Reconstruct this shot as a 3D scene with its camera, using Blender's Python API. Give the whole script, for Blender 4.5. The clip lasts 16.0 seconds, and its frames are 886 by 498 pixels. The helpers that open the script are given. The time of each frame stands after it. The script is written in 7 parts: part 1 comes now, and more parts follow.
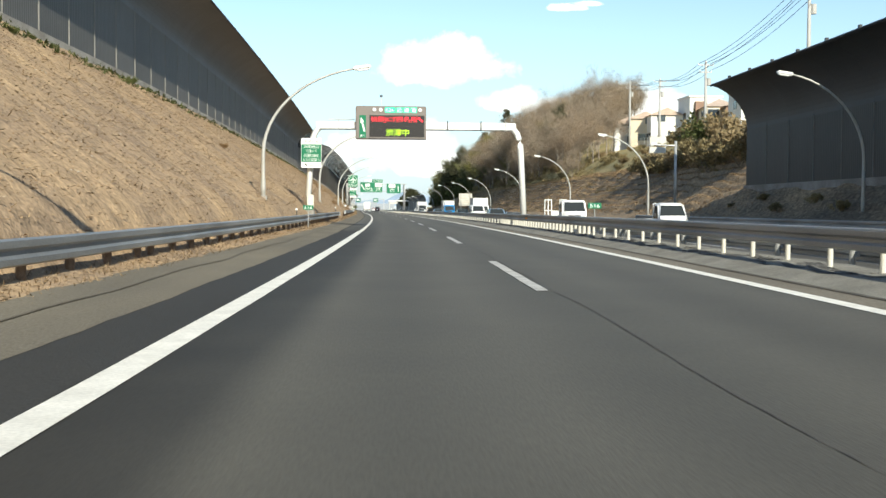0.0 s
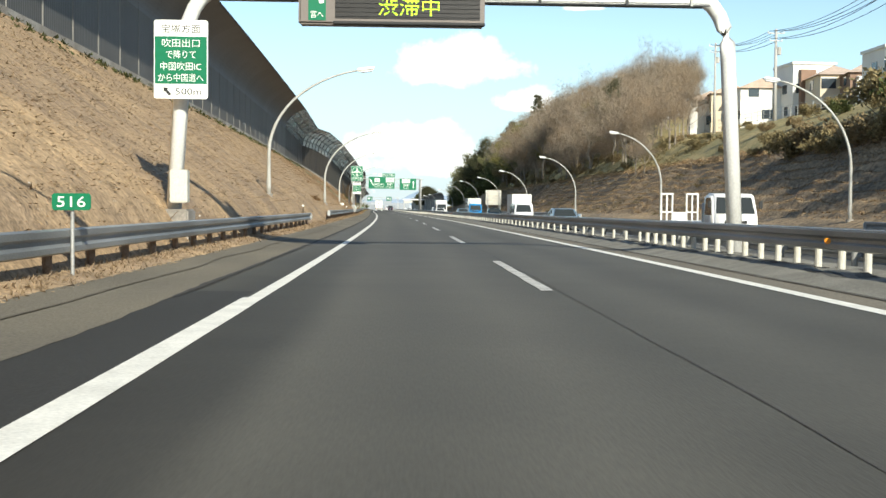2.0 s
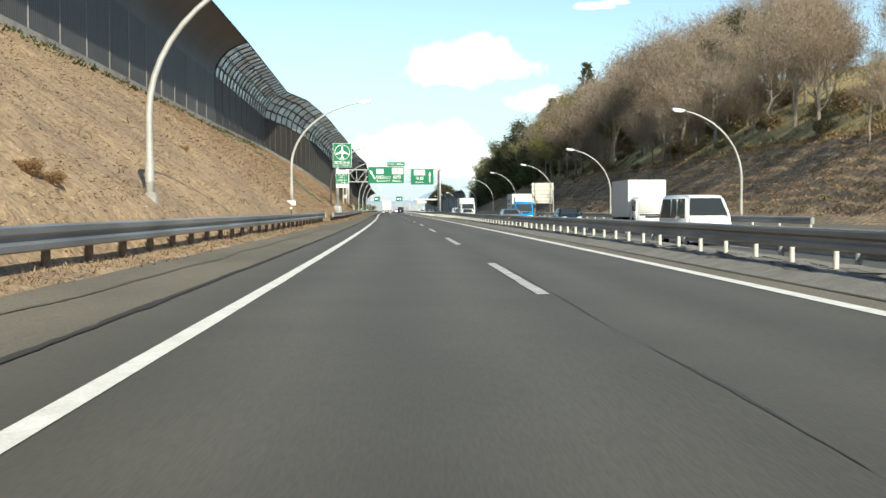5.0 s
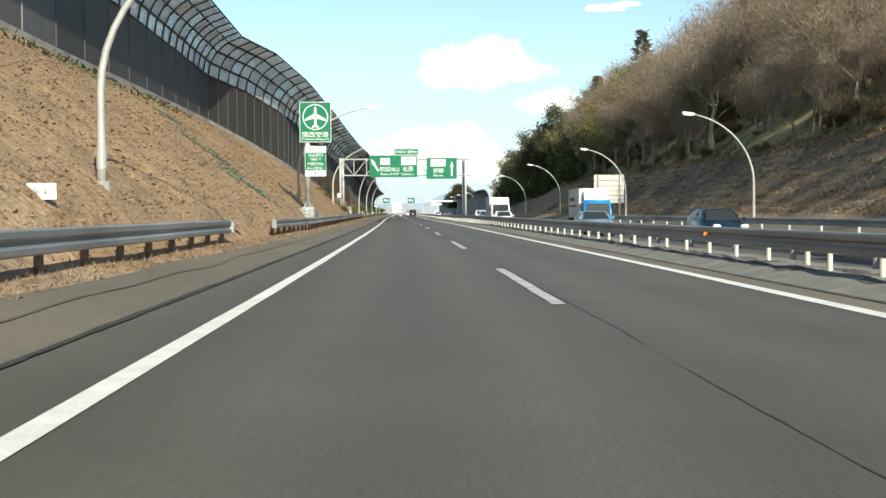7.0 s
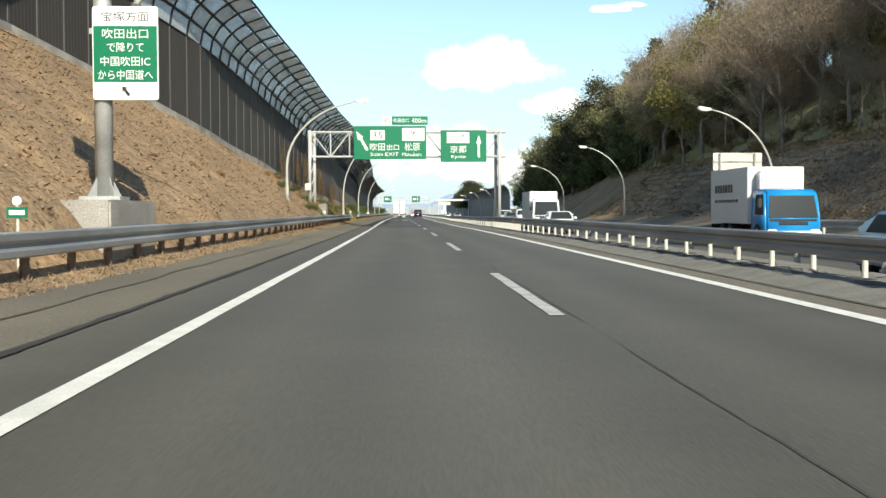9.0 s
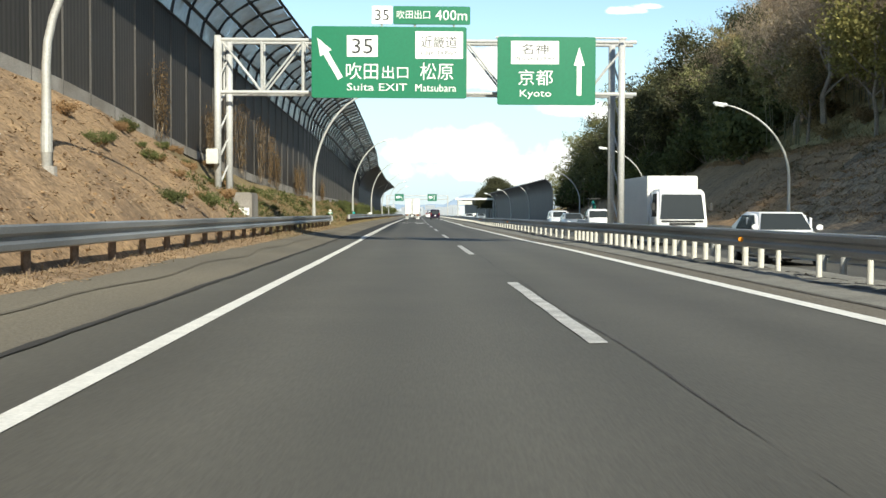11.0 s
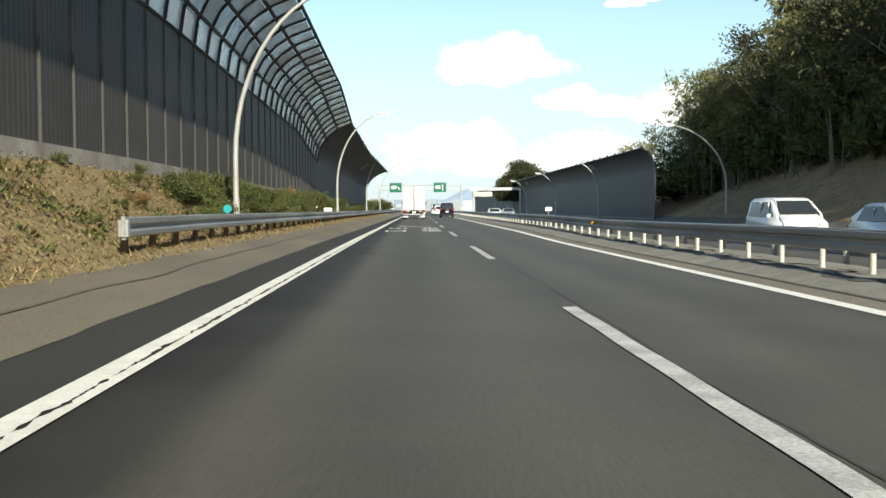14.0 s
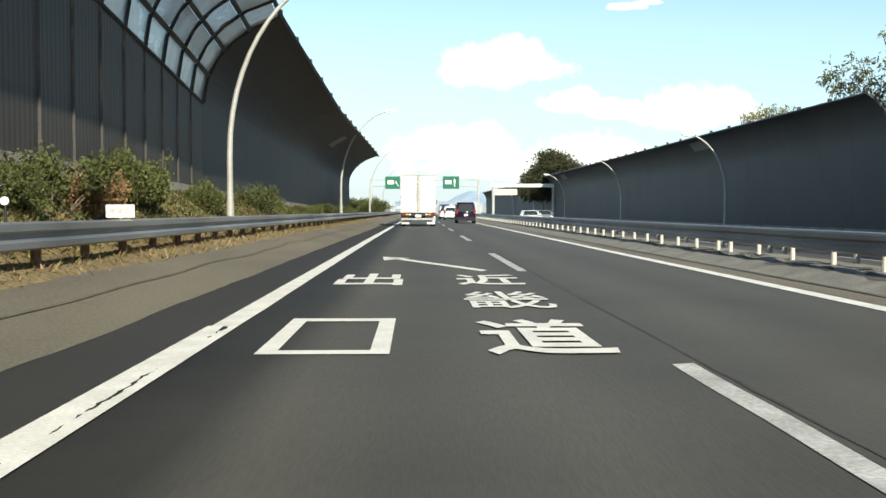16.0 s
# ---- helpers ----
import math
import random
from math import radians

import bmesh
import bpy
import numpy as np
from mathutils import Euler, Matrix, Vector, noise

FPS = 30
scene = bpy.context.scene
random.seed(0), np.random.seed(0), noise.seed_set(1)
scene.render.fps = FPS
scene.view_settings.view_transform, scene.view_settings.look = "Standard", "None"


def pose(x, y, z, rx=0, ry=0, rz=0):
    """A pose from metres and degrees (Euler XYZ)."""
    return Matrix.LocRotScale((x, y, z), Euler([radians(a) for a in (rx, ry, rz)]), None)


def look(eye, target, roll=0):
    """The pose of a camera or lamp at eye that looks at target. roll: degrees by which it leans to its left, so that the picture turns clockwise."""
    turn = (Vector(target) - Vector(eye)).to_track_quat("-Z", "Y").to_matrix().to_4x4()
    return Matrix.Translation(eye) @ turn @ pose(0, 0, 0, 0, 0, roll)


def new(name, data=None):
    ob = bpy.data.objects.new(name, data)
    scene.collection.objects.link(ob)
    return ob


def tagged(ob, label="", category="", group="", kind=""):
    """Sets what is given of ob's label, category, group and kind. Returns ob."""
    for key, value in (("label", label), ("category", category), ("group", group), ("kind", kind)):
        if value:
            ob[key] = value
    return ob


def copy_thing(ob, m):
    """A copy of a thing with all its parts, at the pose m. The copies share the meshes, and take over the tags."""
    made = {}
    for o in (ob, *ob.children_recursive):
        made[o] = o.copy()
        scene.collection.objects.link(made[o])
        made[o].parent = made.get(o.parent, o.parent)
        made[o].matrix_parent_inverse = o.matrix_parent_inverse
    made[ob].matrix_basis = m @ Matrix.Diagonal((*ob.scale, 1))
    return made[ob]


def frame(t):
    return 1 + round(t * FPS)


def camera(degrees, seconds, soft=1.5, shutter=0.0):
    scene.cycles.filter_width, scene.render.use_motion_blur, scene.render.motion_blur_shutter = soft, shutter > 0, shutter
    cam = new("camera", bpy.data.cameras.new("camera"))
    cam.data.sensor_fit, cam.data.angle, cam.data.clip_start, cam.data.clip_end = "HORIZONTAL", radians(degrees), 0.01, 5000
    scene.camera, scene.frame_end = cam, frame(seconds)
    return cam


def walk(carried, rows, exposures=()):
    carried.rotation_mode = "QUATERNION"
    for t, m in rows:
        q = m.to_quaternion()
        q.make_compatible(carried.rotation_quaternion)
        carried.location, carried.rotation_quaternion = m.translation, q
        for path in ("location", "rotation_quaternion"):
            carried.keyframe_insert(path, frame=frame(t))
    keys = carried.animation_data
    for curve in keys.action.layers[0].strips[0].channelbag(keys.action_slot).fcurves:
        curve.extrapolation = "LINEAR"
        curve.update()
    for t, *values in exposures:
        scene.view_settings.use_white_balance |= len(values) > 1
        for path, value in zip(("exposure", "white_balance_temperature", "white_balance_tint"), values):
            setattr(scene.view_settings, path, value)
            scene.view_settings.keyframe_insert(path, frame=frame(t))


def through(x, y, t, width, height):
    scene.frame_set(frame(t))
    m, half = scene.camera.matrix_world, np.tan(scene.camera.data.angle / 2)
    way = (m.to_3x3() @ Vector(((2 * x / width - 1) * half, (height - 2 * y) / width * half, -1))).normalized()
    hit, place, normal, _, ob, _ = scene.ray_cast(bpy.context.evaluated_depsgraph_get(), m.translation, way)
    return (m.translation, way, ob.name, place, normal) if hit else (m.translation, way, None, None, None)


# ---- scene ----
# The road runs along +y and bends gently to the left; places are given as (s, off, z): metres along it,
# metres to the right of the lane's middle, metres above the asphalt.
BEND2, BEND3, BEND_END = -1.7475e-04, 2.0455e-07, 380.0


def bend(s):
    e, c = max(0.0, s - BEND_END), min(s, BEND_END)
    return BEND2 * c * c + BEND3 * c ** 3 + e * (2 * BEND2 * c + 3 * BEND3 * c * c)


def slope_of(s):
    c = min(s, BEND_END)
    return 2 * BEND2 * c + 3 * BEND3 * c * c


# crossfall of the carriageway, falling to the right where it leans into the bend
BANK = [(-80, 0.0), (40, 0.0), (109, 0.007), (185, 0.012), (240, 0.006), (258, 0.006), (276, 0.014), (300, 0.015), (325, 0.019), (347, 0.005), (900, 0.004)]


def crossfall(s, off):
    """Height that the lean of the carriageway adds; it fades out over the shoulder and the median."""
    if off <= -4.1 or off >= 8.4:
        return 0.0
    reach = -off if -3.1 < off < 5.8 else (3.1 * (off + 4.1) if off < 0 else -5.8 * min(1.0, (8.4 - off) / 1.1))
    for (s0, k0), (s1, k1) in zip(BANK, BANK[1:]):
        if s <= s1:
            u = max(0.0, (s - s0) / (s1 - s0))
            return reach * (k0 + (k1 - k0) * u * u * (3 - 2 * u))
    return reach * BANK[-1][1]


def at(s, off, z=0.0):
    return Vector((bend(s) + off, s, z + crossfall(s, off)))


def place(s, off, z=0.0, turn=0.0):
    """Pose at a place on the road: x across it, y along it."""
    return Matrix.Translation(at(s, off, z)) @ Matrix.Rotation(-math.atan(slope_of(s)) + radians(turn), 4, "Z")


# camera
EYE = 1.067
cam = camera(43.37, 16.0)
ROWS = [
    (0.0, 0.017, 0.000, -1.74, -2.05, -0.34),
    (0.5, -0.041, 9.956, -1.57, -2.03, -0.37),
    (1.0, -0.108, 19.923, -1.44, -2.05, -0.44),
    (1.5, -0.190, 29.926, -1.25, -2.08, -0.51),
    (2.0, -0.302, 39.984, -0.95, -2.08, -0.54),
    (2.5, -0.459, 50.077, -0.85, -1.97, -0.42),
    (3.0, -0.644, 60.179, -0.74, -1.91, -0.28),
    (3.5, -0.841, 70.263, -0.62, -2.01, -0.16),
    (4.0, -1.036, 80.315, -0.57, -2.02, -0.04),
    (4.5, -1.255, 90.374, -0.45, -1.95, 0.05),
    (5.0, -1.524, 100.502, -0.31, -2.03, 0.14),
    (7.5, -3.252, 151.832, 0.43, -1.87, 0.35),
    (8.0, -3.604, 162.096, 0.52, -1.92, 0.31),
    (8.5, -3.981, 172.408, 0.56, -1.97, 0.25),
    (9.0, -4.398, 182.827, 0.53, -1.86, 0.21),
    (11.5, -6.772, 235.989, 1.38, -1.82, -0.18),
    (12.0, -7.294, 246.732, 1.41, -1.83, -0.10),
    (12.5, -7.853, 257.563, 1.39, -1.77, 0.09),
    (13.0, -8.443, 268.459, 1.39, -1.80, 0.23),
    (13.5, -9.044, 279.413, 1.28, -1.87, 0.34),
    (14.0, -9.645, 290.424, 1.27, -2.06, 0.43),
    (14.5, -10.206, 301.493, 1.24, -1.95, 0.46),
    (15.0, -10.772, 312.595, 1.26, -2.04, 0.40),
    (15.5, -11.374, 323.717, 1.29, -2.03, 0.30),
    (16.0, -11.985, 334.849, 1.34, -1.96, 0.18),
]
walk(cam, [(t, pose(x, y, EYE, 90 + pitch, roll, yaw)) for t, x, y, yaw, pitch, roll in ROWS],
     exposures=[(0.0, 0.76, 6850, 3), (11.0, 0.76, 6850, 3), (13.0, 0.76, 7000, 3), (16.0, 0.76, 7000, 3)])

# light: clear winter sky with scattered cumulus, low sun behind the camera and a little to the right
SUN_TO = Vector((0.57, -1.6, 1.0)).normalized()
world = bpy.data.worlds.new("sky")
scene.world = world
world.use_nodes = True
wn, wl = world.node_tree.nodes, world.node_tree.links
wn.clear()


def wnode(kind, **inputs):
    n = wn.new(kind)
    for k, v in inputs.items():
        n.inputs[int(k[1:])].default_value = v
    return n


def wmath(op, a, b=0.0, c=0.0):
    n = wn.new("ShaderNodeMath")
    n.operation = op
    for i, v in enumerate((a, b, c)):
        if isinstance(v, (int, float)):
            n.inputs[i].default_value = v
        else:
            wl.new(v, n.inputs[i])
    return n.outputs[0]


sky = wn.new("ShaderNodeTexSky")
sky.sky_type, sky.sun_disc = "NISHITA", False
sky.sun_elevation = math.asin(SUN_TO.z)
sky.sun_rotation = math.atan2(SUN_TO.x, SUN_TO.y)
sky.air_density, sky.dust_density, sky.ozone_density = 1.0, 0.15, 2.5
coord = wn.new("ShaderNodeTexCoord")
sep = wn.new("ShaderNodeSeparateXYZ")
wl.new(coord.outputs["Generated"], sep.inputs[0])
dx, dy, dz = sep.outputs
ahead = wmath("MAXIMUM", dy, 0.05)
cu, cv = wmath("DIVIDE", dx, ahead), wmath("DIVIDE", dz, ahead)
puff = wnode("ShaderNodeTexNoise", i2=26.0, i3=6.0, i4=0.6)
big = wnode("ShaderNodeTexNoise", i2=5.0, i3=4.0, i4=0.55)
wl.new(coord.outputs["Generated"], puff.inputs[0])
wl.new(coord.outputs["Generated"], big.inputs[0])
ragged = wmath("MULTIPLY", wmath("SUBTRACT", puff.outputs[0], 0.5), 1.9)
# cumulus heads: direction across, height, half width, half height
CLOUDS = [(0.024, 0.122, 0.066, 0.024), (0.044, 0.138, 0.034, 0.022), (0.088, 0.094, 0.030, 0.017), (0.144, 0.180, 0.020, 0.005), (0.160, 0.184, 0.018, 0.004), (0.135, 0.088, 0.035, 0.014),
          (0.195, 0.085, 0.062, 0.026), (-0.015, 0.056, 0.065, 0.024), (0.055, 0.036, 0.11, 0.020), (0.11, 0.052, 0.05, 0.02)]
mask = None
for u, v, ru, rv in CLOUDS:
    below = wmath("LESS_THAN", cv, v)
    eu = wmath("DIVIDE", wmath("SUBTRACT", cu, u), ru)
    ev = wmath("MULTIPLY", wmath("DIVIDE", wmath("SUBTRACT", cv, v), rv), wmath("ADD", wmath("MULTIPLY", below, 0.9), 1.0))
    d = wmath("SQRT", wmath("ADD", wmath("MULTIPLY", eu, eu), wmath("MULTIPLY", ev, ev)))
    m = wmath("MULTIPLY", wmath("SUBTRACT", wmath("ADD", 1.0, ragged), d), 3.0)
    mask = m if mask is None else wmath("MAXIMUM", mask, m)
scattered = wmath("MULTIPLY", wmath("SUBTRACT", wmath("ADD", big.outputs[0], wmath("MULTIPLY", ragged, 0.1)), 0.62), 5.0)
front = wmath("GREATER_THAN", dy, 0.3)
mask = wmath("ADD", wmath("MULTIPLY", mask, front), wmath("MULTIPLY", scattered, wmath("SUBTRACT", 1.0, front)))
veil = wmath("MULTIPLY", wmath("MINIMUM", wmath("MAXIMUM", wmath("MULTIPLY", wmath("SUBTRACT", 0.16, cv), 7.0), 0.0), 1.0), 0.75)
hazy = wn.new("ShaderNodeMix")
hazy.data_type = "RGBA"
wl.new(wmath("MULTIPLY", veil, front), hazy.inputs[0])
wl.new(sky.outputs[0], hazy.inputs[6])
hazy.inputs[7].default_value = (2.9, 4.0, 5.6, 1)
mask = wmath("MAXIMUM", wmath("MINIMUM", mask, 0.95), 0.0)
mix = wn.new("ShaderNodeMix")
mix.data_type = "RGBA"
wl.new(mask, mix.inputs[0])
wl.new(hazy.outputs[2], mix.inputs[6])
mix.inputs[7].default_value = (7.6, 7.7, 7.9, 1)
bg = wn.new("ShaderNodeBackground")
bg.inputs[1].default_value = 0.105
wl.new(mix.outputs[2], bg.inputs[0])
wl.new(bg.outputs[0], wn.new("ShaderNodeOutputWorld").inputs[0])
sun = new("sun", bpy.data.lights.new("sun", "SUN"))
sun.data.energy, sun.data.angle, sun.data.color = 4.2, radians(0.53), (1.0, 0.95, 0.86)
sun.matrix_world = look(SUN_TO * 300, (0, 0, 0))


# ---- materials ----
def material(name, base, rough=0.8, metal=0.0, vary=0.25, scale=3.0, fine=60.0, bump=0.15, spread=None, spec=0.4, per_object=0.0, island=False, stretch=(1, 1, 1), ribbed=0.0, clump=0.0):
    """Two scales of noise on a base colour, with fine relief. spread: a second colour that large stains lead to."""
    m = bpy.data.materials.new(name)
    m.use_nodes = True
    nt = m.node_tree
    n, l = nt.nodes, nt.links
    b = n["Principled BSDF"]
    b.inputs["Roughness"].default_value, b.inputs["Metallic"].default_value = rough, metal
    b.inputs["Specular IOR Level"].default_value = spec
    geo = n.new("ShaderNodeTexCoord")
    mp = n.new("ShaderNodeMapping")
    mp.inputs["Scale"].default_value = stretch
    l.new(geo.outputs["Object"], mp.inputs[0])
    big, small = n.new("ShaderNodeTexNoise"), n.new("ShaderNodeTexNoise")
    big.inputs["Scale"].default_value, big.inputs["Detail"].default_value = scale, 5.0
    small.inputs["Scale"].default_value, small.inputs["Detail"].default_value = fine, 3.0
    l.new(mp.outputs[0], big.inputs[0])
    l.new(mp.outputs[0], small.inputs[0])
    ramp = n.new("ShaderNodeValToRGB")
    ramp.color_ramp.elements[0].position, ramp.color_ramp.elements[1].position = 0.35, 0.68
    dark = spread or tuple(c * (1 - vary) for c in base)
    ramp.color_ramp.elements[0].color, ramp.color_ramp.elements[1].color = (*dark, 1), (*base, 1)
    l.new(big.outputs[0], ramp.inputs[0])
    mul = n.new("ShaderNodeMix")
    mul.data_type, mul.blend_type = "RGBA", "MULTIPLY"
    mul.inputs[0].default_value = 1.0
    l.new(ramp.outputs[0], mul.inputs[6])
    grain = n.new("ShaderNodeMapRange")
    grain.inputs[1].default_value, grain.inputs[2].default_value = 0.3, 0.7
    grain.inputs[3].default_value, grain.inputs[4].default_value = 1 - vary, 1 + vary
    l.new(small.outputs[0], grain.inputs[0])
    value = grain.outputs[0]
    if per_object or island:
        if island:
            src = n.new("ShaderNodeNewGeometry").outputs["Random Per Island"]
        else:
            src = n.new("ShaderNodeObjectInfo").outputs["Random"]
        pr = n.new("ShaderNodeMapRange")
        k = per_object or 0.3
        pr.inputs[3].default_value, pr.inputs[4].default_value = 1 - k, 1 + k
        l.new(src, pr.inputs[0])
        mm = n.new("ShaderNodeMath")
        mm.operation = "MULTIPLY"
        l.new(value, mm.inputs[0])
        l.new(pr.outputs[0], mm.inputs[1])
        value = mm.outputs[0]
    if clump:
        mid = n.new("ShaderNodeTexNoise")
        mid.inputs["Scale"].default_value, mid.inputs["Detail"].default_value, mid.inputs["Roughness"].default_value, mid.inputs["Distortion"].default_value = 2.2, 9.0, 0.72, 0.6
        l.new(geo.outputs["Object"], mid.inputs[0])
        mr = n.new("ShaderNodeMapRange")
        mr.inputs[1].default_value, mr.inputs[2].default_value = 0.34, 0.66
        mr.inputs[3].default_value, mr.inputs[4].default_value = 1 - clump, 1 + clump * 0.7
        l.new(mid.outputs[0], mr.inputs[0])
        cm = n.new("ShaderNodeMath")
        cm.operation = "MULTIPLY"
        l.new(value, cm.inputs[0])
        l.new(mr.outputs[0], cm.inputs[1])
        value = cm.outputs[0]
    if ribbed:
        wave = n.new("ShaderNodeTexWave")
        wave.bands_direction = "Y"
        wave.inputs["Scale"].default_value, wave.inputs["Distortion"].default_value = ribbed, 0.4
        l.new(geo.outputs["Object"], wave.inputs[0])
        wr = n.new("ShaderNodeMapRange")
        wr.inputs[3].default_value, wr.inputs[4].default_value = 0.6, 1.2
        l.new(wave.outputs["Fac"], wr.inputs[0])
        wm = n.new("ShaderNodeMath")
        wm.operation = "MULTIPLY"
        l.new(value, wm.inputs[0])
        l.new(wr.outputs[0], wm.inputs[1])
        value = wm.outputs[0]
    l.new(value, mul.inputs[7])
    l.new(mul.outputs[2], b.inputs["Base Color"])
    if bump:
        bp = n.new("ShaderNodeBump")
        bp.inputs["Strength"].default_value, bp.inputs["Distance"].default_value = bump, 0.03
        l.new(small.outputs[0], bp.inputs["Height"])
        l.new(bp.outputs[0], b.inputs["Normal"])
    return m


def leafy(name, base, through, rough=0.7, spread=0.45):
    """Leaves and twigs: diffuse with some light let through, each clump of its own tone."""
    m = bpy.data.materials.new(name)
    m.use_nodes = True
    n, l = m.node_tree.nodes, m.node_tree.links
    b = n["Principled BSDF"]
    b.inputs["Roughness"].default_value = rough
    b.inputs["Specular IOR Level"].default_value = 0.2
    geo, info = n.new("ShaderNodeNewGeometry"), n.new("ShaderNodeObjectInfo")
    add = n.new("ShaderNodeMath")
    add.operation = "MULTIPLY_ADD"
    add.inputs[1].default_value = 0.6
    l.new(geo.outputs["Random Per Island"], add.inputs[0])
    half = n.new("ShaderNodeMath")
    half.operation = "MULTIPLY"
    half.inputs[1].default_value = 0.4
    l.new(info.outputs["Random"], half.inputs[0])
    l.new(half.outputs[0], add.inputs[2])
    ramp = n.new("ShaderNodeValToRGB")
    lo, hi = tuple(c * (1 - spread) for c in base), tuple(min(1, c * (1 + spread)) for c in through)
    ramp.color_ramp.elements[0].color, ramp.color_ramp.elements[1].color = (*lo, 1), (*hi, 1)
    l.new(add.outputs[0], ramp.inputs[0])
    l.new(ramp.outputs[0], b.inputs["Base Color"])
    tr, mx = n.new("ShaderNodeBsdfTranslucent"), n.new("ShaderNodeMixShader")
    mx.inputs[0].default_value = 0.25
    l.new(ramp.outputs[0], tr.inputs[0])
    l.new(b.outputs[0], mx.inputs[1])
    l.new(tr.outputs[0], mx.inputs[2])
    l.new(mx.outputs[0], n["Material Output"].inputs[0])
    return m


def glowing(name, colour, strength):
    m = bpy.data.materials.new(name)
    m.use_nodes = True
    b = m.node_tree.nodes["Principled BSDF"]
    b.inputs["Base Color"].default_value = (*colour, 1)
    b.inputs["Emission Color"].default_value, b.inputs["Emission Strength"].default_value = (*colour, 1), strength
    return m


def pane_material(name, tint, clear):
    """Weathered clear plastic: mostly see-through, with a milky film and gloss."""
    m = bpy.data.materials.new(name)
    m.use_nodes = True
    n, l = m.node_tree.nodes, m.node_tree.links
    b = n["Principled BSDF"]
    b.inputs["Base Color"].default_value, b.inputs["Roughness"].default_value = (*tint, 1), 0.25
    t, mx = n.new("ShaderNodeBsdfTransparent"), n.new("ShaderNodeMixShader")
    t.inputs[0].default_value = (0.84, 0.85, 0.85, 1)
    co, no, mr = n.new("ShaderNodeTexCoord"), n.new("ShaderNodeTexNoise"), n.new("ShaderNodeMapRange")
    info, ad = n.new("ShaderNodeObjectInfo"), n.new("ShaderNodeMath")
    no.inputs["Scale"].default_value, no.inputs["Detail"].default_value = 1.6, 6.0
    l.new(co.outputs["Object"], no.inputs[0])
    mr.inputs[1].default_value, mr.inputs[2].default_value = 0.35, 0.7
    mr.inputs[3].default_value, mr.inputs[4].default_value = clear - 0.14, clear + 0.1
    l.new(no.outputs[0], mr.inputs[0])
    ad.operation = "MULTIPLY_ADD"
    ad.inputs[1].default_value = 0.22
    l.new(info.outputs["Random"], ad.inputs[0])
    sb = n.new("ShaderNodeMath")
    sb.operation = "SUBTRACT"
    sb.inputs[1].default_value = 0.11
    l.new(mr.outputs[0], sb.inputs[0])
    l.new(sb.outputs[0], ad.inputs[2])
    l.new(ad.outputs[0], mx.inputs[0])
    l.new(b.outputs[0], mx.inputs[1])
    l.new(t.outputs[0], mx.inputs[2])
    l.new(mx.outputs[0], n["Material Output"].inputs[0])
    return m




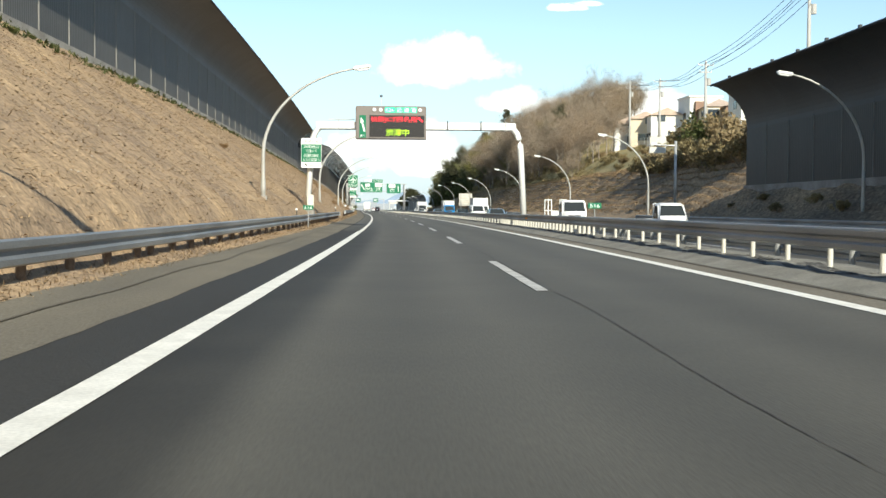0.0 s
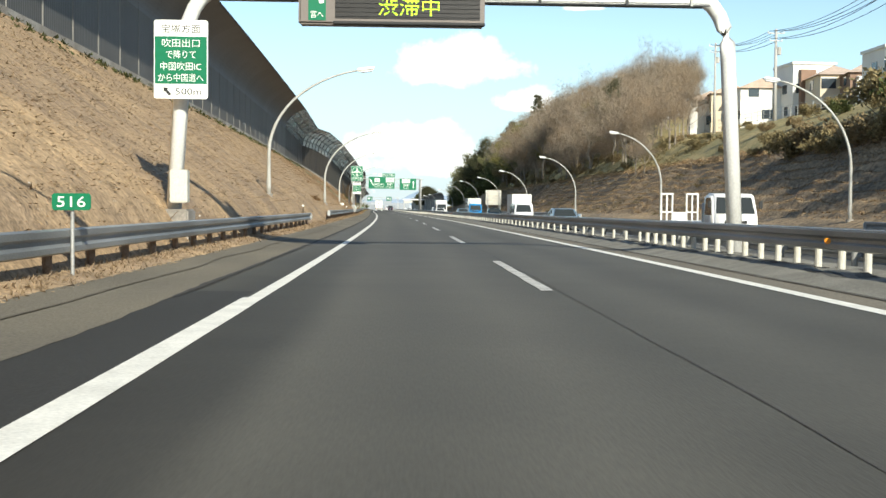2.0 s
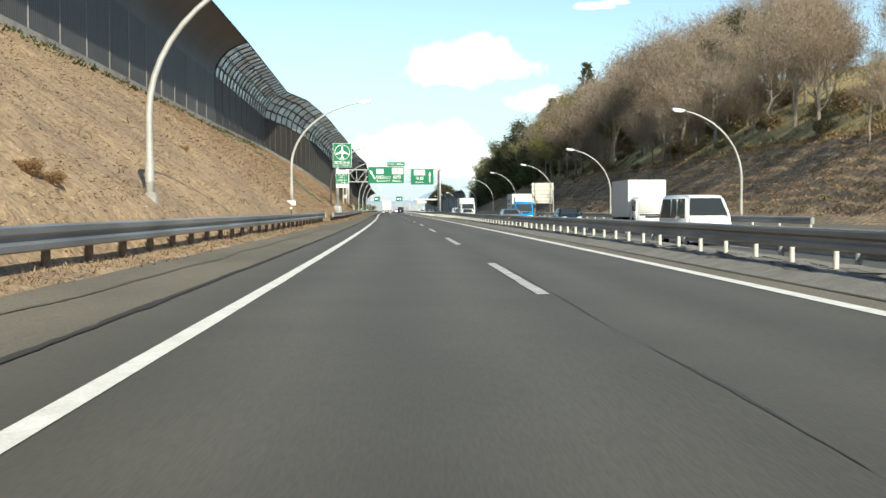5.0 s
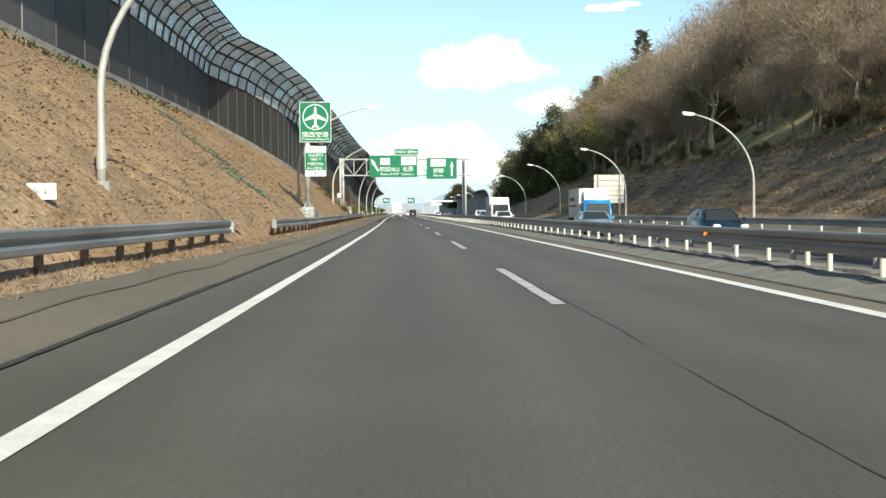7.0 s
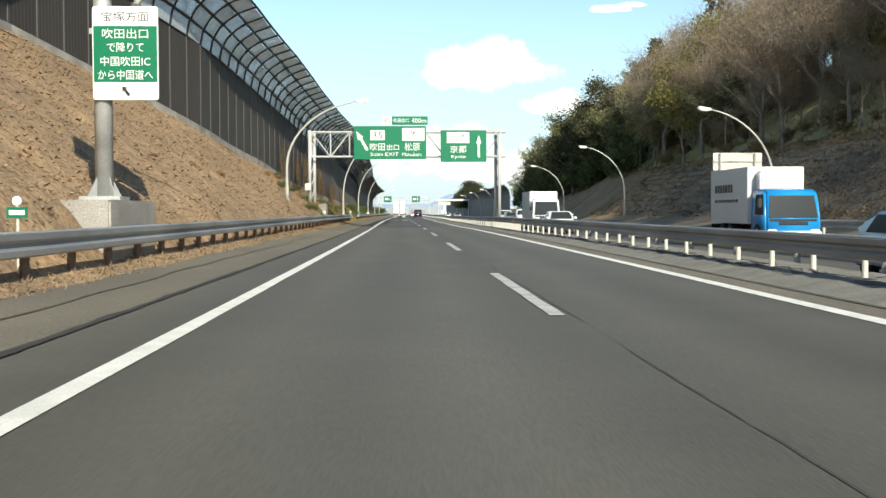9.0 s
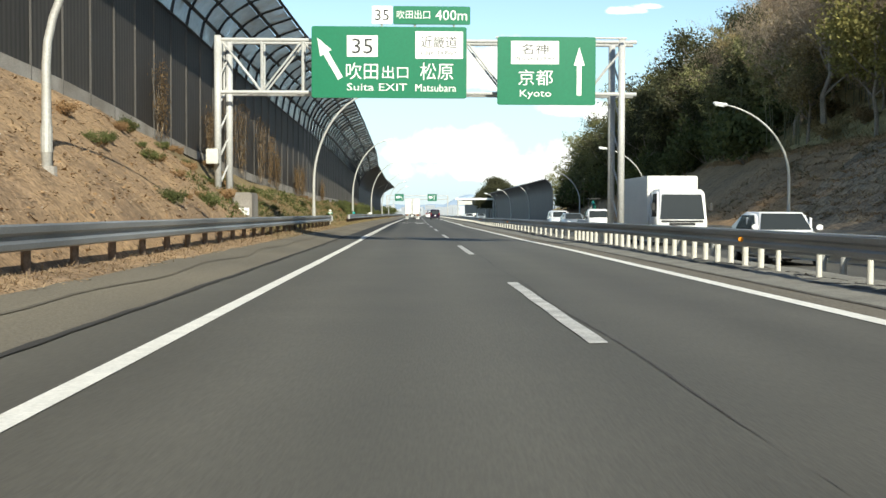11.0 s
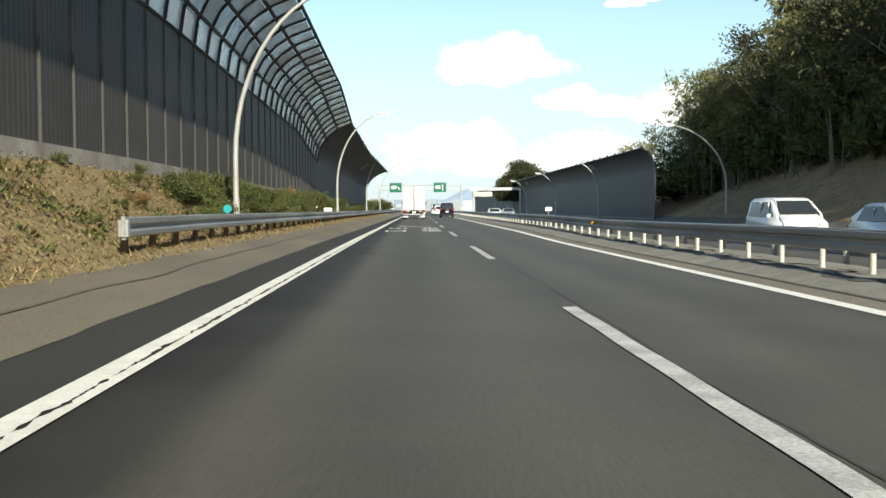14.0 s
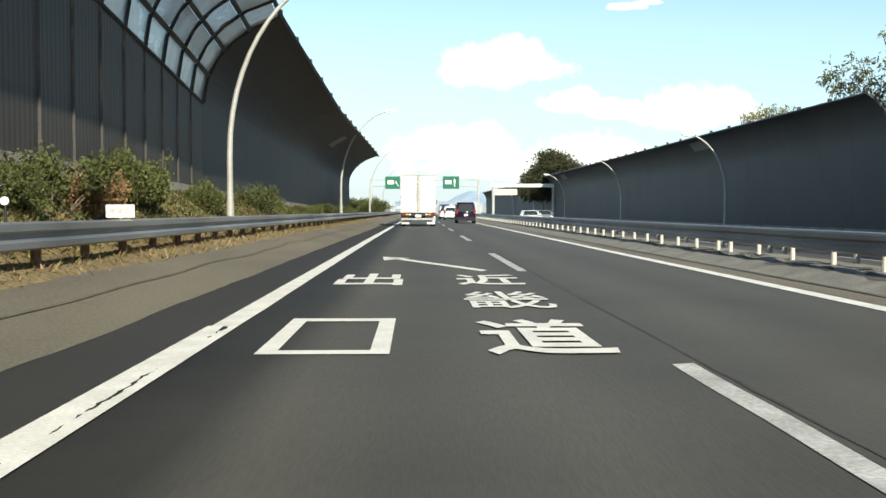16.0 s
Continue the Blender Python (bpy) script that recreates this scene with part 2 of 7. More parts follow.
def asphalt_material(name, base, tracks=True):
    """Worn asphalt: fine stone grain, long drifting stains, paler wheel tracks, and a stretch that was relaid darker. Across and along come from the UV map."""
    m = material(name, base, 0.75, spec=0.4, vary=0.13, scale=0.3, fine=60.0, bump=0.12, stretch=(1.0, 0.1, 1.0))
    m.node_tree.nodes["Principled BSDF"].inputs["Diffuse Roughness"].default_value = 0.25
    if not tracks:
        return m
    n, l = m.node_tree.nodes, m.node_tree.links
    b = n["Principled BSDF"]
    old = b.inputs["Base Color"].links[0].from_socket
    uv = n.new("ShaderNodeUVMap")
    sp = n.new("ShaderNodeSeparateXYZ")
    l.new(uv.outputs[0], sp.inputs[0])
    drift = n.new("ShaderNodeTexNoise")
    drift.inputs["Scale"].default_value, drift.inputs["Detail"].default_value = 0.11, 4.0
    l.new(n["Texture Coordinate"].outputs["Object"], drift.inputs[0])

    def calc(op, a, b_, c=0.0):
        q = n.new("ShaderNodeMath")
        q.operation = op
        for i, v in enumerate((a, b_, c)):
            if isinstance(v, (int, float)):
                q.inputs[i].default_value = v
            else:
                l.new(v, q.inputs[i])
        return q.outputs[0]

    across, along = sp.outputs[0], sp.outputs[1]
    wob = calc("MULTIPLY_ADD", drift.outputs[0], 0.9, -0.45)
    x = calc("ADD", across, wob)
    lane = calc("PINGPONG", calc("ADD", x, 0.0), 1.8)
    track = calc("SUBTRACT", 1.0, calc("MULTIPLY", calc("ABSOLUTE", calc("SUBTRACT", lane, 0.85), 0.0), 1.3))
    track = calc("MAXIMUM", calc("MINIMUM", track, 1.0), 0.0)
    edge = calc("MINIMUM", calc("MAXIMUM", calc("MULTIPLY", calc("SUBTRACT", -0.75, calc("MULTIPLY_ADD", wob, 0.35, across)), 2.6), 0.0), 1.0)
    start = calc("MINIMUM", calc("MAXIMUM", calc("MULTIPLY", calc("SUBTRACT", along, 274.0), 0.05), 0.0), 1.0)
    first = calc("MINIMUM", calc("MAXIMUM", calc("MULTIPLY", calc("SUBTRACT", 74.0, along), 0.03), 0.0), 1.0)
    relaid = calc("MULTIPLY", calc("MAXIMUM", start, first), edge)
    tone = calc("MULTIPLY_ADD", track, 0.2, 0.93)
    tone = calc("SUBTRACT", tone, calc("MULTIPLY", relaid, 0.5))
    tone = calc("SUBTRACT", tone, calc("MULTIPLY", start, 0.22))
    early = calc("MINIMUM", calc("MAXIMUM", calc("MULTIPLY", calc("SUBTRACT", 112.0, along), 0.05), 0.0), 1.0)
    tone = calc("SUBTRACT", tone, calc("MULTIPLY", early, 0.13))
    blot = n.new("ShaderNodeTexNoise")
    blot.inputs["Scale"].default_value, blot.inputs["Detail"].default_value = 0.55, 5.0
    l.new(n["Texture Coordinate"].outputs["Object"], blot.inputs[0])
    tone = calc("ADD", tone, calc("MULTIPLY_ADD", blot.outputs[0], 0.4, -0.2))
    mul = n.new("ShaderNodeMix")
    mul.data_type, mul.blend_type = "RGBA", "MULTIPLY"
    mul.inputs[0].default_value = 1.0
    l.new(old, mul.inputs[6])
    l.new(tone, mul.inputs[7])
    l.new(mul.outputs[2], b.inputs["Base Color"])
    return m


ASPHALT = asphalt_material("asphalt", (0.078, 0.073, 0.061))
BAND = material("tarry_joint", (0.046, 0.043, 0.038), 0.85, vary=0.25, scale=2.0)
ASPHALT_NEW = material("new_asphalt", (0.036, 0.0345, 0.031), 0.8, vary=0.25, scale=0.6, fine=90.0, bump=0.3, stretch=(1.0, 0.2, 1.0))
SEAM_SOFT = material("damp_seam", (0.062, 0.058, 0.052), 0.85, vary=0.3, scale=2.0)
SHOULDER = material("dusty_shoulder", (0.175, 0.152, 0.112), 0.95, vary=0.2, scale=0.5, fine=50.0, bump=0.4, spread=(0.125, 0.11, 0.085), stretch=(1, 0.3, 1))
PAINT = material("road_paint", (0.8, 0.775, 0.71), 0.7, vary=0.1, scale=2.6, fine=35.0, spread=(0.66, 0.64, 0.585), bump=0.2)
PAINT_WORN = material("worn_road_paint", (0.56, 0.55, 0.52), 0.75, vary=0.25, scale=2.0, fine=30.0, spread=(0.34, 0.33, 0.31), bump=0.3)
SOIL = material("ground_soil", (0.28, 0.22, 0.13), 0.95, vary=0.35, scale=0.12, fine=3.0, spread=(0.17, 0.15, 0.08), bump=0.5)
STRAW = material("dry_mown_grass", (0.44, 0.305, 0.175), 0.95, vary=0.3, scale=0.3, fine=13.0, spread=(0.28, 0.2, 0.13), bump=1.0, clump=0.42)
VERGE = material("dull_olive_verge", (0.24, 0.18, 0.088), 0.95, vary=0.42, scale=0.5, fine=9.0, spread=(0.17, 0.125, 0.06), bump=1.0)
RUSSET = material("russet_dead_grass", (0.385, 0.255, 0.14), 0.95, vary=0.35, scale=0.4, fine=12.0, spread=(0.25, 0.168, 0.1), bump=0.7, clump=0.4)
GUTTERDARK = material("damp_gutter_dirt", (0.12, 0.108, 0.088), 0.9, vary=0.35, scale=1.5, fine=25.0)
RAILSHADE = material("painted_rail_shadow", (0.07, 0.067, 0.06), 0.95, vary=0.3, scale=1.5, fine=25.0, spread=(0.11, 0.104, 0.092))
GUTTER = material("tan_gutter_dust", (0.18, 0.158, 0.122), 0.95, vary=0.25, scale=0.7, fine=30.0, bump=0.3, stretch=(1, 0.2, 1))
DARKSLOPE = material("bare_cut_slope", (0.39, 0.275, 0.16), 0.95, vary=0.4, scale=0.3, fine=7.0, spread=(0.17, 0.132, 0.09), bump=1.0, stretch=(1, 0.35, 1), clump=0.5)
BROWNSLOPE = material("brown_grass_slope", (0.4, 0.25, 0.125), 0.95, vary=0.3, scale=0.3, fine=9.0, spread=(0.26, 0.17, 0.09), bump=0.8, clump=0.35)
FLOOR = material("leafy_wood_floor", (0.38, 0.29, 0.13), 0.95, vary=0.35, scale=0.3, fine=6.0, spread=(0.25, 0.21, 0.09), bump=0.8, clump=0.35)
WALLPAINT = material("dark_grey_barrier_panel", (0.06, 0.052, 0.044), 0.6, ribbed=1.3, vary=0.18, scale=0.5, fine=14.0, bump=0.1, per_object=0.12, stretch=(1, 1, 0.12))
WALLTOP = material("charcoal_barrier_panel", (0.046, 0.048, 0.053), 0.55, vary=0.18, scale=0.4, fine=10.0, bump=0.1, per_object=0.1)
WALLGREY = material("mid_grey_barrier_panel", (0.098, 0.093, 0.088), 0.6, ribbed=1.3, vary=0.14, scale=0.5, fine=14.0, bump=0.1, per_object=0.1, stretch=(1, 1, 0.12))
CRACK = material("dusty_crack", (0.14, 0.122, 0.092), 0.95, vary=0.3, scale=2.0)
PATCH = material("pale_patch_sheet", (0.2, 0.2, 0.19), 0.6, vary=0.15, scale=1.0)
# Lighter, bluer copy of WALLGREY that offsets shade and brown bounce under the curve.
WALLSKY = material("shade_lifted_curved_panel", (0.112, 0.118, 0.132), 0.6, vary=0.12, scale=0.5, fine=14.0, bump=0.1, per_object=0.08, stretch=(1, 1, 0.12))
WALLSLATE = material("blue_slate_barrier_panel", (0.03, 0.036, 0.046), 0.6, vary=0.15, scale=0.4, fine=10.0, bump=0.1, per_object=0.08)
WALLBROWN = material("brownish_barrier_panel", (0.052, 0.0455, 0.04), 0.6, ribbed=1.3, vary=0.18, scale=0.5, fine=14.0, bump=0.1, per_object=0.12, stretch=(1, 1, 0.12))
WALLMID = material("slate_curved_barrier_panel", (0.052, 0.053, 0.056), 0.6, vary=0.15, scale=0.4, fine=10.0, bump=0.1, per_object=0.08)
WALLDARK = material("dark_slate_barrier_panel", (0.034, 0.036, 0.04), 0.6, vary=0.15, scale=0.4, fine=10.0, bump=0.1, per_object=0.08)
MEDIAN = material("dirty_median_concrete", (0.24, 0.228, 0.195), 0.95, vary=0.25, scale=1.3, fine=30.0, bump=0.5, spread=(0.17, 0.16, 0.137))
WALLPOST_DIM = material("barrier_post_dark_grey", (0.08, 0.075, 0.069), 0.6, vary=0.15, scale=1.0, fine=20.0)
WALLPOST = material("barrier_post_grey", (0.2, 0.19, 0.175), 0.6, metal=0.0, vary=0.15, scale=1.0, fine=20.0)
RIB = material("barrier_rib_dark", (0.03, 0.033, 0.038), 0.5, metal=0.2, vary=0.2, scale=2.0)
PANE = pane_material("weathered_clear_pane", (0.5, 0.505, 0.5), 0.42)
LAMPGREY = material("pale_lamp_pole_paint", (0.5, 0.5, 0.48), 0.5, metal=0.25, vary=0.12, scale=1.0, fine=25.0, spread=(0.4, 0.39, 0.36))
CONCRETE = material("concrete", (0.36, 0.34, 0.31), 0.9, vary=0.2, scale=0.8, fine=30.0, spread=(0.22, 0.2, 0.175), bump=0.35)
GALV = material("galvanised_steel", (0.52, 0.525, 0.52), 0.45, metal=0.3, vary=0.14, scale=1.4, fine=40.0, spread=(0.3, 0.3, 0.29))
RAILGREY = material("weathered_guardrail", (0.4, 0.405, 0.405), 0.45, metal=0.5, vary=0.08, scale=0.5, fine=40.0, spread=(0.2, 0.21, 0.215), stretch=(1, 0.4, 1))
RUSTPOST = material("rusty_guardrail_post", (0.24, 0.19, 0.145), 0.75, metal=0.2, vary=0.3, scale=2.0, fine=30.0, spread=(0.13, 0.085, 0.055))
BACKPOST = material("grey_guardrail_post", (0.3, 0.3, 0.285), 0.6, vary=0.15, scale=1.5, fine=30.0)
LITEDGE = material("painted_edge_glint", (0.75, 0.75, 0.73), 0.4, vary=0.1, scale=0.5, fine=20.0)
WHITEPOST = material("pale_post_paint", (0.6, 0.585, 0.52), 0.6, vary=0.12, scale=1.5, fine=30.0)
GANTRYWHITE = material("gantry_white_paint", (0.74, 0.74, 0.72), 0.45, vary=0.08, scale=0.7, fine=20.0)
GANTRYGREY = material("gantry_grey_steel", (0.5, 0.5, 0.485), 0.55, metal=0.1, vary=0.15, scale=1.0, fine=20.0)
SIGNGREEN = material("sign_green_sheeting", (0.005, 0.16, 0.075), 0.35, vary=0.06, scale=0.8, fine=10.0, bump=0.0)
SIGNFAR = material("weathered_green_sheeting", (0.008, 0.13, 0.075), 0.5, vary=0.1, scale=0.8, fine=10.0, bump=0.0)
SIGNWHITE = material("sign_white_sheeting", (0.82, 0.83, 0.8), 0.4, vary=0.04, scale=0.8, fine=10.0, bump=0.0)
SIGNBLACK = material("sign_black_print", (0.02, 0.02, 0.02), 0.5, vary=0.1)
SIGNBACK = material("sign_back_pale", (0.6, 0.57, 0.5), 0.6, vary=0.12, scale=1.2, fine=10.0)
SIGNCYAN = material("marker_cyan", (0.02, 0.34, 0.36), 0.4, vary=0.05)
LEDFACE = material("led_matrix_black", (0.018, 0.016, 0.016), 0.45, vary=0.2, scale=3.0)
LEDCASE = material("led_sign_case", (0.19, 0.165, 0.15), 0.5, vary=0.12, scale=1.0)
LEDRED = glowing("led_red", (0.95, 0.01, 0.03), 1.1)
LEDGREEN = glowing("led_lime", (0.42, 0.75, 0.02), 0.9)
LEDTURQ = glowing("led_turquoise", (0.02, 0.45, 0.26), 0.5)
LAMPGLASS = material("lamp_glass", (0.8, 0.8, 0.78), 0.25, vary=0.05)
BARK = material("tree_bark", (0.3, 0.25, 0.195), 0.9, vary=0.35, scale=2.0, fine=20.0, bump=0.6)
TWIG = leafy("bare_twigs", (0.235, 0.183, 0.133), (0.33, 0.265, 0.195), spread=0.25)
TWIG_RED = leafy("russet_twigs", (0.225, 0.165, 0.112), (0.32, 0.24, 0.165), spread=0.25)
EVERGREEN = leafy("evergreen_leaves", (0.05, 0.052, 0.027), (0.08, 0.08, 0.038), spread=0.22)
BAMBOO = leafy("bamboo_leaves", (0.1, 0.105, 0.045), (0.2, 0.195, 0.085))
SHRUB = leafy("shrub_leaves", (0.058, 0.073, 0.026), (0.115, 0.128, 0.046))
OLIVE = leafy("olive_shrub_leaves", (0.2, 0.158, 0.078), (0.31, 0.245, 0.125))
YELLOWLEAF = leafy("yellowing_leaves", (0.15, 0.135, 0.045), (0.26, 0.235, 0.08), spread=0.3)
DRYSHRUB = leafy("withered_shrub_leaves", (0.19, 0.14, 0.075), (0.28, 0.21, 0.115), spread=0.3)
RUSSETLEAF = leafy("russet_bush_leaves", (0.23, 0.135, 0.065), (0.34, 0.22, 0.115), spread=0.25)
CREEPER = leafy("withered_creeper_leaves", (0.14, 0.092, 0.045), (0.22, 0.145, 0.075), spread=0.3)
NETTING = leafy("faded_green_netting", (0.22, 0.29, 0.21), (0.32, 0.4, 0.3))
DEADGRASS = leafy("dead_grass_blades", (0.34, 0.225, 0.12), (0.46, 0.33, 0.19))
STEM = material("bamboo_stem", (0.17, 0.165, 0.09), 0.55, vary=0.2, scale=2.0, fine=10.0)
PALELEAF = leafy("bleached_leaves", (0.5, 0.38, 0.24), (0.62, 0.5, 0.36), spread=0.2)
GRIT = leafy("dark_grit", (0.06, 0.054, 0.042), (0.12, 0.105, 0.08))
DUFF = leafy("dark_dead_leaves", (0.16, 0.095, 0.05), (0.3, 0.19, 0.1))
LITTER = leafy("fallen_leaf_litter", (0.24, 0.16, 0.09), (0.38, 0.28, 0.175))
CARWHITE = material("white_car_paint", (0.8, 0.8, 0.8), 0.25, vary=0.03, bump=0.0, spec=0.6)
CARPURPLE = material("dark_purple_car_paint", (0.035, 0.022, 0.045), 0.22, metal=0.4, vary=0.05, bump=0.0, spec=0.7)
CARBLUE = material("bright_blue_cab_paint", (0.015, 0.25, 0.6), 0.25, vary=0.05, bump=0.0, spec=0.6)
CARNAVY = material("dark_teal_car_paint", (0.012, 0.038, 0.055), 0.22, metal=0.4, vary=0.05, bump=0.0, spec=0.7)
CARSTEEL = material("steel_blue_car_paint", (0.24, 0.33, 0.42), 0.25, metal=0.3, vary=0.05, bump=0.0, spec=0.6)
CARSILVER = material("silver_car_paint", (0.42, 0.45, 0.47), 0.28, metal=0.6, vary=0.05, bump=0.0, spec=0.6)
CRANEGREEN = material("green_crane_paint", (0.01, 0.2, 0.14), 0.4, vary=0.1)
BOXWHITE = material("white_truck_box", (0.7, 0.7, 0.67), 0.4, vary=0.06, scale=0.6, fine=10.0, bump=0.03)
BOXGREY = material("silver_truck_box", (0.5, 0.52, 0.53), 0.45, metal=0.2, vary=0.08, scale=0.6)
AUTOGLASS = material("car_glass", (0.03, 0.035, 0.037), 0.12, vary=0.05, bump=0.0, spec=0.22)
TYRE = material("tyre_rubber", (0.02, 0.02, 0.02), 0.85, vary=0.2)
RIM = material("wheel_rim", (0.45, 0.45, 0.46), 0.35, metal=0.8, vary=0.1)
BLACKTRIM = material("black_trim", (0.025, 0.025, 0.026), 0.6, vary=0.15)
TAILRED = material("tail_light_red", (0.3, 0.02, 0.015), 0.25, vary=0.1)
AMBER = material("amber_lens", (0.8, 0.3, 0.03), 0.3, vary=0.1)
HEADLENS = material("headlight_lens", (0.75, 0.78, 0.8), 0.1, vary=0.05, spec=0.8)
PLATE = material("number_plate_white", (0.75, 0.76, 0.74), 0.5, vary=0.05)
HOUSEWHITE = material("white_plaster_wall", (0.74, 0.72, 0.68), 0.85, vary=0.07, scale=0.5, fine=20.0)
HOUSECREAM = material("cream_plaster_wall", (0.66, 0.56, 0.42), 0.85, vary=0.08, scale=0.5, fine=20.0)
HOUSEBROWN = material("brown_house_wall", (0.27, 0.17, 0.12), 0.8, vary=0.15, scale=0.5, fine=20.0)
ROOFTILE = material("brown_roof_tiles", (0.52, 0.4, 0.32), 0.75, vary=0.2, scale=1.0, fine=12.0)
WINDOWGLASS = material("dark_window_glass", (0.04, 0.05, 0.06), 0.08, vary=0.1, bump=0.0, spec=0.8)
POLEGREY = material("concrete_utility_pole", (0.42, 0.41, 0.39), 0.85, vary=0.12, scale=1.0)
CABLE = material("black_cable", (0.02, 0.02, 0.022), 0.6, vary=0.1)
HILLBLUE = material("haze_painted_hills", (0.36, 0.44, 0.54), 1.0, vary=0.1, scale=0.006, fine=0.03, bump=0.0, spread=(0.26, 0.34, 0.43))
TOWNFAR = material("distant_town_walls", (0.36, 0.39, 0.43), 0.9, vary=0.12, scale=0.05, island=True)


# ---- mesh helpers ----
def obj(name, bm, mat, parent=None, label="", m=None, smooth=False):
    me = bpy.data.meshes.new(name)
    bmesh.ops.recalc_face_normals(bm, faces=bm.faces[:])
    bm.to_mesh(me)
    bm.free()
    if mat is not None:
        me.materials.append(mat)
    if smooth:
        for f in me.polygons:
            f.use_smooth = True
    ob = new(name, me)
    if m is not None:
        ob.matrix_world = m
    if parent is not None:
        ob.parent = parent
    if label:
        ob["label"] = label
    return ob


def part(name, bm, mat, parent, label="", smooth=False):
    return obj(name, bm, mat, parent, label, smooth=smooth)


def shared(name, me, parent, m):
    ob = new(name, me)
    ob.parent = parent
    ob.matrix_basis = m
    return ob


def thing(name, m, label, category, group="", kind=""):
    ob = new(name)
    ob.empty_display_size = 0.3
    ob.matrix_world = m
    return tagged(ob, label, category, group, kind)


def raw(name, verts, faces, mat, label="", kind="", category="", smooth=False, parent=None):
    me = bpy.data.meshes.new(name)
    me.from_pydata(verts, [], faces)
    me.materials.append(mat)
    if smooth:
        me.polygons.foreach_set("use_smooth", [True] * len(me.polygons))
    me.update()
    ob = new(name, me)
    if parent is not None:
        ob.parent = parent
    return tagged(ob, label, category, "", kind)


def box(bm, c, size, m=None, bevel=0.0):
    r = bmesh.ops.create_cube(bm, size=1.0)
    vs = r["verts"]
    for v in vs:
        v.co = Vector((v.co.x * size[0], v.co.y * size[1], v.co.z * size[2]))
        if m is not None:
            v.co = m @ v.co
        v.co += Vector(c)
    if bevel:
        es = list({e for v in vs for e in v.link_edges})
        bmesh.ops.bevel(bm, geom=es, offset=bevel, segments=2, affect="EDGES")
    return bm


def cube(c, size, bevel=0.0):
    return box(bmesh.new(), c, size, None, bevel)


def tube(bm, pts, radii, seg=8, cap=True):
    """A tapered tube through the points."""
    pts = [Vector(p) for p in pts]
    rings = []
    for i, p in enumerate(pts):
        d = (pts[min(i + 1, len(pts) - 1)] - pts[max(i - 1, 0)]).normalized()
        a = (Vector((0, -1, 0)) + d * d.y).normalized() if abs(d.z) > 0.98 else d.cross(Vector((0, 0, 1))).normalized()
        b = d.cross(a)
        r = radii[i] if isinstance(radii, (list, tuple)) else radii
        rings.append([bm.verts.new(p + (a * math.cos(k * 2 * math.pi / seg) + b * math.sin(k * 2 * math.pi / seg)) * r) for k in range(seg)])
    for r0, r1 in zip(rings, rings[1:]):
        for k in range(seg):
            bm.faces.new((r0[k], r0[(k + 1) % seg], r1[(k + 1) % seg], r1[k]))
    if cap:
        bm.faces.new(rings[0][::-1])
        bm.faces.new(rings[-1])
    return bm


def rod(p0, p1, r0, r1=None, seg=10):
    return tube(bmesh.new(), [p0, p1], [r0, r0 if r1 is None else r1], seg)


def poly(bm, pts):
    return bm.faces.new([bm.verts.new(p) for p in pts])


def slab(bm, pts, depth):
    """A flat outline given in (x, z), standing across y, with thickness."""
    a = [bm.verts.new((x, 0, z)) for x, z in pts]
    b = [bm.verts.new((x, depth, z)) for x, z in pts]
    n = len(pts)
    bm.faces.new(a)
    bm.faces.new(b[::-1])
    for i in range(n):
        bm.faces.new((a[i], b[i], b[(i + 1) % n], a[(i + 1) % n]))
    return bm


def table(rows, s):
    if s <= rows[0][0]:
        return rows[0][1:]
    for a, b in zip(rows, rows[1:]):
        if s <= b[0]:
            k = (s - a[0]) / (b[0] - a[0])
            return tuple(x + (y - x) * k for x, y in zip(a[1:], b[1:]))
    return rows[-1][1:]


def frange(a, b, step):
    n = max(1, round((b - a) / step))
    return [a + (b - a) * i / n for i in range(n + 1)]


def lettering(name, body, mat, parent, x, y, z, width, height, flat=False, label="", bold=0.0):
    """Letters from the built-in font, fitted into width and height, the lower left corner at (x, z) on the face y."""
    cu = bpy.data.curves.new("letters", "FONT")
    cu.body, cu.resolution_u, cu.offset = body, 2, bold
    tmp = new("letters", cu)
    bpy.context.view_layer.update()
    me = bpy.data.meshes.new_from_object(tmp.evaluated_get(bpy.context.evaluated_depsgraph_get()))
    bpy.data.objects.remove(tmp)
    xs, ys = [v.co.x for v in me.vertices], [v.co.y for v in me.vertices]
    kx, ky = width / max(0.01, max(xs) - min(xs)), height / max(0.01, max(ys) - min(ys))
    for v in me.vertices:
        a, b = (v.co.x - min(xs)) * kx, (v.co.y - min(ys)) * ky
        v.co = Vector((x + a, y + b, z)) if flat else Vector((x + a, y, z + b))
    me.materials.clear()
    me.materials.append(mat)
    me.name = name
    ob = new(name, me)
    ob.parent = parent
    if label:
        ob["label"] = label
    return ob


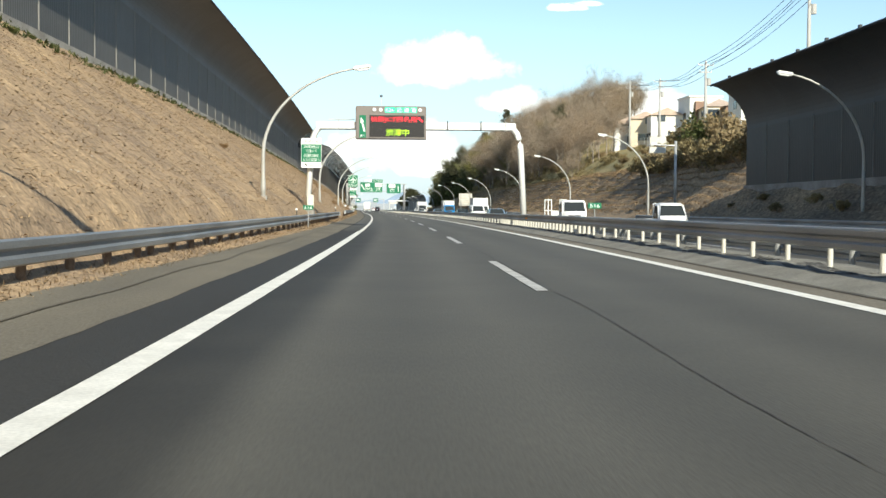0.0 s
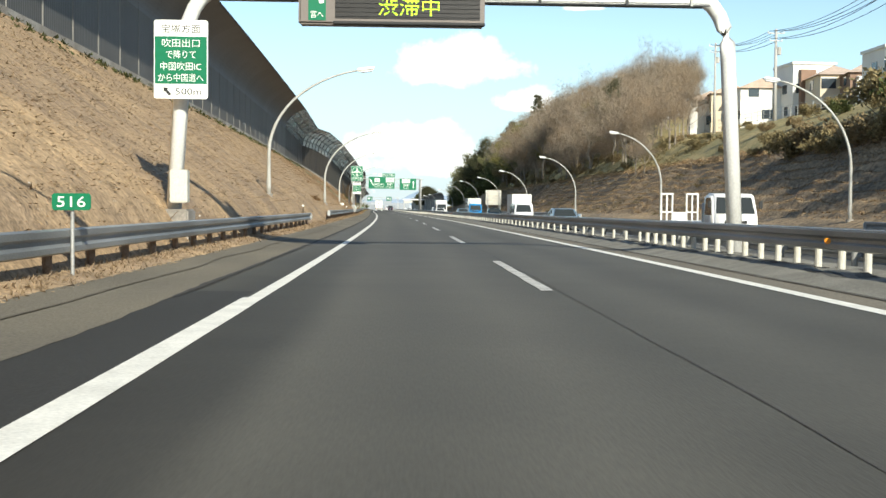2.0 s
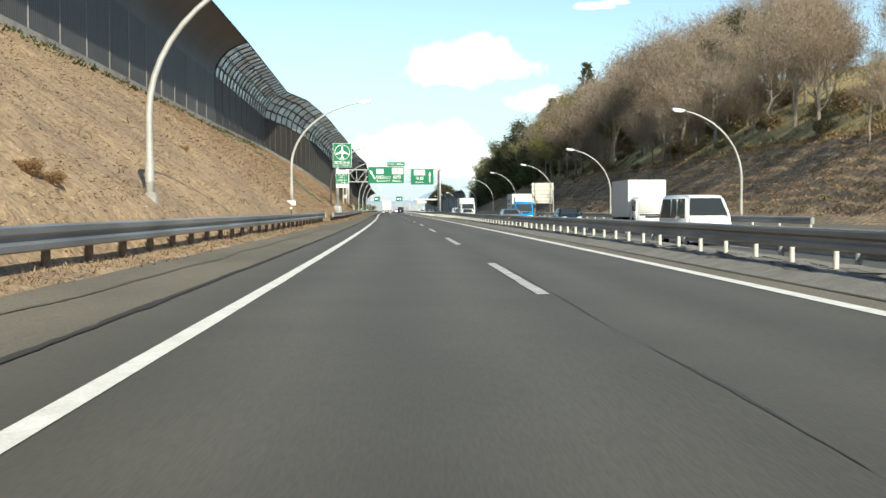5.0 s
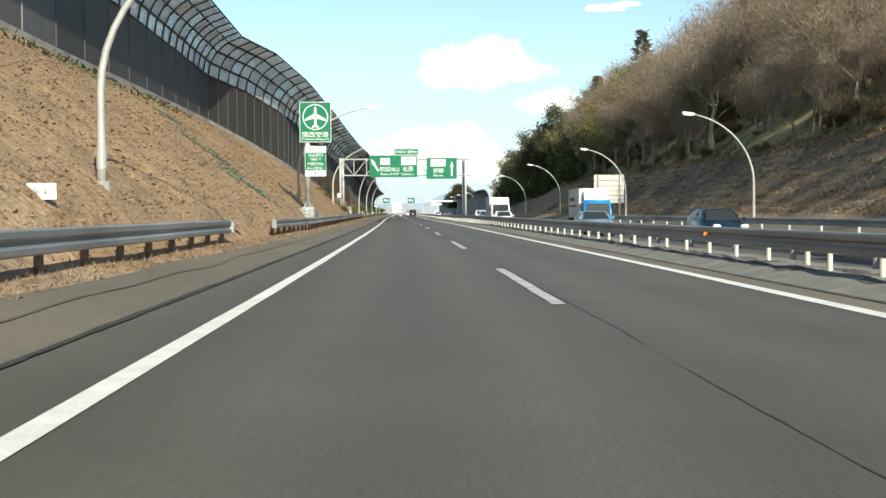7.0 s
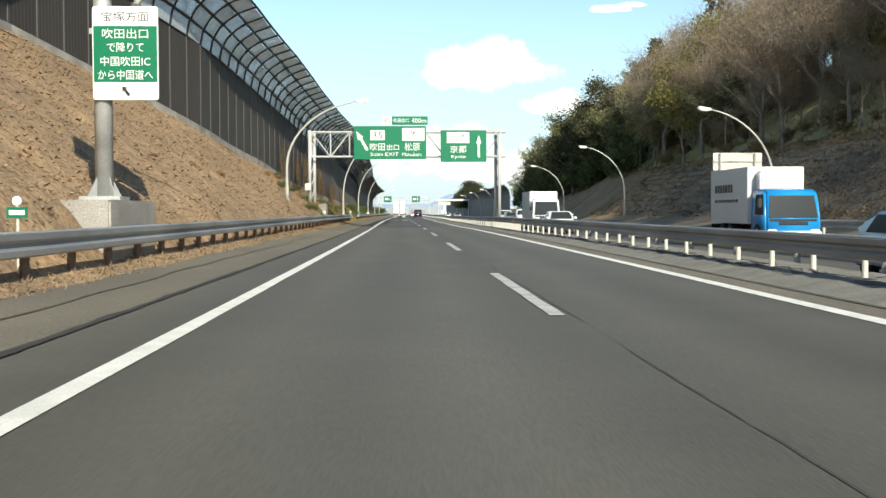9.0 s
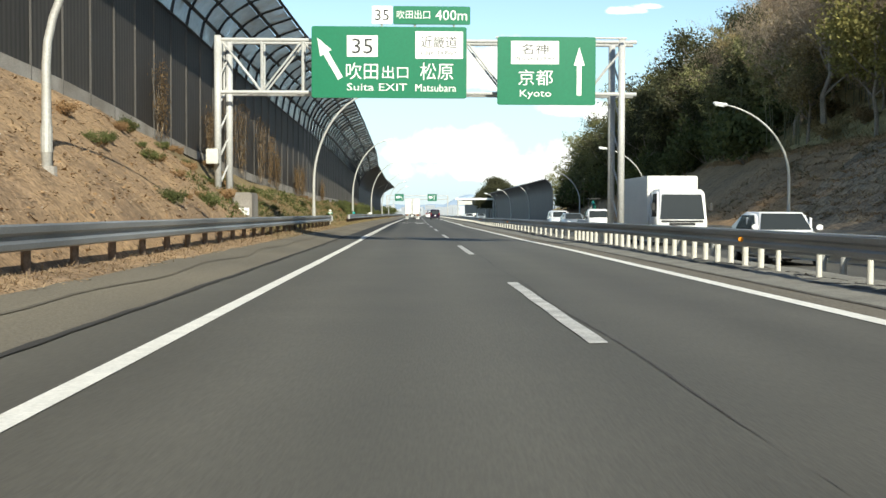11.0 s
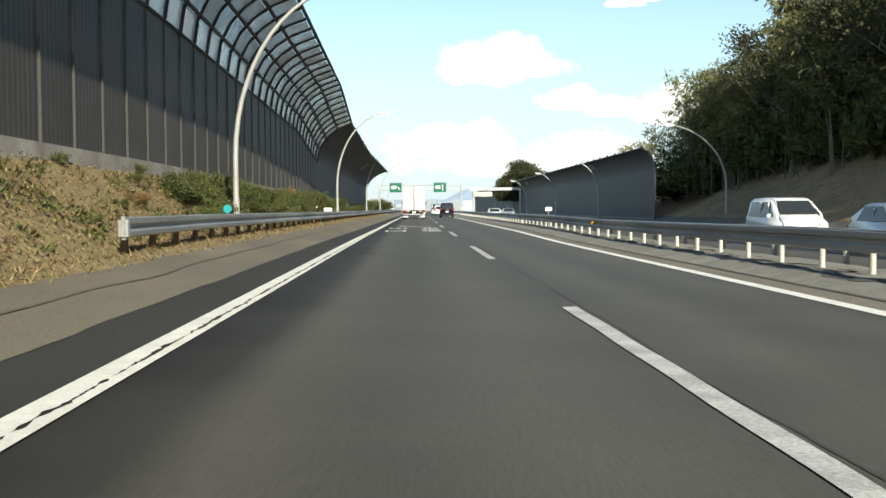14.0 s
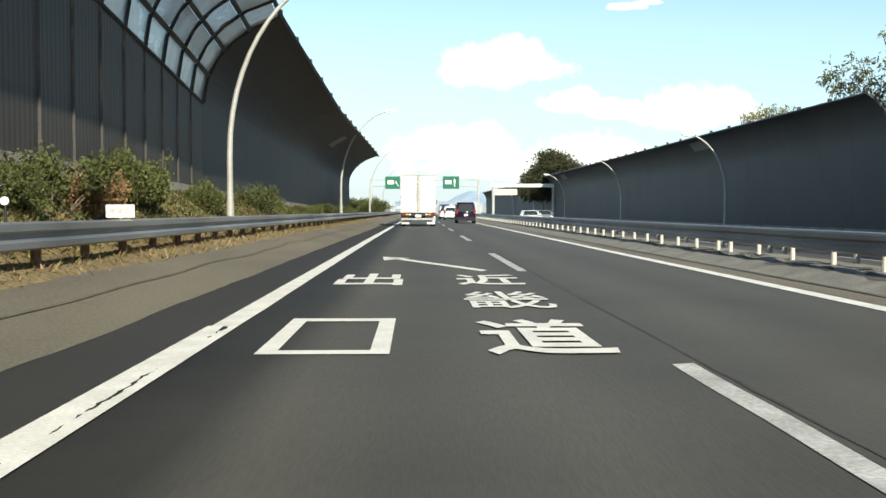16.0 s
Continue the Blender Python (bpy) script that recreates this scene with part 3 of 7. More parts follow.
# ---- plan ----
# barrier on the left: s, off of its foot, foot height, height where it bends over, top height
WALL = [(-80, -14.0, 6.9, 11.2, 13.6), (60, -13.8, 7.6, 11.3, 13.56), (150, -13.8, 7.6, 11.3, 13.78), (186, -13.75, 7.45, 11.3, 13.86), (223, -14.0, 7.7, 11.17, 13.92), (231, -12.3, 6.7, 10.8, 13.75),
        (240, -10.3, 5.4, 9.85, 12.4), (248, -9.6, 4.6, 9.35, 11.6), (256, -8.9, 4.15, 8.65, 11.05), (266, -8.2, 3.2, 8.0, 10.2), (277, -7.4, 2.57, 7.1, 9.45), (295, -6.5, 2.07, 6.3, 9.2), (320, -6.5, 2.08, 6.15, 8.9),
        (340, -6.5, 1.9, 5.8, 8.38), (355, -6.6, 1.8, 5.65, 8.2), (370, -6.85, 1.6, 4.5, 7.2), (390, -6.45, 1.3, 4.1, 6.05), (430, -6.0, 0.9, 3.4, 5.75), (900, -6.0, 0.9, 3.4, 5.75)]
LEAN = 2.5
SHOULDER_Z = [(-80, 0.1), (60, 0.1), (90, 0.13), (113, 0.2), (165, 0.21), (196, 0.15), (250, 0.22), (290, 0.25), (315, 0.31), (350, 0.33), (900, 0.33)]
RAIL_TOP = [(-80, 0.69), (15, 0.7), (60, 0.77), (94, 0.8), (112, 0.89), (168, 0.9), (196, 0.855), (250, 0.94), (290, 0.94), (315, 0.99), (350, 0.955), (900, 0.95)]
BERM_Z = [(-80, 1.3), (230, 1.3), (285, 1.1), (330, 1.05), (430, 0.8), (900, 0.6)]
CUT_K = [(-80, 1.0), (330, 1.0), (365, 0.75), (400, 0.45), (450, 0.15), (900, 0.1)]
HILL_R = [(-80, 5.0), (120, 5.1), (150, 5.5), (190, 6.6), (208, 10.2), (228, 14.5), (260, 18.0), (325, 18.0), (360, 14.0), (390, 9.0), (415, 4.5), (460, 0.5), (900, 0.0)]


def left_z(s, off):
    w, zb = table(WALL, s)[:2]
    z0, zl = table(SHOULDER_Z, s)[0], table(BERM_Z, s)[0]
    k = -off
    knots = [(0, 0.0, 0), (3.05, 0.0, 0), (3.9, z0 * 0.8, 0), (4.3, z0, 0), (4.8, z0 + 0.12, 0), (5.5, zl, 0), (max(5.7, -w), zb, 0), (-w + 60, zb + 1.0, 0)]
    return table(knots, k)[0]


OPP_Z = -0.35


MEDIAN_TOP = [(-80, 0.18), (110, 0.175), (225, 0.165), (240, 0.085), (278, 0.09), (292, 0.14), (350, 0.17), (900, 0.17)]
MEDIAN_RAIL = [(-80, 0.81), (40, 0.81), (109, 0.785), (191, 0.76), (254, 0.805), (309, 0.8), (331, 0.75), (353, 0.74), (900, 0.76)]


def median_z(s, off):
    """Concrete strip between the carriageways: a sloped kerb, a flat top under the rail, a fall to the lower oncoming side."""
    b = table(MEDIAN_TOP, s)[0]
    rough = max(0.0, min(1.0, (off - 6.1) / 0.3)) * max(0.0, min(1.0, (7.7 - off) / 0.2))
    b += rough * (0.05 * noise.noise(Vector((s * 1.1, off * 3.0, 9.0))) + 0.025 * noise.noise(Vector((s * 3.0, off * 6.0, 4.0))))
    return table([(5.7, 0.012), (5.82, 0.03), (6.25, b * 0.72), (6.6, b), (7.6, b - 0.02), (8.0, b - 0.16), (8.7, OPP_Z + 0.02)], off)[0]


def right_z(s, off):
    k, r = table(CUT_K, s)[0], table(HILL_R, s)[0]
    top = 0.8 + 4.9 * k
    knots = [(16.4, OPP_Z), (18.6, OPP_Z + 0.1), (20.5, 0.3), (21.8, 0.8), (28.0, top)]
    if off <= 28.0:
        return table(knots, off)[0]
    x = (off - 28.0) * 0.72
    return top + r * (1 - math.exp(-x / max(r, 0.1) * 1.25)) if r > 0.05 else top


def ground_noise(s, off, k):
    return k * (noise.noise(Vector((s * 0.35, off * 0.35, 3.1))) + 0.6 * noise.noise(Vector((s * 1.1, off * 1.1, 7.7))) + 0.15 * noise.noise(Vector((s * 2.7, off * 2.7, 1.3))))


def verge_noise(s, o):
    if o > -4.08:
        return -0.05
    return ground_noise(s, o, 0.06 if o < -5.2 else 0.045) + (0.02 if o < -4.05 else 0.03)


def sheet(name, ss, offs_at, z_at, mat, label, smooth=True):
    """A sheet along the road; offs_at(s) gives the same number of offsets for every s."""
    verts, faces, n = [], [], len(offs_at(ss[0]))
    for s in ss:
        for o in offs_at(s):
            verts.append(at(s, o, z_at(s, o)))
    for i in range(len(ss) - 1):
        for j in range(n - 1):
            a = i * n + j
            faces.append((a, a + 1, a + n + 1, a + n))
    ob = raw(name, verts, faces, mat, label, "structure", smooth=smooth)
    uv = ob.data.uv_layers.new(name="across_along")
    flat = [(o, s) for s in ss for o in offs_at(s)]
    for lp, q in zip(ob.data.loops, uv.data):
        q.uv = flat[lp.vertex_index]
    return ob


ragged = lambda s, k: 0.07 * noise.noise(Vector((s * 0.35, k, 0))) + 0.05 * noise.noise(Vector((s * 1.4, k, 3))) + 0.03 * noise.noise(Vector((s * 4.0, k, 6)))


# ---- ground and roads ----
raw("ground", [(-4200, -600, -0.6), (4200, -600, -0.6), (4200, 4800, -0.6), (-4200, 4800, -0.6)], [(0, 1, 2, 3)], SOIL, "flat brown earth that reaches the horizon", "structure")
LONG = frange(-80, 700, 2)
sheet("road", LONG, lambda s: (-3.15, -0.9, 0.9, 1.8, 3.5, 5.6), lambda s, o: 0.0, ASPHALT, "grey asphalt of two motorway lanes with dark tracks")
for a, b in ((-80, 54), (275, 700)):
    sheet("road_edge", frange(a, b, 3), lambda s: (-3.15, -2.2, -1.94 + 0.1 * noise.noise(Vector((s * 0.2, 0, 0)))), lambda s, o: 0.004, ASPHALT_NEW, "darker strip of newer asphalt beside the edge line")
sheet("road_opposite", LONG, lambda s: (8.5, 10.4, 12.2, 14.0, 16.6), lambda s, o: OPP_Z, ASPHALT, "grey asphalt of the oncoming carriageway")
sheet("pavement_shoulder", frange(-80, 700, 0.5), lambda s: (-4.2, -3.9, -3.4, -2.76 + 0.8 * ragged(s, 2)), lambda s, o: left_z(s, o) + 0.008, SHOULDER, "dusty grey paved hard shoulder")
sheet("median_strip", frange(-80, 640, 0.36), lambda s: (5.72, 5.82, 6.1, 6.25, 6.36, 6.48, 6.6, 6.72, 6.86, 7.0, 7.2, 7.6, 8.0, 8.4, 8.7), median_z, MEDIAN, "dusty concrete strip between the carriageways")
sheet("gutter_line", frange(-80, 700, 1), lambda s: (5.7 + 0.35 * ragged(s, 21), 5.765 + 0.35 * ragged(s, 23)), lambda s, o: max(0.012, median_z(s, o)) + 0.004, GUTTERDARK, "dark wet gutter line along the median")
sheet("shoulder_joint", frange(53, 276, 0.3), lambda s: (-2.81 + ragged(s, 4), -2.7 + 0.6 * ragged(s, 9)), lambda s, o: 0.0125, BAND, "dark ragged band where lane and shoulder asphalt meet")
sheet("shoulder_crack", frange(-80, 500, 0.9), lambda s: (-3.56 + 0.16 * noise.noise(Vector((s * 0.25, 4, 3))) - 0.02 - 0.03 * abs(noise.noise(Vector((s * 0.7, 8, 0)))), -3.54 + 0.16 * noise.noise(Vector((s * 0.25, 4, 3)))), lambda s, o: left_z(s, o) + 0.02, CRACK, "dark crack along the shoulder")
sheet("gutter", LONG, lambda s: (5.17, 5.5, 5.74), lambda s, o: 0.006, GUTTER, "tan dusty gutter beside the median line")
sheet("verge_opposite", LONG, lambda s: (16.55, 18.5, 20.6), lambda s, o: right_z(s, o) + 0.01, SHOULDER, "dusty verge of the oncoming carriageway")


def left_offs(s):
    w = table(WALL, s)[0] + 0.1
    edge = -3.95 + 0.16 * noise.noise(Vector((s * 0.4, 11, 0))) + 0.08 * noise.noise(Vector((s * 1.3, 13, 0)))
    return [edge, -4.15, -4.4, -4.7, -5.0] + [-5.0 + (w + 5.0) * (i / 24) for i in range(1, 25)]


sheet("embankment_left", frange(-60, 157.7, 0.7), left_offs, lambda s, o: left_z(s, o) + verge_noise(s, o), STRAW, "cut slope under dry mown brown grass")
sheet("embankment_left", frange(157.7, 262, 0.7), left_offs, lambda s, o: left_z(s, o) + verge_noise(s, o), RUSSET, "cut slope under russet dead grass and leaves")
sheet("embankment_left", frange(262, 470, 0.7), left_offs, lambda s, o: left_z(s, o) + verge_noise(s, o), VERGE, "low bank of dull olive-brown grass before the barrier")
sheet("terrace_left", frange(-80, 700, 10), lambda s: [table(WALL, s)[0] + 0.1 - k for k in (0, 8, 30, 70, 150, 260)], lambda s, o: left_z(s, o) if o > -90 else max(-0.7, 8.0 + (o + 90) * 0.06), SOIL, "level ground behind the noise barrier")
def slope_z(s, o):
    """Cut slope with shallow terraces that run along it and fade out further on."""
    step = 0.085 * math.sin((o + 0.5 * noise.noise(Vector((s * 0.12, 5.0, 0)))) * 2 * math.pi / 0.7) * max(0.15, min(1.0, (215 - s) / 40)) if 21.9 < o < 27.8 else 0.0
    return right_z(s, o) + ground_noise(s, o, 0.22 if o > 21.6 else 0.04) + step


for a, b, mat, text in ((-60, 292, DARKSLOPE, "bare dark cut slope with grooves and dead weeds"), (292, 470, BROWNSLOPE, "brown cut slope under short dead grass")):
    sheet("embankment_right", frange(a, b, 1.0), lambda s: [20.5 + 7.7 * (i / 46) for i in range(47)], slope_z, mat, text)
sheet("hillside", frange(-80, 700, 5), lambda s: [28.1 + 72 * (i / 20) ** 1.3 for i in range(21)] + [150, 250, 330], lambda s, o: (right_z(s, o) + ground_noise(s, o, 0.5)) * max(0.0, min(1.0, (330 - o) / 180)) - (0.7 if o > 320 else 0.0), FLOOR, "wooded hillside floor with leaf litter")

# painted lines
road_paint = bpy.data.objects["road"]


def line(name, o, width, s0, s1, mat, label, step=2.0, rag=0.0, z=0.008):
    return sheet(name, frange(s0, s1, step), lambda s: (o - width / 2 + rag * noise.noise(Vector((s * (1.7 if step > 0.5 else 6.0), o, 1))), o + width / 2 + rag * noise.noise(Vector((s * (1.9 if step > 0.5 else 7.0), o, 5)))), lambda s, q: z, mat, label, smooth=False)


line("edge_line", -1.83, 0.25, -60, 53, PAINT, "solid white edge line on the asphalt", rag=0.012)
line("edge_line", -1.795, 0.18, 53, 272, PAINT, "solid white edge line on the asphalt", rag=0.012)
rip = lambda s, k: 0.03 * noise.noise(Vector((s * 1.3, k, 2))) + 0.028 * noise.noise(Vector((s * 5.0, k, 7))) + 0.02 * noise.noise(Vector((s * 13.0, k, 4)))
gap = lambda s: 0.018 + 0.03 * noise.noise(Vector((s * 0.5, 31, 0))) - 0.012 * max(0.0, (s - 318) / 20)
sheet("edge_line", frange(272, 345, 0.06), lambda s: (-1.985, -1.8 - gap(s) + rip(s, 11)), lambda s, o: 0.008, PAINT, "old white edge line with a broken rim", smooth=False)
sheet("edge_line_rim", frange(272, 345, 0.06), lambda s: (-1.8 + gap(s) + rip(s, 17), -1.7), lambda s, o: 0.012, PAINT, "crumbling rim of the old edge line", smooth=False)
line("edge_line", -1.83, 0.25, 345, 690, PAINT, "solid white edge line on the asphalt", rag=0.012)
line("median_line", 5.05, 0.25, -60, 690, PAINT, "solid white line beside the median", rag=0.01)
line("edge_line_opposite", 16.2, 0.18, -60, 690, PAINT, "solid white line of the oncoming carriageway", z=OPP_Z + 0.008)
def crack_at(s):
    return 1.95 + 0.09 * noise.noise(Vector((s * 0.22, 1, 0))) + 0.012 * noise.noise(Vector((s * 2.3, 5, 0)))


sheet("road_crack", frange(-60, 690, 0.25), lambda s: (crack_at(s) - 0.006, crack_at(s) + max(-0.005, 0.035 * noise.noise(Vector((s * 0.35, 3, 0))) + 0.022 * noise.noise(Vector((s * 3.1, 9, 0))) + 0.008)),
      lambda s, o: 0.004, SEAM_SOFT, "dark joint crack along the lane line")
bm = bmesh.new()
nseg = 16
for i in range(nseg + 1):
    y = -0.15 + 8.15 * i / nseg
    for x in (-0.085, 0.085):
        bm.verts.new((x + 0.006 * math.sin(i * 5.1 + x * 40), y + (0.03 * math.sin(x * 90) if i in (0, nseg) else 0), 0))
bm.verts.ensure_lookup_table()
for i in range(nseg):
    bm.faces.new([bm.verts[2 * i], bm.verts[2 * i + 1], bm.verts[2 * i + 3], bm.verts[2 * i + 2]])
dash_mesh = bpy.data.meshes.new("lane_dash")
bm.to_mesh(dash_mesh)
bm.free()
dash_mesh.materials.append(PAINT_WORN)


def laid(s, off, z, length):
    """Pose of a flat marking that follows the lean of the carriageway."""
    m = place(s, off, z)
    lean = Matrix.Identity(4)
    lean[2][1] = (crossfall(s + length, off) - crossfall(s, off)) / length
    lean[2][0] = crossfall(s, off + 0.5) - crossfall(s, off - 0.5)
    return m @ lean


for k in range(-3, 34):
    s = 14.67 + 20 * k
    shared("lane_dash", dash_mesh, road_paint, laid(s, 1.8, 0.0095, 8.0))
    shared("lane_dash", dash_mesh, road_paint, place(s + 6, 12.65, OPP_Z + 0.008))
# words painted on the near lane
words = thing("road_lettering", laid(343.0, 0.0, 0.012, 12.0), "white lane words and arrow painted on asphalt", "road marking", kind="structure")
for body, x, y, w, h in (("出", -1.27, 7.7, 1.0, 2.9), ("道", 0.47, 0.0, 1.02, 2.65), ("畿", 0.5, 3.9, 1.02, 2.5), ("近", 0.54, 7.75, 1.0, 2.5)):
    lettering("road_letter", body, PAINT, words, x, y, 0.0, w, h, flat=True, bold=0.004 if body == "畿" else 0.018)
bm = bmesh.new()
for x0, x1, y0, y1 in ((-1.27, -0.27, 0.05, 0.28), (-1.27, -0.27, 2.5, 2.78), (-1.27, -1.12, 0.28, 2.5), (-0.42, -0.27, 0.28, 2.5)):
    poly(bm, [(x0, y0, 0), (x1, y0, 0), (x1, y1, 0), (x0, y1, 0)])
part("road_letter", bm, PAINT, words)
bm = bmesh.new()
for pts in (((-0.75, 16.9), (-0.62, 17.3), (1.2, 11.7), (1.08, 11.3)), ((-0.85, 17.6), (-0.2, 16.8), (-0.75, 15.6))):
    poly(bm, [(x, y, 0) for x, y in pts])
part("road_arrow", bm, PAINT, words)


# ---- noise barriers ----
def arc(zlow, ztop, lean, k):
    """The barrier's face where it bends over: k from 0 (upright) to 1 (its top edge)."""
    a = k * radians(72)
    return lean * (1 - math.cos(a)) / (1 - math.cos(radians(72))), zlow + (ztop - zlow) * math.sin(a) / math.sin(radians(72))


def outline_of(wall, s):
    """Foot offset, foot height, height of the bend, top height and lean of a barrier."""
    row = tuple(wall(s) if wall else table(WALL, s))
    return row if len(row) == 5 else row + (LEAN,)


def face_panel(s0, s1, k0, k1, side, rows=4, thick=0.09, upright=False, wall=None):
    """A piece of the barrier between two stations; side 1 bends to the right, -1 to the left."""
    bm = bmesh.new()
    front, back = [], []
    for s in (s0, s1):
        f, b = [], []
        off, zb, zl, zt, lean = outline_of(wall, s)
        for i in range(rows + 1):
            if upright:
                o, z = 0.0, zb - 0.3 + (zl - zb + 0.3) * i / rows
            else:
                o, z = arc(zl, zt, lean, k0 + (k1 - k0) * i / rows)
            f.append(bm.verts.new(at(s, off + side * o, z)))
            b.append(bm.verts.new(at(s, off + side * (o - thick), z + (0.0 if upright else thick * 0.5))))
        front.append(f)
        back.append(b)
    for i in range(rows):
        bm.faces.new((front[0][i], front[1][i], front[1][i + 1], front[0][i + 1]))
        bm.faces.new((back[0][i], back[0][i + 1], back[1][i + 1], back[1][i]))
        for q in (0, 1):
            bm.faces.new((front[q][i], front[q][i + 1], back[q][i + 1], back[q][i]))
    bm.faces.new((front[0][0], back[0][0], back[1][0], front[1][0]))
    bm.faces.new((front[0][-1], front[1][-1], back[1][-1], back[0][-1]))
    return bm


def rib_at(s, side, r, wall=None, k1=1.0, low=True):
    off, zb, zl, zt, lean = outline_of(wall, s)
    pts = [at(s, off + side * 0.05, zb - 0.2), at(s, off + side * 0.05, zl)] if low else []
    pts += [at(s, off + side * (arc(zl, zt, lean, k)[0] + 0.04), arc(zl, zt, lean, k)[1]) for k in (0.0, 0.2, 0.4, 0.6, 0.8, 1.0) if k <= k1]
    return tube(bmesh.new(), pts, r, 4)


def long_bar(s0, s1, k, r, side, wall=None, step=4.0, lift=0.0):
    pts = []
    for s in frange(s0, s1, step):
        off, zb, zl, zt, lean = outline_of(wall, s)
        o, z = arc(zl, zt, lean, k)
        pts.append(at(s, off + side * (o + 0.03), z + lift))
    return tube(bmesh.new(), pts, r, 4)


def barrier(name, s0, s1, bay, side, label, clear=False, wall=None, cols=2.0, studs=True, upper=None, ribs=True, lower=None, post=None):
    w = thing(name, Matrix.Identity(4), label, "noise barrier", kind="structure")
    upper = upper or WALLTOP
    for a, b in zip(frange(s0, s1, bay), frange(s0, s1, bay)[1:]):
        part("panel", face_panel(a, b - 0.012, 0, 0, side, rows=1, upright=True, wall=wall), lower or WALLPAINT, w)
        if not clear:
            part("curved_panel", face_panel(a, b - 0.012, 0, 1, side, rows=14, wall=wall), upper, w, smooth=False)
        if ribs:
            off, zb, zl = outline_of(wall, a)[:3]
            part("post", tube(bmesh.new(), [at(a, off, zb - 0.3), at(a, off, zl)], 0.045, 4), post or WALLPOST, w)
        if studs:
            off, zb, zl, zt, lean = outline_of(wall, a)
            part("cap_bolt", cube(at(a, off + side * lean, zt + 0.1), (0.14, 0.22, 0.2)), RIB, w)
    part("top_rail", long_bar(s0, s1, 1.0, 0.08, side, wall), RIB, w)
    if clear:
        rows = 4
        st = frange(s0, s1, cols)
        for a in st:
            part("rib", rib_at(a, side, 0.06, wall, low=False), RIB, w)
        for j in range(rows):
            part("purlin", long_bar(s0, s1, j / rows, 0.095 if j else 0.05, side, wall), RIB, w)
        for a, b in zip(st, st[1:]):
            for j in range(rows):
                p = part("pane", face_panel(a + 0.05, b - 0.05, (j + 0.06) / rows, (j + 0.94) / rows, side, rows=1, thick=0.012, wall=wall), PANE, w)
    part("plinth", plinth(s0, s1, wall, side), CONCRETE, w)
    return w


def plinth(s0, s1, wall, side):
    bm = bmesh.new()
    prev = None
    for s in frange(s0, s1, 4.0):
        off, zb = outline_of(wall, s)[:2]
        h = 0.34 if 240 < s < 300 else 0.2
        ring = [bm.verts.new(at(s, off + side * o, zb + z)) for o, z in ((-0.2, -0.6), (0.03 if h > 0.3 else 0.16, -0.6), (0.03 if h > 0.3 else 0.16, h), (-0.2, h))]
        if prev:
            for i in range(4):
                bm.faces.new((prev[i], prev[(i + 1) % 4], ring[(i + 1) % 4], ring[i]))
        else:
            bm.faces.new(ring)
        prev = ring
    bm.faces.new(prev)
    return bm


barrier("wall_left_1", -60, 186, 4.0, 1, "tall grey noise barrier bending over the slope", studs=False, upper=WALLSKY, lower=WALLGREY, post=WALLPOST)
barrier("wall_left_2", 186, 223, 4.0, 1, "noise barrier with a curved top of clear panes", clear=True, studs=False, lower=WALLBROWN, post=WALLPOST_DIM)
barrier("wall_left_3", 223, 298, 2.0, 1, "noise barrier with a curved top of clear panes", clear=True, studs=False, lower=WALLBROWN, post=WALLPOST_DIM)
barrier("wall_left_4", 298, 370, 2.0, 1, "noise barrier with a curved top of clear panes", clear=True, studs=False, post=WALLPOST_DIM)
barrier("wall_left_5", 370, 430, 4.0, 1, "charcoal noise barrier with a row of bolts along its top", ribs=False, upper=WALLSLATE, lower=WALLDARK)
RIGHT_1 = lambda s: (24.0, 2.6, 6.6, 9.6)
RIGHT_2 = lambda s: (19.75 - max(0, s - 382) * 0.006, 0.0, 3.9, 5.9, 1.05)
barrier("wall_right_1", -60, 75.8, 4.0, -1, "tall charcoal noise barrier bending towards the road", wall=RIGHT_1)
barrier("wall_right_2", 382, 640, 4.0, -1, "charcoal noise barrier along the oncoming carriageway", wall=RIGHT_2, ribs=False, lower=WALLMID, upper=WALLMID)

# paler rectangles on the barriers near the lamps
for s0, s1, side, wall, name in ((409.2, 413.2, -1, lambda q: (RIGHT_2(q)[0] - 0.03,) + RIGHT_2(q)[1:], "wall_right_2"), (477.5, 481.5, -1, lambda q: (RIGHT_2(q)[0] - 0.03,) + RIGHT_2(q)[1:], "wall_right_2"),
                                 (403.6, 405.9, 1, lambda q: (table(WALL, q)[0] + 0.03,) + tuple(table(WALL, q)[1:]), "wall_left_5")):
    part("patch_sheet", face_panel(s0, s1, 0.5, 0.8, side, rows=5, thick=0.02, wall=wall), PATCH, bpy.data.objects[name], "pale grey rectangle on the barrier's curve")


# ---- guardrails ----
BEAM = [(0.0, 0.02), (0.05, 0.045), (0.05, 0.115), (0.0, 0.155), (0.0, 0.205), (0.05, 0.245), (0.05, 0.325), (0.0, 0.35)]


def beam(s0, s1, off, top_at, side):
    bm = bmesh.new()
    prev = None
    outline = [(x, z) for x, z in BEAM] + [(x - 0.012, z) for x, z in BEAM[::-1]]
    for s in frange(s0, s1, 2.0):
        ring = [bm.verts.new(at(s, off + side * x, top_at(s) - 0.35 + z)) for x, z in outline]
        if prev:
            n = len(ring)
            for i in range(n):
                bm.faces.new((prev[i], prev[(i + 1) % n], ring[(i + 1) % n], ring[i]))
        else:
            bm.faces.new(ring)
        prev = ring
    bm.faces.new(prev)
    return bm


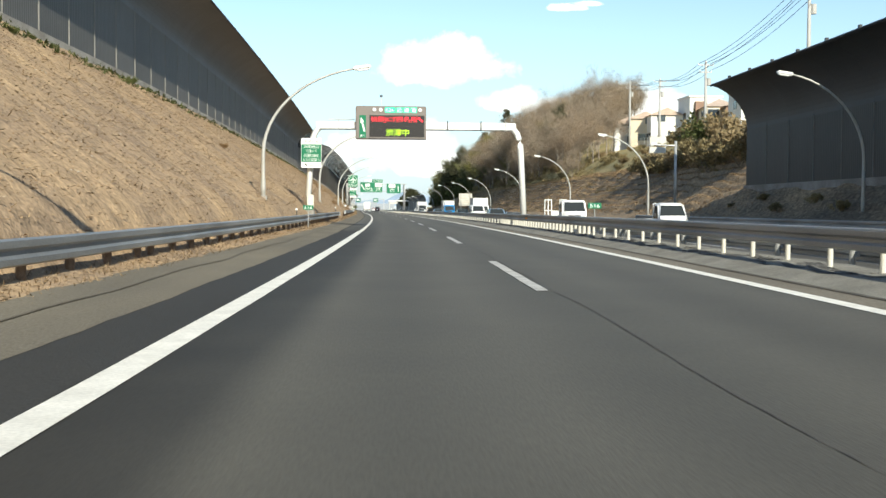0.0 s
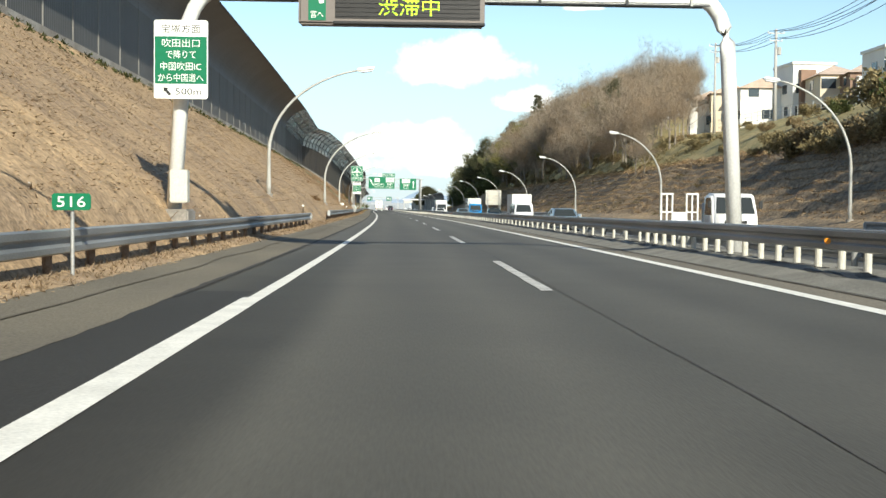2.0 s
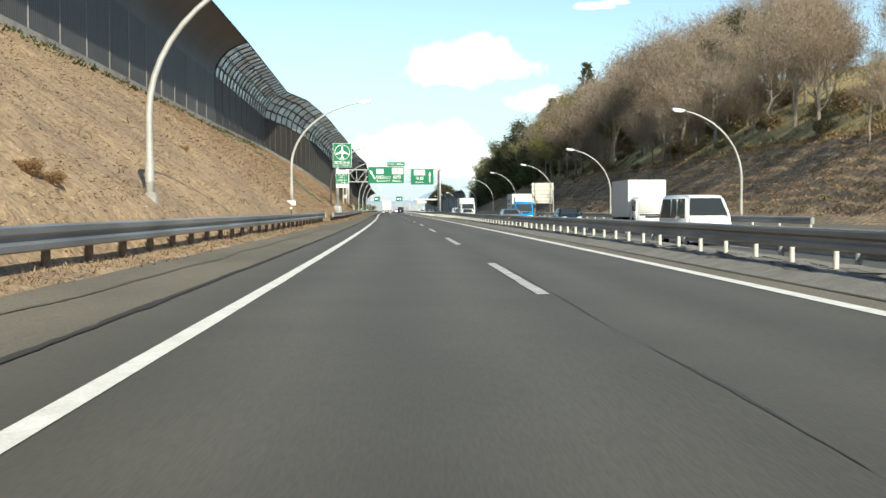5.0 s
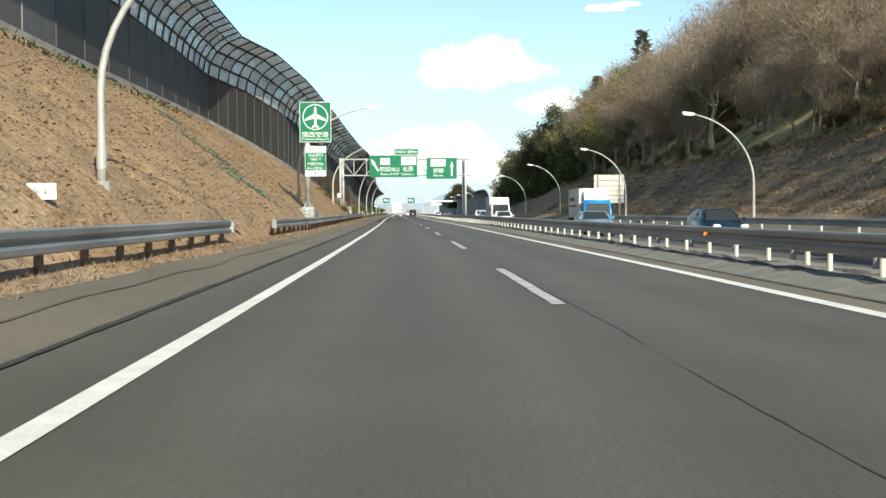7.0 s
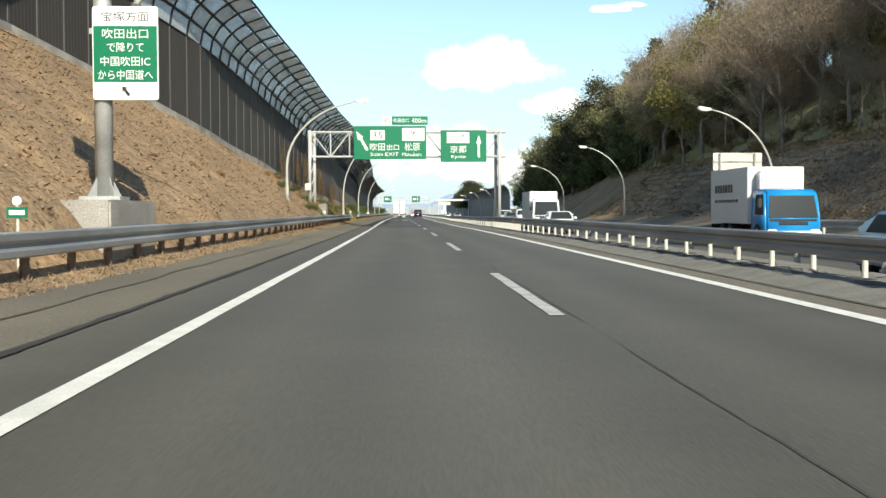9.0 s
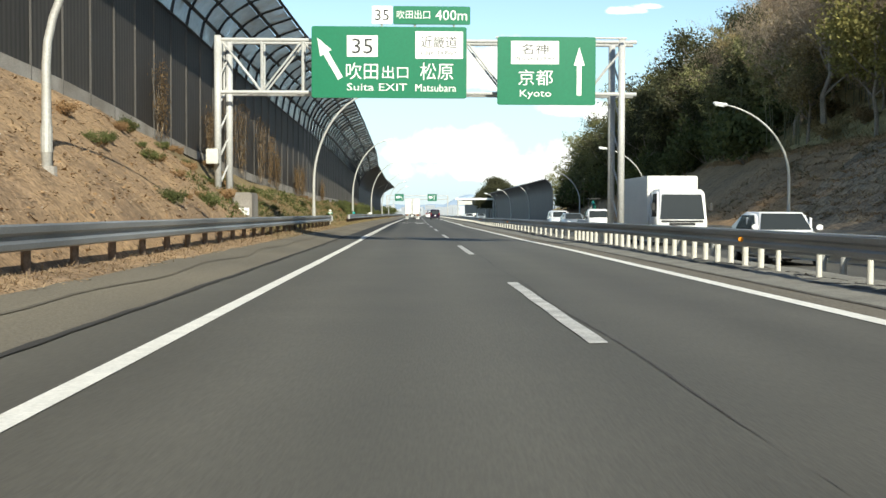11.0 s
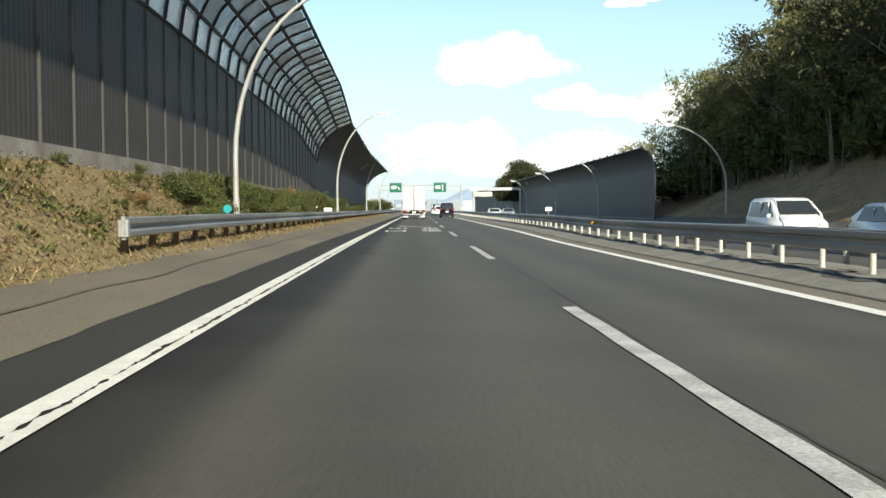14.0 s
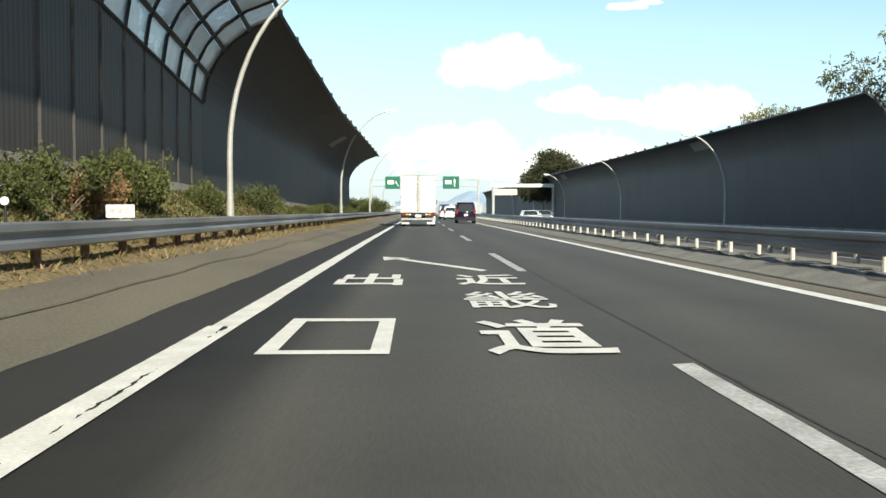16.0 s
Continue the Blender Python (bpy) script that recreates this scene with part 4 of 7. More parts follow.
def guardrail(s0, s1, off, base_at, height, side, pitch, post_mat, label, ends=(False, False), group="", radius=0.062):
    g = thing("guardrail", Matrix.Identity(4), label, "guardrail", group, "structure")
    top = lambda s: base_at(s) + height
    st = frange(s0, s1, 4.0)
    for i, (a, b) in enumerate(zip(st, st[1:])):
        part("beam", beam(a, b + (0.12 if b < s1 else 0), off, (lambda s, i=i: top(s) + 0.002 * (i % 2)), side), RAILGREY, g)
    pm = rod((0, 0, -0.25), (0, 0, height - 0.08), radius, seg=10)
    bolt = box(pm, (side * 0.06, 0, height - 0.18), (0.12, 0.08, 0.12))
    me = bpy.data.meshes.new("post")
    bolt.to_mesh(me)
    bolt.free()
    me.materials.append(post_mat)
    for s in frange(s0 + 0.5, s1 - 0.5, pitch):
        shared("post", me, g, place(s, off - side * 0.13, base_at(s), random.uniform(-3, 3)))
    for flag, s, d in ((ends[0], s0, -1), (ends[1], s1, 1)):
        if flag:
            bm = cube(at(s + d * 0.08, off + side * 0.02, top(s) - 0.175), (0.16, 0.2, 0.37), 0.05)
            part("end_cap", bm, GALV, g, "rounded steel end cap")
    return g


rail_foot = lambda s: table(RAIL_TOP, s)[0] - 0.68
for a, b, e in ((-60, 20, (0, 0)), (20, 94.5, (0, 1)), (110.5, 170.3, (1, 1)), (180.3, 290.0, (1, 1)), (308.0, 400, (1, 0)), (400, 500, (0, 0)), (500, 620, (0, 0))):
    guardrail(a, b, -4.5, rail_foot, 0.68, 1, 2.0, RUSTPOST, "weathered steel guardrail on rusty posts beside the shoulder", e, "verge guardrails")
for a, b, pitch in ((-60, 40, 2.0), (40, 72, 1.0), (72, 160, 2.0), (160, 246, 2.0), (246, 270, 1.0), (270, 360, 2.0), (360, 460, 2.0), (460, 640, 4.0)):
    g = guardrail(a, b, 6.72, lambda s: table(MEDIAN_RAIL, s)[0] - 0.6, 0.6, -1, pitch, WHITEPOST, "steel guardrail on pale posts along the median", (0, 0), "median guardrails", 0.06 if pitch < 1.5 else 0.046)
    # Added tube in a brighter colour paints the light along the beam's top edge.
    part("rolled_edge", tube(bmesh.new(), [at(s, 6.71, table(MEDIAN_RAIL, s)[0] + 0.004) for s in frange(a, b, 2.0)], 0.017, 6), LITEDGE, g, "thin pale tube painted as the beam's sunlit upper edge")
    guardrail(a, b, 8.15, lambda s: -0.2, 0.7, 1, max(4.0, pitch), BACKPOST, "steel guardrail on grey posts facing the oncoming carriageway", (0, 0), "median guardrails")
for s in (57.5, 166, 247, 300, 331):
    b = part("reflector", rod(at(s, 6.62, 0.62), at(s, 6.6, 0.62) + Vector((0, -0.05, 0)), 0.05, seg=12), AMBER, bpy.data.objects["guardrail"], "amber reflector")
for a, b in ((20, 84), (150, 240)):
    guardrail(a, b, 18.4, lambda s: 0.0, 0.7, -1, 4.0, WHITEPOST, "steel guardrail at the foot of the far slope", (1, 1))


# ---- street lamps ----
def street_lamp(m, label, height=5.9, reach=3.4, rise=2.2, base=True):
    """Tapered pole that bends over in one arch towards +x."""
    L = thing("street_lamp", m, label, "street lamp", "arched street lamps")
    pts, rad = [(0, 0, -0.2), (0, 0, 0.6), (0, 0, rise * 0.5), (0, 0, rise)], [0.095, 0.095, 0.085, 0.078]
    for i in range(1, 13):
        a = radians(78) * i / 12
        pts.append((reach * (1 - math.cos(a)) / (1 - math.cos(radians(78))), 0, rise + (height - rise) * math.sin(a) / math.sin(radians(78))))
        rad.append(0.078 - 0.036 * i / 12)
    part("pole", tube(bmesh.new(), pts, rad, 10), LAMPGREY, L, smooth=True)
    part("collar", rod((0, 0, 0.3), (0, 0, 0.75), 0.102, seg=12), LAMPGREY, L)
    part("footing", rod((0, 0, -0.5), (0, 0, 0.06), 0.2, 0.17, 12), CONCRETE, L)
    h = box(bmesh.new(), (reach + 0.32, 0, height + 0.05), (0.78, 0.26, 0.17), Matrix.Rotation(radians(-8), 3, "Y"), 0.05)
    head = part("lamp_head", h, GANTRYWHITE, L, "pale lantern head")
    part("lens", box(bmesh.new(), (reach + 0.38, 0, height - 0.05), (0.5, 0.2, 0.05), Matrix.Rotation(radians(-8), 3, "Y"), 0.015), LAMPGLASS, head)
    return L


def turned(s, off, z):
    return place(s, off, z, 180)


first = street_lamp(place(47.5, -5.8, left_z(47.5, -5.8) + 0.02), "pale arched street lamp on the grass slope", height=5.45, reach=3.85, rise=1.8)
for s, off in ((8.0, -5.8), (88.6, -5.85), (125.5, -5.6), (163.5, -5.95), (205.5, -5.9), (244.6, -6.15)):
    copy_thing(first, place(s, off, left_z(s, off) + 0.02))
tall = street_lamp(place(283.9, -4.97, left_z(283.9, -4.97)), "pale arched street lamp between guardrail and barrier", height=6.8, reach=2.8, rise=2.0)
for s in (322.2, 364.0, 405.5, 446.0, 486.0):
    copy_thing(tall, place(s, -4.97, left_z(s, -4.97)))
far = street_lamp(turned(93.0, 21.4, right_z(93, 21.4) + 0.05), "galvanised arched street lamp at the far slope's foot", height=6.6, reach=3.6, rise=2.5)
for s, o, dz in ((130.3, 21.4, 0.05), (169.0, 21.2, -0.1), (207.8, 20.9, -0.3), (246.0, 21.2, -0.35), (288.2, 21.35, -0.05), (326.8, 21.4, -0.25), (366.5, 21.3, -0.6)):
    copy_thing(far, turned(s, o, right_z(s, o) + dz))
copy_thing(far, turned(53, 22.3, 1.0))
slim = street_lamp(turned(403.0, 18.6, right_z(403, 18.6)), "slim grey street lamp in front of the oncoming side's barrier", height=5.85, reach=2.0, rise=2.4)
for s in (437.5, 477.0, 516.0, 555.0):
    copy_thing(slim, turned(s, 18.5, right_z(s, 18.5)))


# ---- signs ----
def arrow_shape(bm, x, z, size, angle, wid=0.2):
    """Upright arrow outline turned by angle, on the face y = 0."""
    c, q = math.cos(radians(angle)), math.sin(radians(angle))
    pts = [(-wid / 2, -0.5), (wid / 2, -0.5), (wid / 2, 0.12), (wid * 1.15, 0.12), (0, 0.5), (-wid * 1.15, 0.12), (-wid / 2, 0.12)]
    slab(bm, [(x + size * (px * c - pz * q), z + size * (px * q + pz * c)) for px, pz in pts], 0.004)
    return bm


def plate(x0, x1, z0, z1, y, depth, bevel=0.0):
    return cube(((x0 + x1) / 2, y + depth / 2, (z0 + z1) / 2), (x1 - x0, depth, z1 - z0), bevel)


def rounded(x0, x1, z0, z1, r, y, depth):
    pts = []
    for cx, cz, a0 in ((x1 - r, z1 - r, 0), (x0 + r, z1 - r, 90), (x0 + r, z0 + r, 180), (x1 - r, z0 + r, 270)):
        for i in range(5):
            a = radians(a0 + 22.5 * i)
            pts.append((cx + r * math.cos(a), cz + r * math.sin(a)))
    bm = slab(bmesh.new(), pts, depth)
    bmesh.ops.translate(bm, verts=bm.verts[:], vec=(0, y, 0))
    return bm


def detour_panel(parent, x0, x1, z0, z1, last):
    """Green and white direction panel with five lines."""
    w, h = x1 - x0, z1 - z0
    p = part("panel", rounded(x0, x1, z0, z1, 0.05, 0, 0.05), SIGNWHITE, parent, "white and green enamelled panel")
    part("green_field", plate(x0 + 0.02, x1 - 0.02, z0 + h * 0.19, z0 + h * 0.79, -0.006, 0.008), SIGNGREEN, p)
    lettering("writing", "宝塚方面", SIGNBLACK, p, x0 + w * 0.14, -0.004, z0 + h * 0.835, w * 0.72, h * 0.11)
    for body, k, wd in (("吹田出口", 0.655, 0.7), ("で降りて", 0.51, 0.56), ("中国吹田IC", 0.36, 0.76), ("から中国道へ", 0.215, 0.84)):
        lettering("writing", body, SIGNWHITE, p, x0 + w * (0.5 - wd / 2), -0.010, z0 + h * k, w * wd, h * 0.105)
    bm = arrow_shape(bmesh.new(), x0 + w * (0.24 if last else 0.5), z0 + h * 0.095, h * 0.13, 40, 0.26)
    bmesh.ops.translate(bm, verts=bm.verts[:], vec=(0, -0.008, 0))
    part("arrow", bm, SIGNBLACK, p)
    if last:
        lettering("writing", last, SIGNBLACK, p, x0 + w * 0.4, -0.004, z0 + h * 0.05, w * 0.48, h * 0.085)
    return p


# first gantry with the electronic sign
G1 = thing("sign_gantry", place(65.0, 0, 0), "white portal gantry over both lanes with rounded corners", "gantry", kind="structure")


def portal_leg(x, zfoot, ztop, inward, r):
    pts = [(x - inward * 0.25, 0, zfoot), (x, 0, ztop - 1.6)]
    for i in range(1, 7):
        a = radians(90) * i / 6
        pts.append((x + inward * 0.75 * (1 - math.cos(a)), 0, ztop - 1.6 + 1.35 * math.sin(a)))
    return tube(bmesh.new(), pts, r, 8)


part("leg", portal_leg(7.2, 0.0, 6.1, -1, 0.18), GANTRYWHITE, G1, smooth=True)
part("leg", portal_leg(-4.97, 0.7, 6.1, 1, 0.17), GANTRYWHITE, G1, smooth=True)
part("beam", cube((1.1, 0, 5.88), (11.6, 0.34, 0.42), 0.03), GANTRYWHITE, G1)
part("beam_soffit", cube((1.1, 0.0, 5.655), (11.4, 0.3, 0.03)), RIB, G1)
for x in (-3.4, 2.9, 4.85, 6.3):
    part("stiffener", cube((x, -0.19, 5.9), (0.06, 0.05, 0.56), 0.008), RIB if x in (2.9, 4.85) else GANTRYGREY, G1)
part("mast", rod((-0.95, 0.0, 6.9), (-0.95, 0, 7.55), 0.03), GANTRYGREY, G1)
part("mast_head", cube((-0.95, -0.03, 7.6), (0.16, 0.1, 0.12), 0.02), BLACKTRIM, G1)
part("walkway_rail", tube(bmesh.new(), [(-4.0, 0.25, 6.25), (-2.5, 0.25, 6.25)], 0.03, 6), GANTRYGREY, G1)
part("control_box", cube((-5.0, -0.36, 1.5), (0.38, 0.3, 0.72), 0.02), WHITEPOST, G1, "cream control box on the leg")
part("footing", cube((-5.25, 0, 0.55), (0.9, 0.9, 0.9), 0.04), CONCRETE, G1)
part("conduit", tube(bmesh.new(), [(-5.0, -0.25, 1.0), (-4.95, -0.3, 0.6), (-5.1, -0.4, 0.3)], 0.04, 6), BLACKTRIM, G1)
V = thing("message_sign", place(64.55, 0, 0), "brown-grey electronic message sign with lit characters on the gantry", "electronic sign")
part("case", cube((-0.38, 0.2, 6.03), (4.08, 0.4, 1.92), 0.05), LEDCASE, V)
part("matrix", plate(-1.62, 1.55, 5.2, 6.45, -0.012, 0.02), LEDFACE, V, "black lamp matrix")
part("visor", cube((0.0, -0.1, 5.08), (3.3, 0.24, 0.06), 0.01), BLACKTRIM, V)
part("bracket", cube((-2.0, 0.36, 5.85), (0.5, 0.14, 0.5), 0.02), BLACKTRIM, V)
lettering("led_line", "松原JCT西名阪", LEDRED, V, -1.55, -0.018, 6.02, 2.7, 0.36, label="glowing red characters")
part("led_symbol", box(box(bmesh.new(), (1.35, -0.016, 6.18), (0.24, 0.006, 0.1), Matrix.Rotation(radians(40), 3, "Y")), (1.24, -0.016, 6.3), (0.12, 0.006, 0.1)), LEDRED, V)
lettering("led_line", "渋滞中", LEDGREEN, V, -0.68, -0.018, 5.27, 1.34, 0.4, label="glowing lime characters")
for j in range(13):
    part("matrix_louvre", cube((-0.035, -0.022, 5.25 + j * 0.095), (3.16, 0.008, 0.012)), BLACKTRIM, V)
part("route_tile", rounded(-0.75, -0.12, 6.6, 6.92, 0.05, -0.01, 0.012), LEDTURQ, V, "turquoise route tile")
lettering("writing", "E26", SIGNWHITE, V, -0.68, -0.014, 6.67, 0.48, 0.18)
for i, ch in enumerate("近畿道"):
    part("route_tile", plate(-0.08 + i * 0.41, 0.29 + i * 0.41, 6.6, 6.92, -0.01, 0.012), LEDTURQ, V)
    lettering("writing", ch, SIGNWHITE, V, -0.04 + i * 0.41, -0.014, 6.63, 0.29, 0.26)
for x in (-1.34, -0.97, 1.3):
    part("warning_lamp", rod((x, 0.0, 6.77), (x, -0.06, 6.77), 0.11, 0.1, 14), LAMPGLASS, V, "round flashing lamp, unlit")
part("side_tile", plate(-2.2, -1.82, 5.15, 6.45, -0.012, 0.016), SIGNGREEN, V, "green tile with a slanting arrow")
part("side_arrow", (lambda b: (bmesh.ops.translate(b, verts=b.verts[:], vec=(0, -0.016, 0)), b)[1])(arrow_shape(bmesh.new(), -2.01, 5.93, 0.85, 14, 0.12)), SIGNWHITE, V)
lettering("writing", "宮へ", SIGNWHITE, V, -2.15, -0.016, 5.2, 0.28, 0.16)

D1 = thing("detour_sign", place(64.4, -4.95, 0), "green and white direction sign on the gantry leg", "road sign")
detour_panel(D1, -0.58, 0.58, 3.4, 5.1, "500m")
part("bracket", cube((-0.2, 0.3, 4.3), (0.3, 0.5, 0.12), 0.02), GALV, D1)

for s, off, z in ((54.6, -4.42, 0.98), (41.8, 7.3, 1.1)):
    k = thing("kilometre_sign", place(s, off, 0), "small green kilometre plate with white digits on a post", "road sign", "kilometre plates")
    part("panel", rounded(-0.25, 0.25, z + 0.02, z + 0.24, 0.04, 0, 0.03), SIGNGREEN, k)
    lettering("writing", "516", SIGNWHITE, k, -0.185, -0.004, z + 0.06, 0.37, 0.14)
    part("post", rod((0, 0.05, 0.0), (0, 0.05, z + 0.2), 0.025), GALV, k)

# airport and detour signs on one post, with a concrete block
A = thing("airport_sign", place(202.6, -5.15, 1.3), "green airport sign above a white detour panel on a post", "road sign")
part("post", rod((0, 0.1, 0.0), (0, 0.1, 5.6), 0.16, seg=14), GALV, A, smooth=True)
part("base_plate", cube((0, 0.1, 0.04), (0.72, 0.72, 0.08), 0.01), GALV, A)
for k in range(4):
    a = radians(45 + 90 * k)
    bm = slab(bmesh.new(), [(0.12, 0.05), (0.36, 0.05), (0.14, 0.45)], 0.02)
    bmesh.ops.rotate(bm, verts=bm.verts[:], cent=(0, 0, 0), matrix=Matrix.Rotation(a, 3, "Z"))
    bmesh.ops.translate(bm, verts=bm.verts[:], vec=(0, 0.1, 0))
    part("gusset", bm, GALV, A)
bp = part("panel", rounded(-0.55, 1.35, 3.55, 5.95, 0.06, -0.12, 0.06), SIGNWHITE, A, "green airport panel with white rim")
part("green_field", rounded(-0.52, 1.32, 3.58, 5.92, 0.05, -0.126, 0.008), SIGNGREEN, bp)
bm = bmesh.new()
for i in range(28):
    a0, a1 = 2 * math.pi * i / 28, 2 * math.pi * (i + 1) / 28
    poly(bm, [(0.4 + r * math.cos(a), -0.13, 5.05 + r * math.sin(a)) for r, a in ((0.72, a0), (0.72, a1), (0.77, a1), (0.77, a0))])
part("ring", bm, SIGNWHITE, bp)
bm = slab(bmesh.new(), [(0.4 + x, 5.05 + z) for x, z in ((0, 0.66), (0.07, 0.5), (0.08, 0.2), (0.62, -0.12), (0.62, -0.24), (0.08, -0.08), (0.06, -0.44), (0.2, -0.56), (0.2, -0.64), (0, -0.6),
                                                            (-0.2, -0.64), (-0.2, -0.56), (-0.06, -0.44), (-0.08, -0.08), (-0.62, -0.24), (-0.62, -0.12), (-0.08, 0.2), (-0.07, 0.5))], 0.004)
bmesh.ops.translate(bm, verts=bm.verts[:], vec=(0, -0.132, 0))
part("aeroplane_symbol", bm, SIGNWHITE, bp)
lettering("writing", "関西空港", SIGNWHITE, bp, -0.38, -0.131, 3.84, 1.56, 0.33)
lettering("writing", "Kansai Airport", SIGNWHITE, bp, -0.42, -0.131, 3.64, 1.64, 0.16)
dp = detour_panel(A, -0.25, 1.05, 1.78, 3.42, "")
dp.location, dp.scale = (0.1, -0.12, 0), (0.88, 1, 1)
bp.location, bp.scale = (0.1, 0, 0.41), (0.9, 1, 0.91)
part("crossbar", cube((0.3, 0.0, 5.3), (1.5, 0.08, 0.1)), GALV, A)
part("crossbar", cube((0.3, 0.0, 3.0), (1.0, 0.08, 0.1)), GALV, A)
blk = thing("sign_foundation", place(203.1, -5.42, 0), "stained concrete foundation block under the sign post", "foundation", kind="structure")
part("block", cube((-0.6, 0, 0.72), (2.6, 3.4, 1.18), 0.04), CONCRETE, blk)

# second gantry: truss with green direction panels
G2 = thing("sign_gantry", place(263.0, 0, 0), "grey truss gantry on paired tubes over both lanes", "gantry", kind="structure")
for x, foot in ((-6.3, 1.3), (7.3, 0.0)):
    for y in (-0.1, 0.55):
        dx = (0.28 if x < 0 else -0.22) * (y > 0)
        part("leg", rod((x + dx, y, foot), (x + dx, y, 7.0), 0.12, seg=12), GANTRYGREY, G2, smooth=True)
    for i in range(5):
        z = foot + 0.6 + i * (5.8 - foot) / 5
        part("brace", rod((x, -0.1, z), (x + (0.28 if x < 0 else -0.22), 0.55, z + (5.8 - foot) / 5), 0.035, seg=6), GANTRYGREY, G2)
for z in (5.12, 6.87):
    for y in (-0.1, 0.55):
        part("chord", rod((-6.4, y, z), (7.8, y, z), 0.065, seg=8), GANTRYGREY, G2)
n = 10
for i in range(n):
    x0, x1 = -6.2 + i * 13.7 / n, -6.2 + (i + 1) * 13.7 / n
    for y in (-0.1, 0.55):
        part("web", rod((x0, y, 5.12 if i % 2 else 6.87), (x1, y, 6.87 if i % 2 else 5.12), 0.035, seg=6), GANTRYGREY, G2)
        part("upright", rod((x0, y, 5.12), (x0, y, 6.87), 0.045, seg=6), GANTRYGREY, G2)
part("control_box", cube((-6.42, -0.4, 2.95), (0.4, 0.3, 0.5), 0.02), WHITEPOST, G2, "cream control box on the leg")
part("footing", cube((-5.85, 0.15, 1.1), (1.5, 1.6, 1.3), 0.05), CONCRETE, G2)
part("sign_light_bar", rod((3.0, -0.45, 6.95), (7.4, -0.45, 6.95), 0.035), GANTRYGREY, G2)
S1 = thing("direction_sign", place(262.4, 0, 0.16), "large green motorway direction sign for the exit", "road sign")
p = part("panel", rounded(-3.12, 2.02, 4.74, 7.1, 0.07, 0, 0.09), SIGNGREEN, S1)
part("arrow", (lambda b: (bmesh.ops.translate(b, verts=b.verts[:], vec=(0, -0.006, 0)), b)[1])(arrow_shape(bmesh.new(), -2.55, 6.05, 1.55, 30, 0.12)), SIGNWHITE, p)
part("white_box", plate(-1.95, -0.93, 6.1, 6.8, -0.006, 0.008), SIGNWHITE, p)
lettering("writing", "35", SIGNBLACK, p, -1.78, -0.009, 6.2, 0.68, 0.5)
part("white_box", plate(0.32, 1.9, 6.05, 6.95, -0.006, 0.008), SIGNWHITE, p)
lettering("writing", "近畿道", SIGNBLACK, p, 0.5, -0.009, 6.4, 1.2, 0.4)
lettering("writing", "KINKI EXPWY", SIGNBLACK, p, 0.5, -0.009, 6.15, 1.2, 0.15)
lettering("writing", "吹田", SIGNWHITE, p, -1.98, -0.005, 5.35, 1.06, 0.55)
lettering("writing", "出口", SIGNWHITE, p, -0.78, -0.005, 5.38, 0.86, 0.42)
lettering("writing", "Suita EXIT", SIGNWHITE, p, -1.95, -0.005, 4.98, 2.0, 0.24)
lettering("writing", "松原", SIGNWHITE, p, 0.48, -0.005, 5.35, 1.1, 0.56)
lettering("writing", "Matsubara", SIGNWHITE, p, 0.32, -0.005, 4.96, 1.36, 0.25)
S2 = thing("direction_sign", place(262.4, 0, 0.1), "green motorway direction sign for straight ahead", "road sign")
p = part("panel", rounded(3.05, 6.33, 4.6, 6.86, 0.07, 0, 0.09), SIGNGREEN, S2)
part("white_box", plate(3.5, 5.1, 5.95, 6.72, -0.006, 0.008), SIGNWHITE, p)
lettering("writing", "名神", SIGNBLACK, p, 3.85, -0.009, 6.28, 0.9, 0.34)
lettering("writing", "MEISHIN EXPWY", SIGNBLACK, p, 3.62, -0.009, 6.05, 1.36, 0.14)
lettering("writing", "京都", SIGNWHITE, p, 3.75, -0.005, 5.25, 1.15, 0.52)
lettering("writing", "Kyoto", SIGNWHITE, p, 3.8, -0.005, 4.8, 1.05, 0.3)
part("arrow", (lambda b: (bmesh.ops.translate(b, verts=b.verts[:], vec=(0, -0.006, 0)), b)[1])(arrow_shape(bmesh.new(), 5.78, 5.72, 1.6, 0, 0.1)), SIGNWHITE, p)
S3 = thing("distance_sign", place(262.4, 0, 0.16), "narrow green distance sign above the exit sign", "road sign")
p = part("panel", rounded(-0.42, 2.14, 7.18, 7.78, 0.05, 0, 0.07), SIGNGREEN, S3)
lettering("writing", "400m", SIGNWHITE, p, 0.98, -0.005, 7.32, 1.05, 0.34)
lettering("writing", "吹田出口", SIGNWHITE, p, -0.3, -0.005, 7.36, 1.1, 0.28)
q = part("number_plate_board", rounded(-1.12, -0.45, 7.18, 7.78, 0.05, 0, 0.07), SIGNWHITE, S3, "white exit number board")
lettering("writing", "35", SIGNBLACK, q, -1.02, -0.005, 7.3, 0.46, 0.36)
for x in (-0.8, 0.3, 1.6):
    part("strut", rod((x, 0.09, 7.05), (x, 0.09, 7.6), 0.04), GANTRYGREY, S3)

# far gantry
G3 = thing("direction_sign", place(478.0, 0, 0), "green motorway direction signs on a far gantry", "road sign")
part("panel", rounded(3.0, 5.1, 3.9, 5.5, 0.08, 0, 0.1), SIGNFAR, G3)
part("panel", rounded(-4.4, -2.4, 3.9, 5.5, 0.08, 0, 0.1), SIGNFAR, G3)
part("arrow", (lambda b: (bmesh.ops.translate(b, verts=b.verts[:], vec=(0, -0.01, 0)), b)[1])(arrow_shape(bmesh.new(), 4.5, 4.7, 1.1, 0, 0.12)), SIGNWHITE, G3)
for x in (3.3, -4.1):
    part("bar", plate(x, x + 0.8, 4.5, 5.0, -0.01, 0.01), SIGNWHITE, G3)
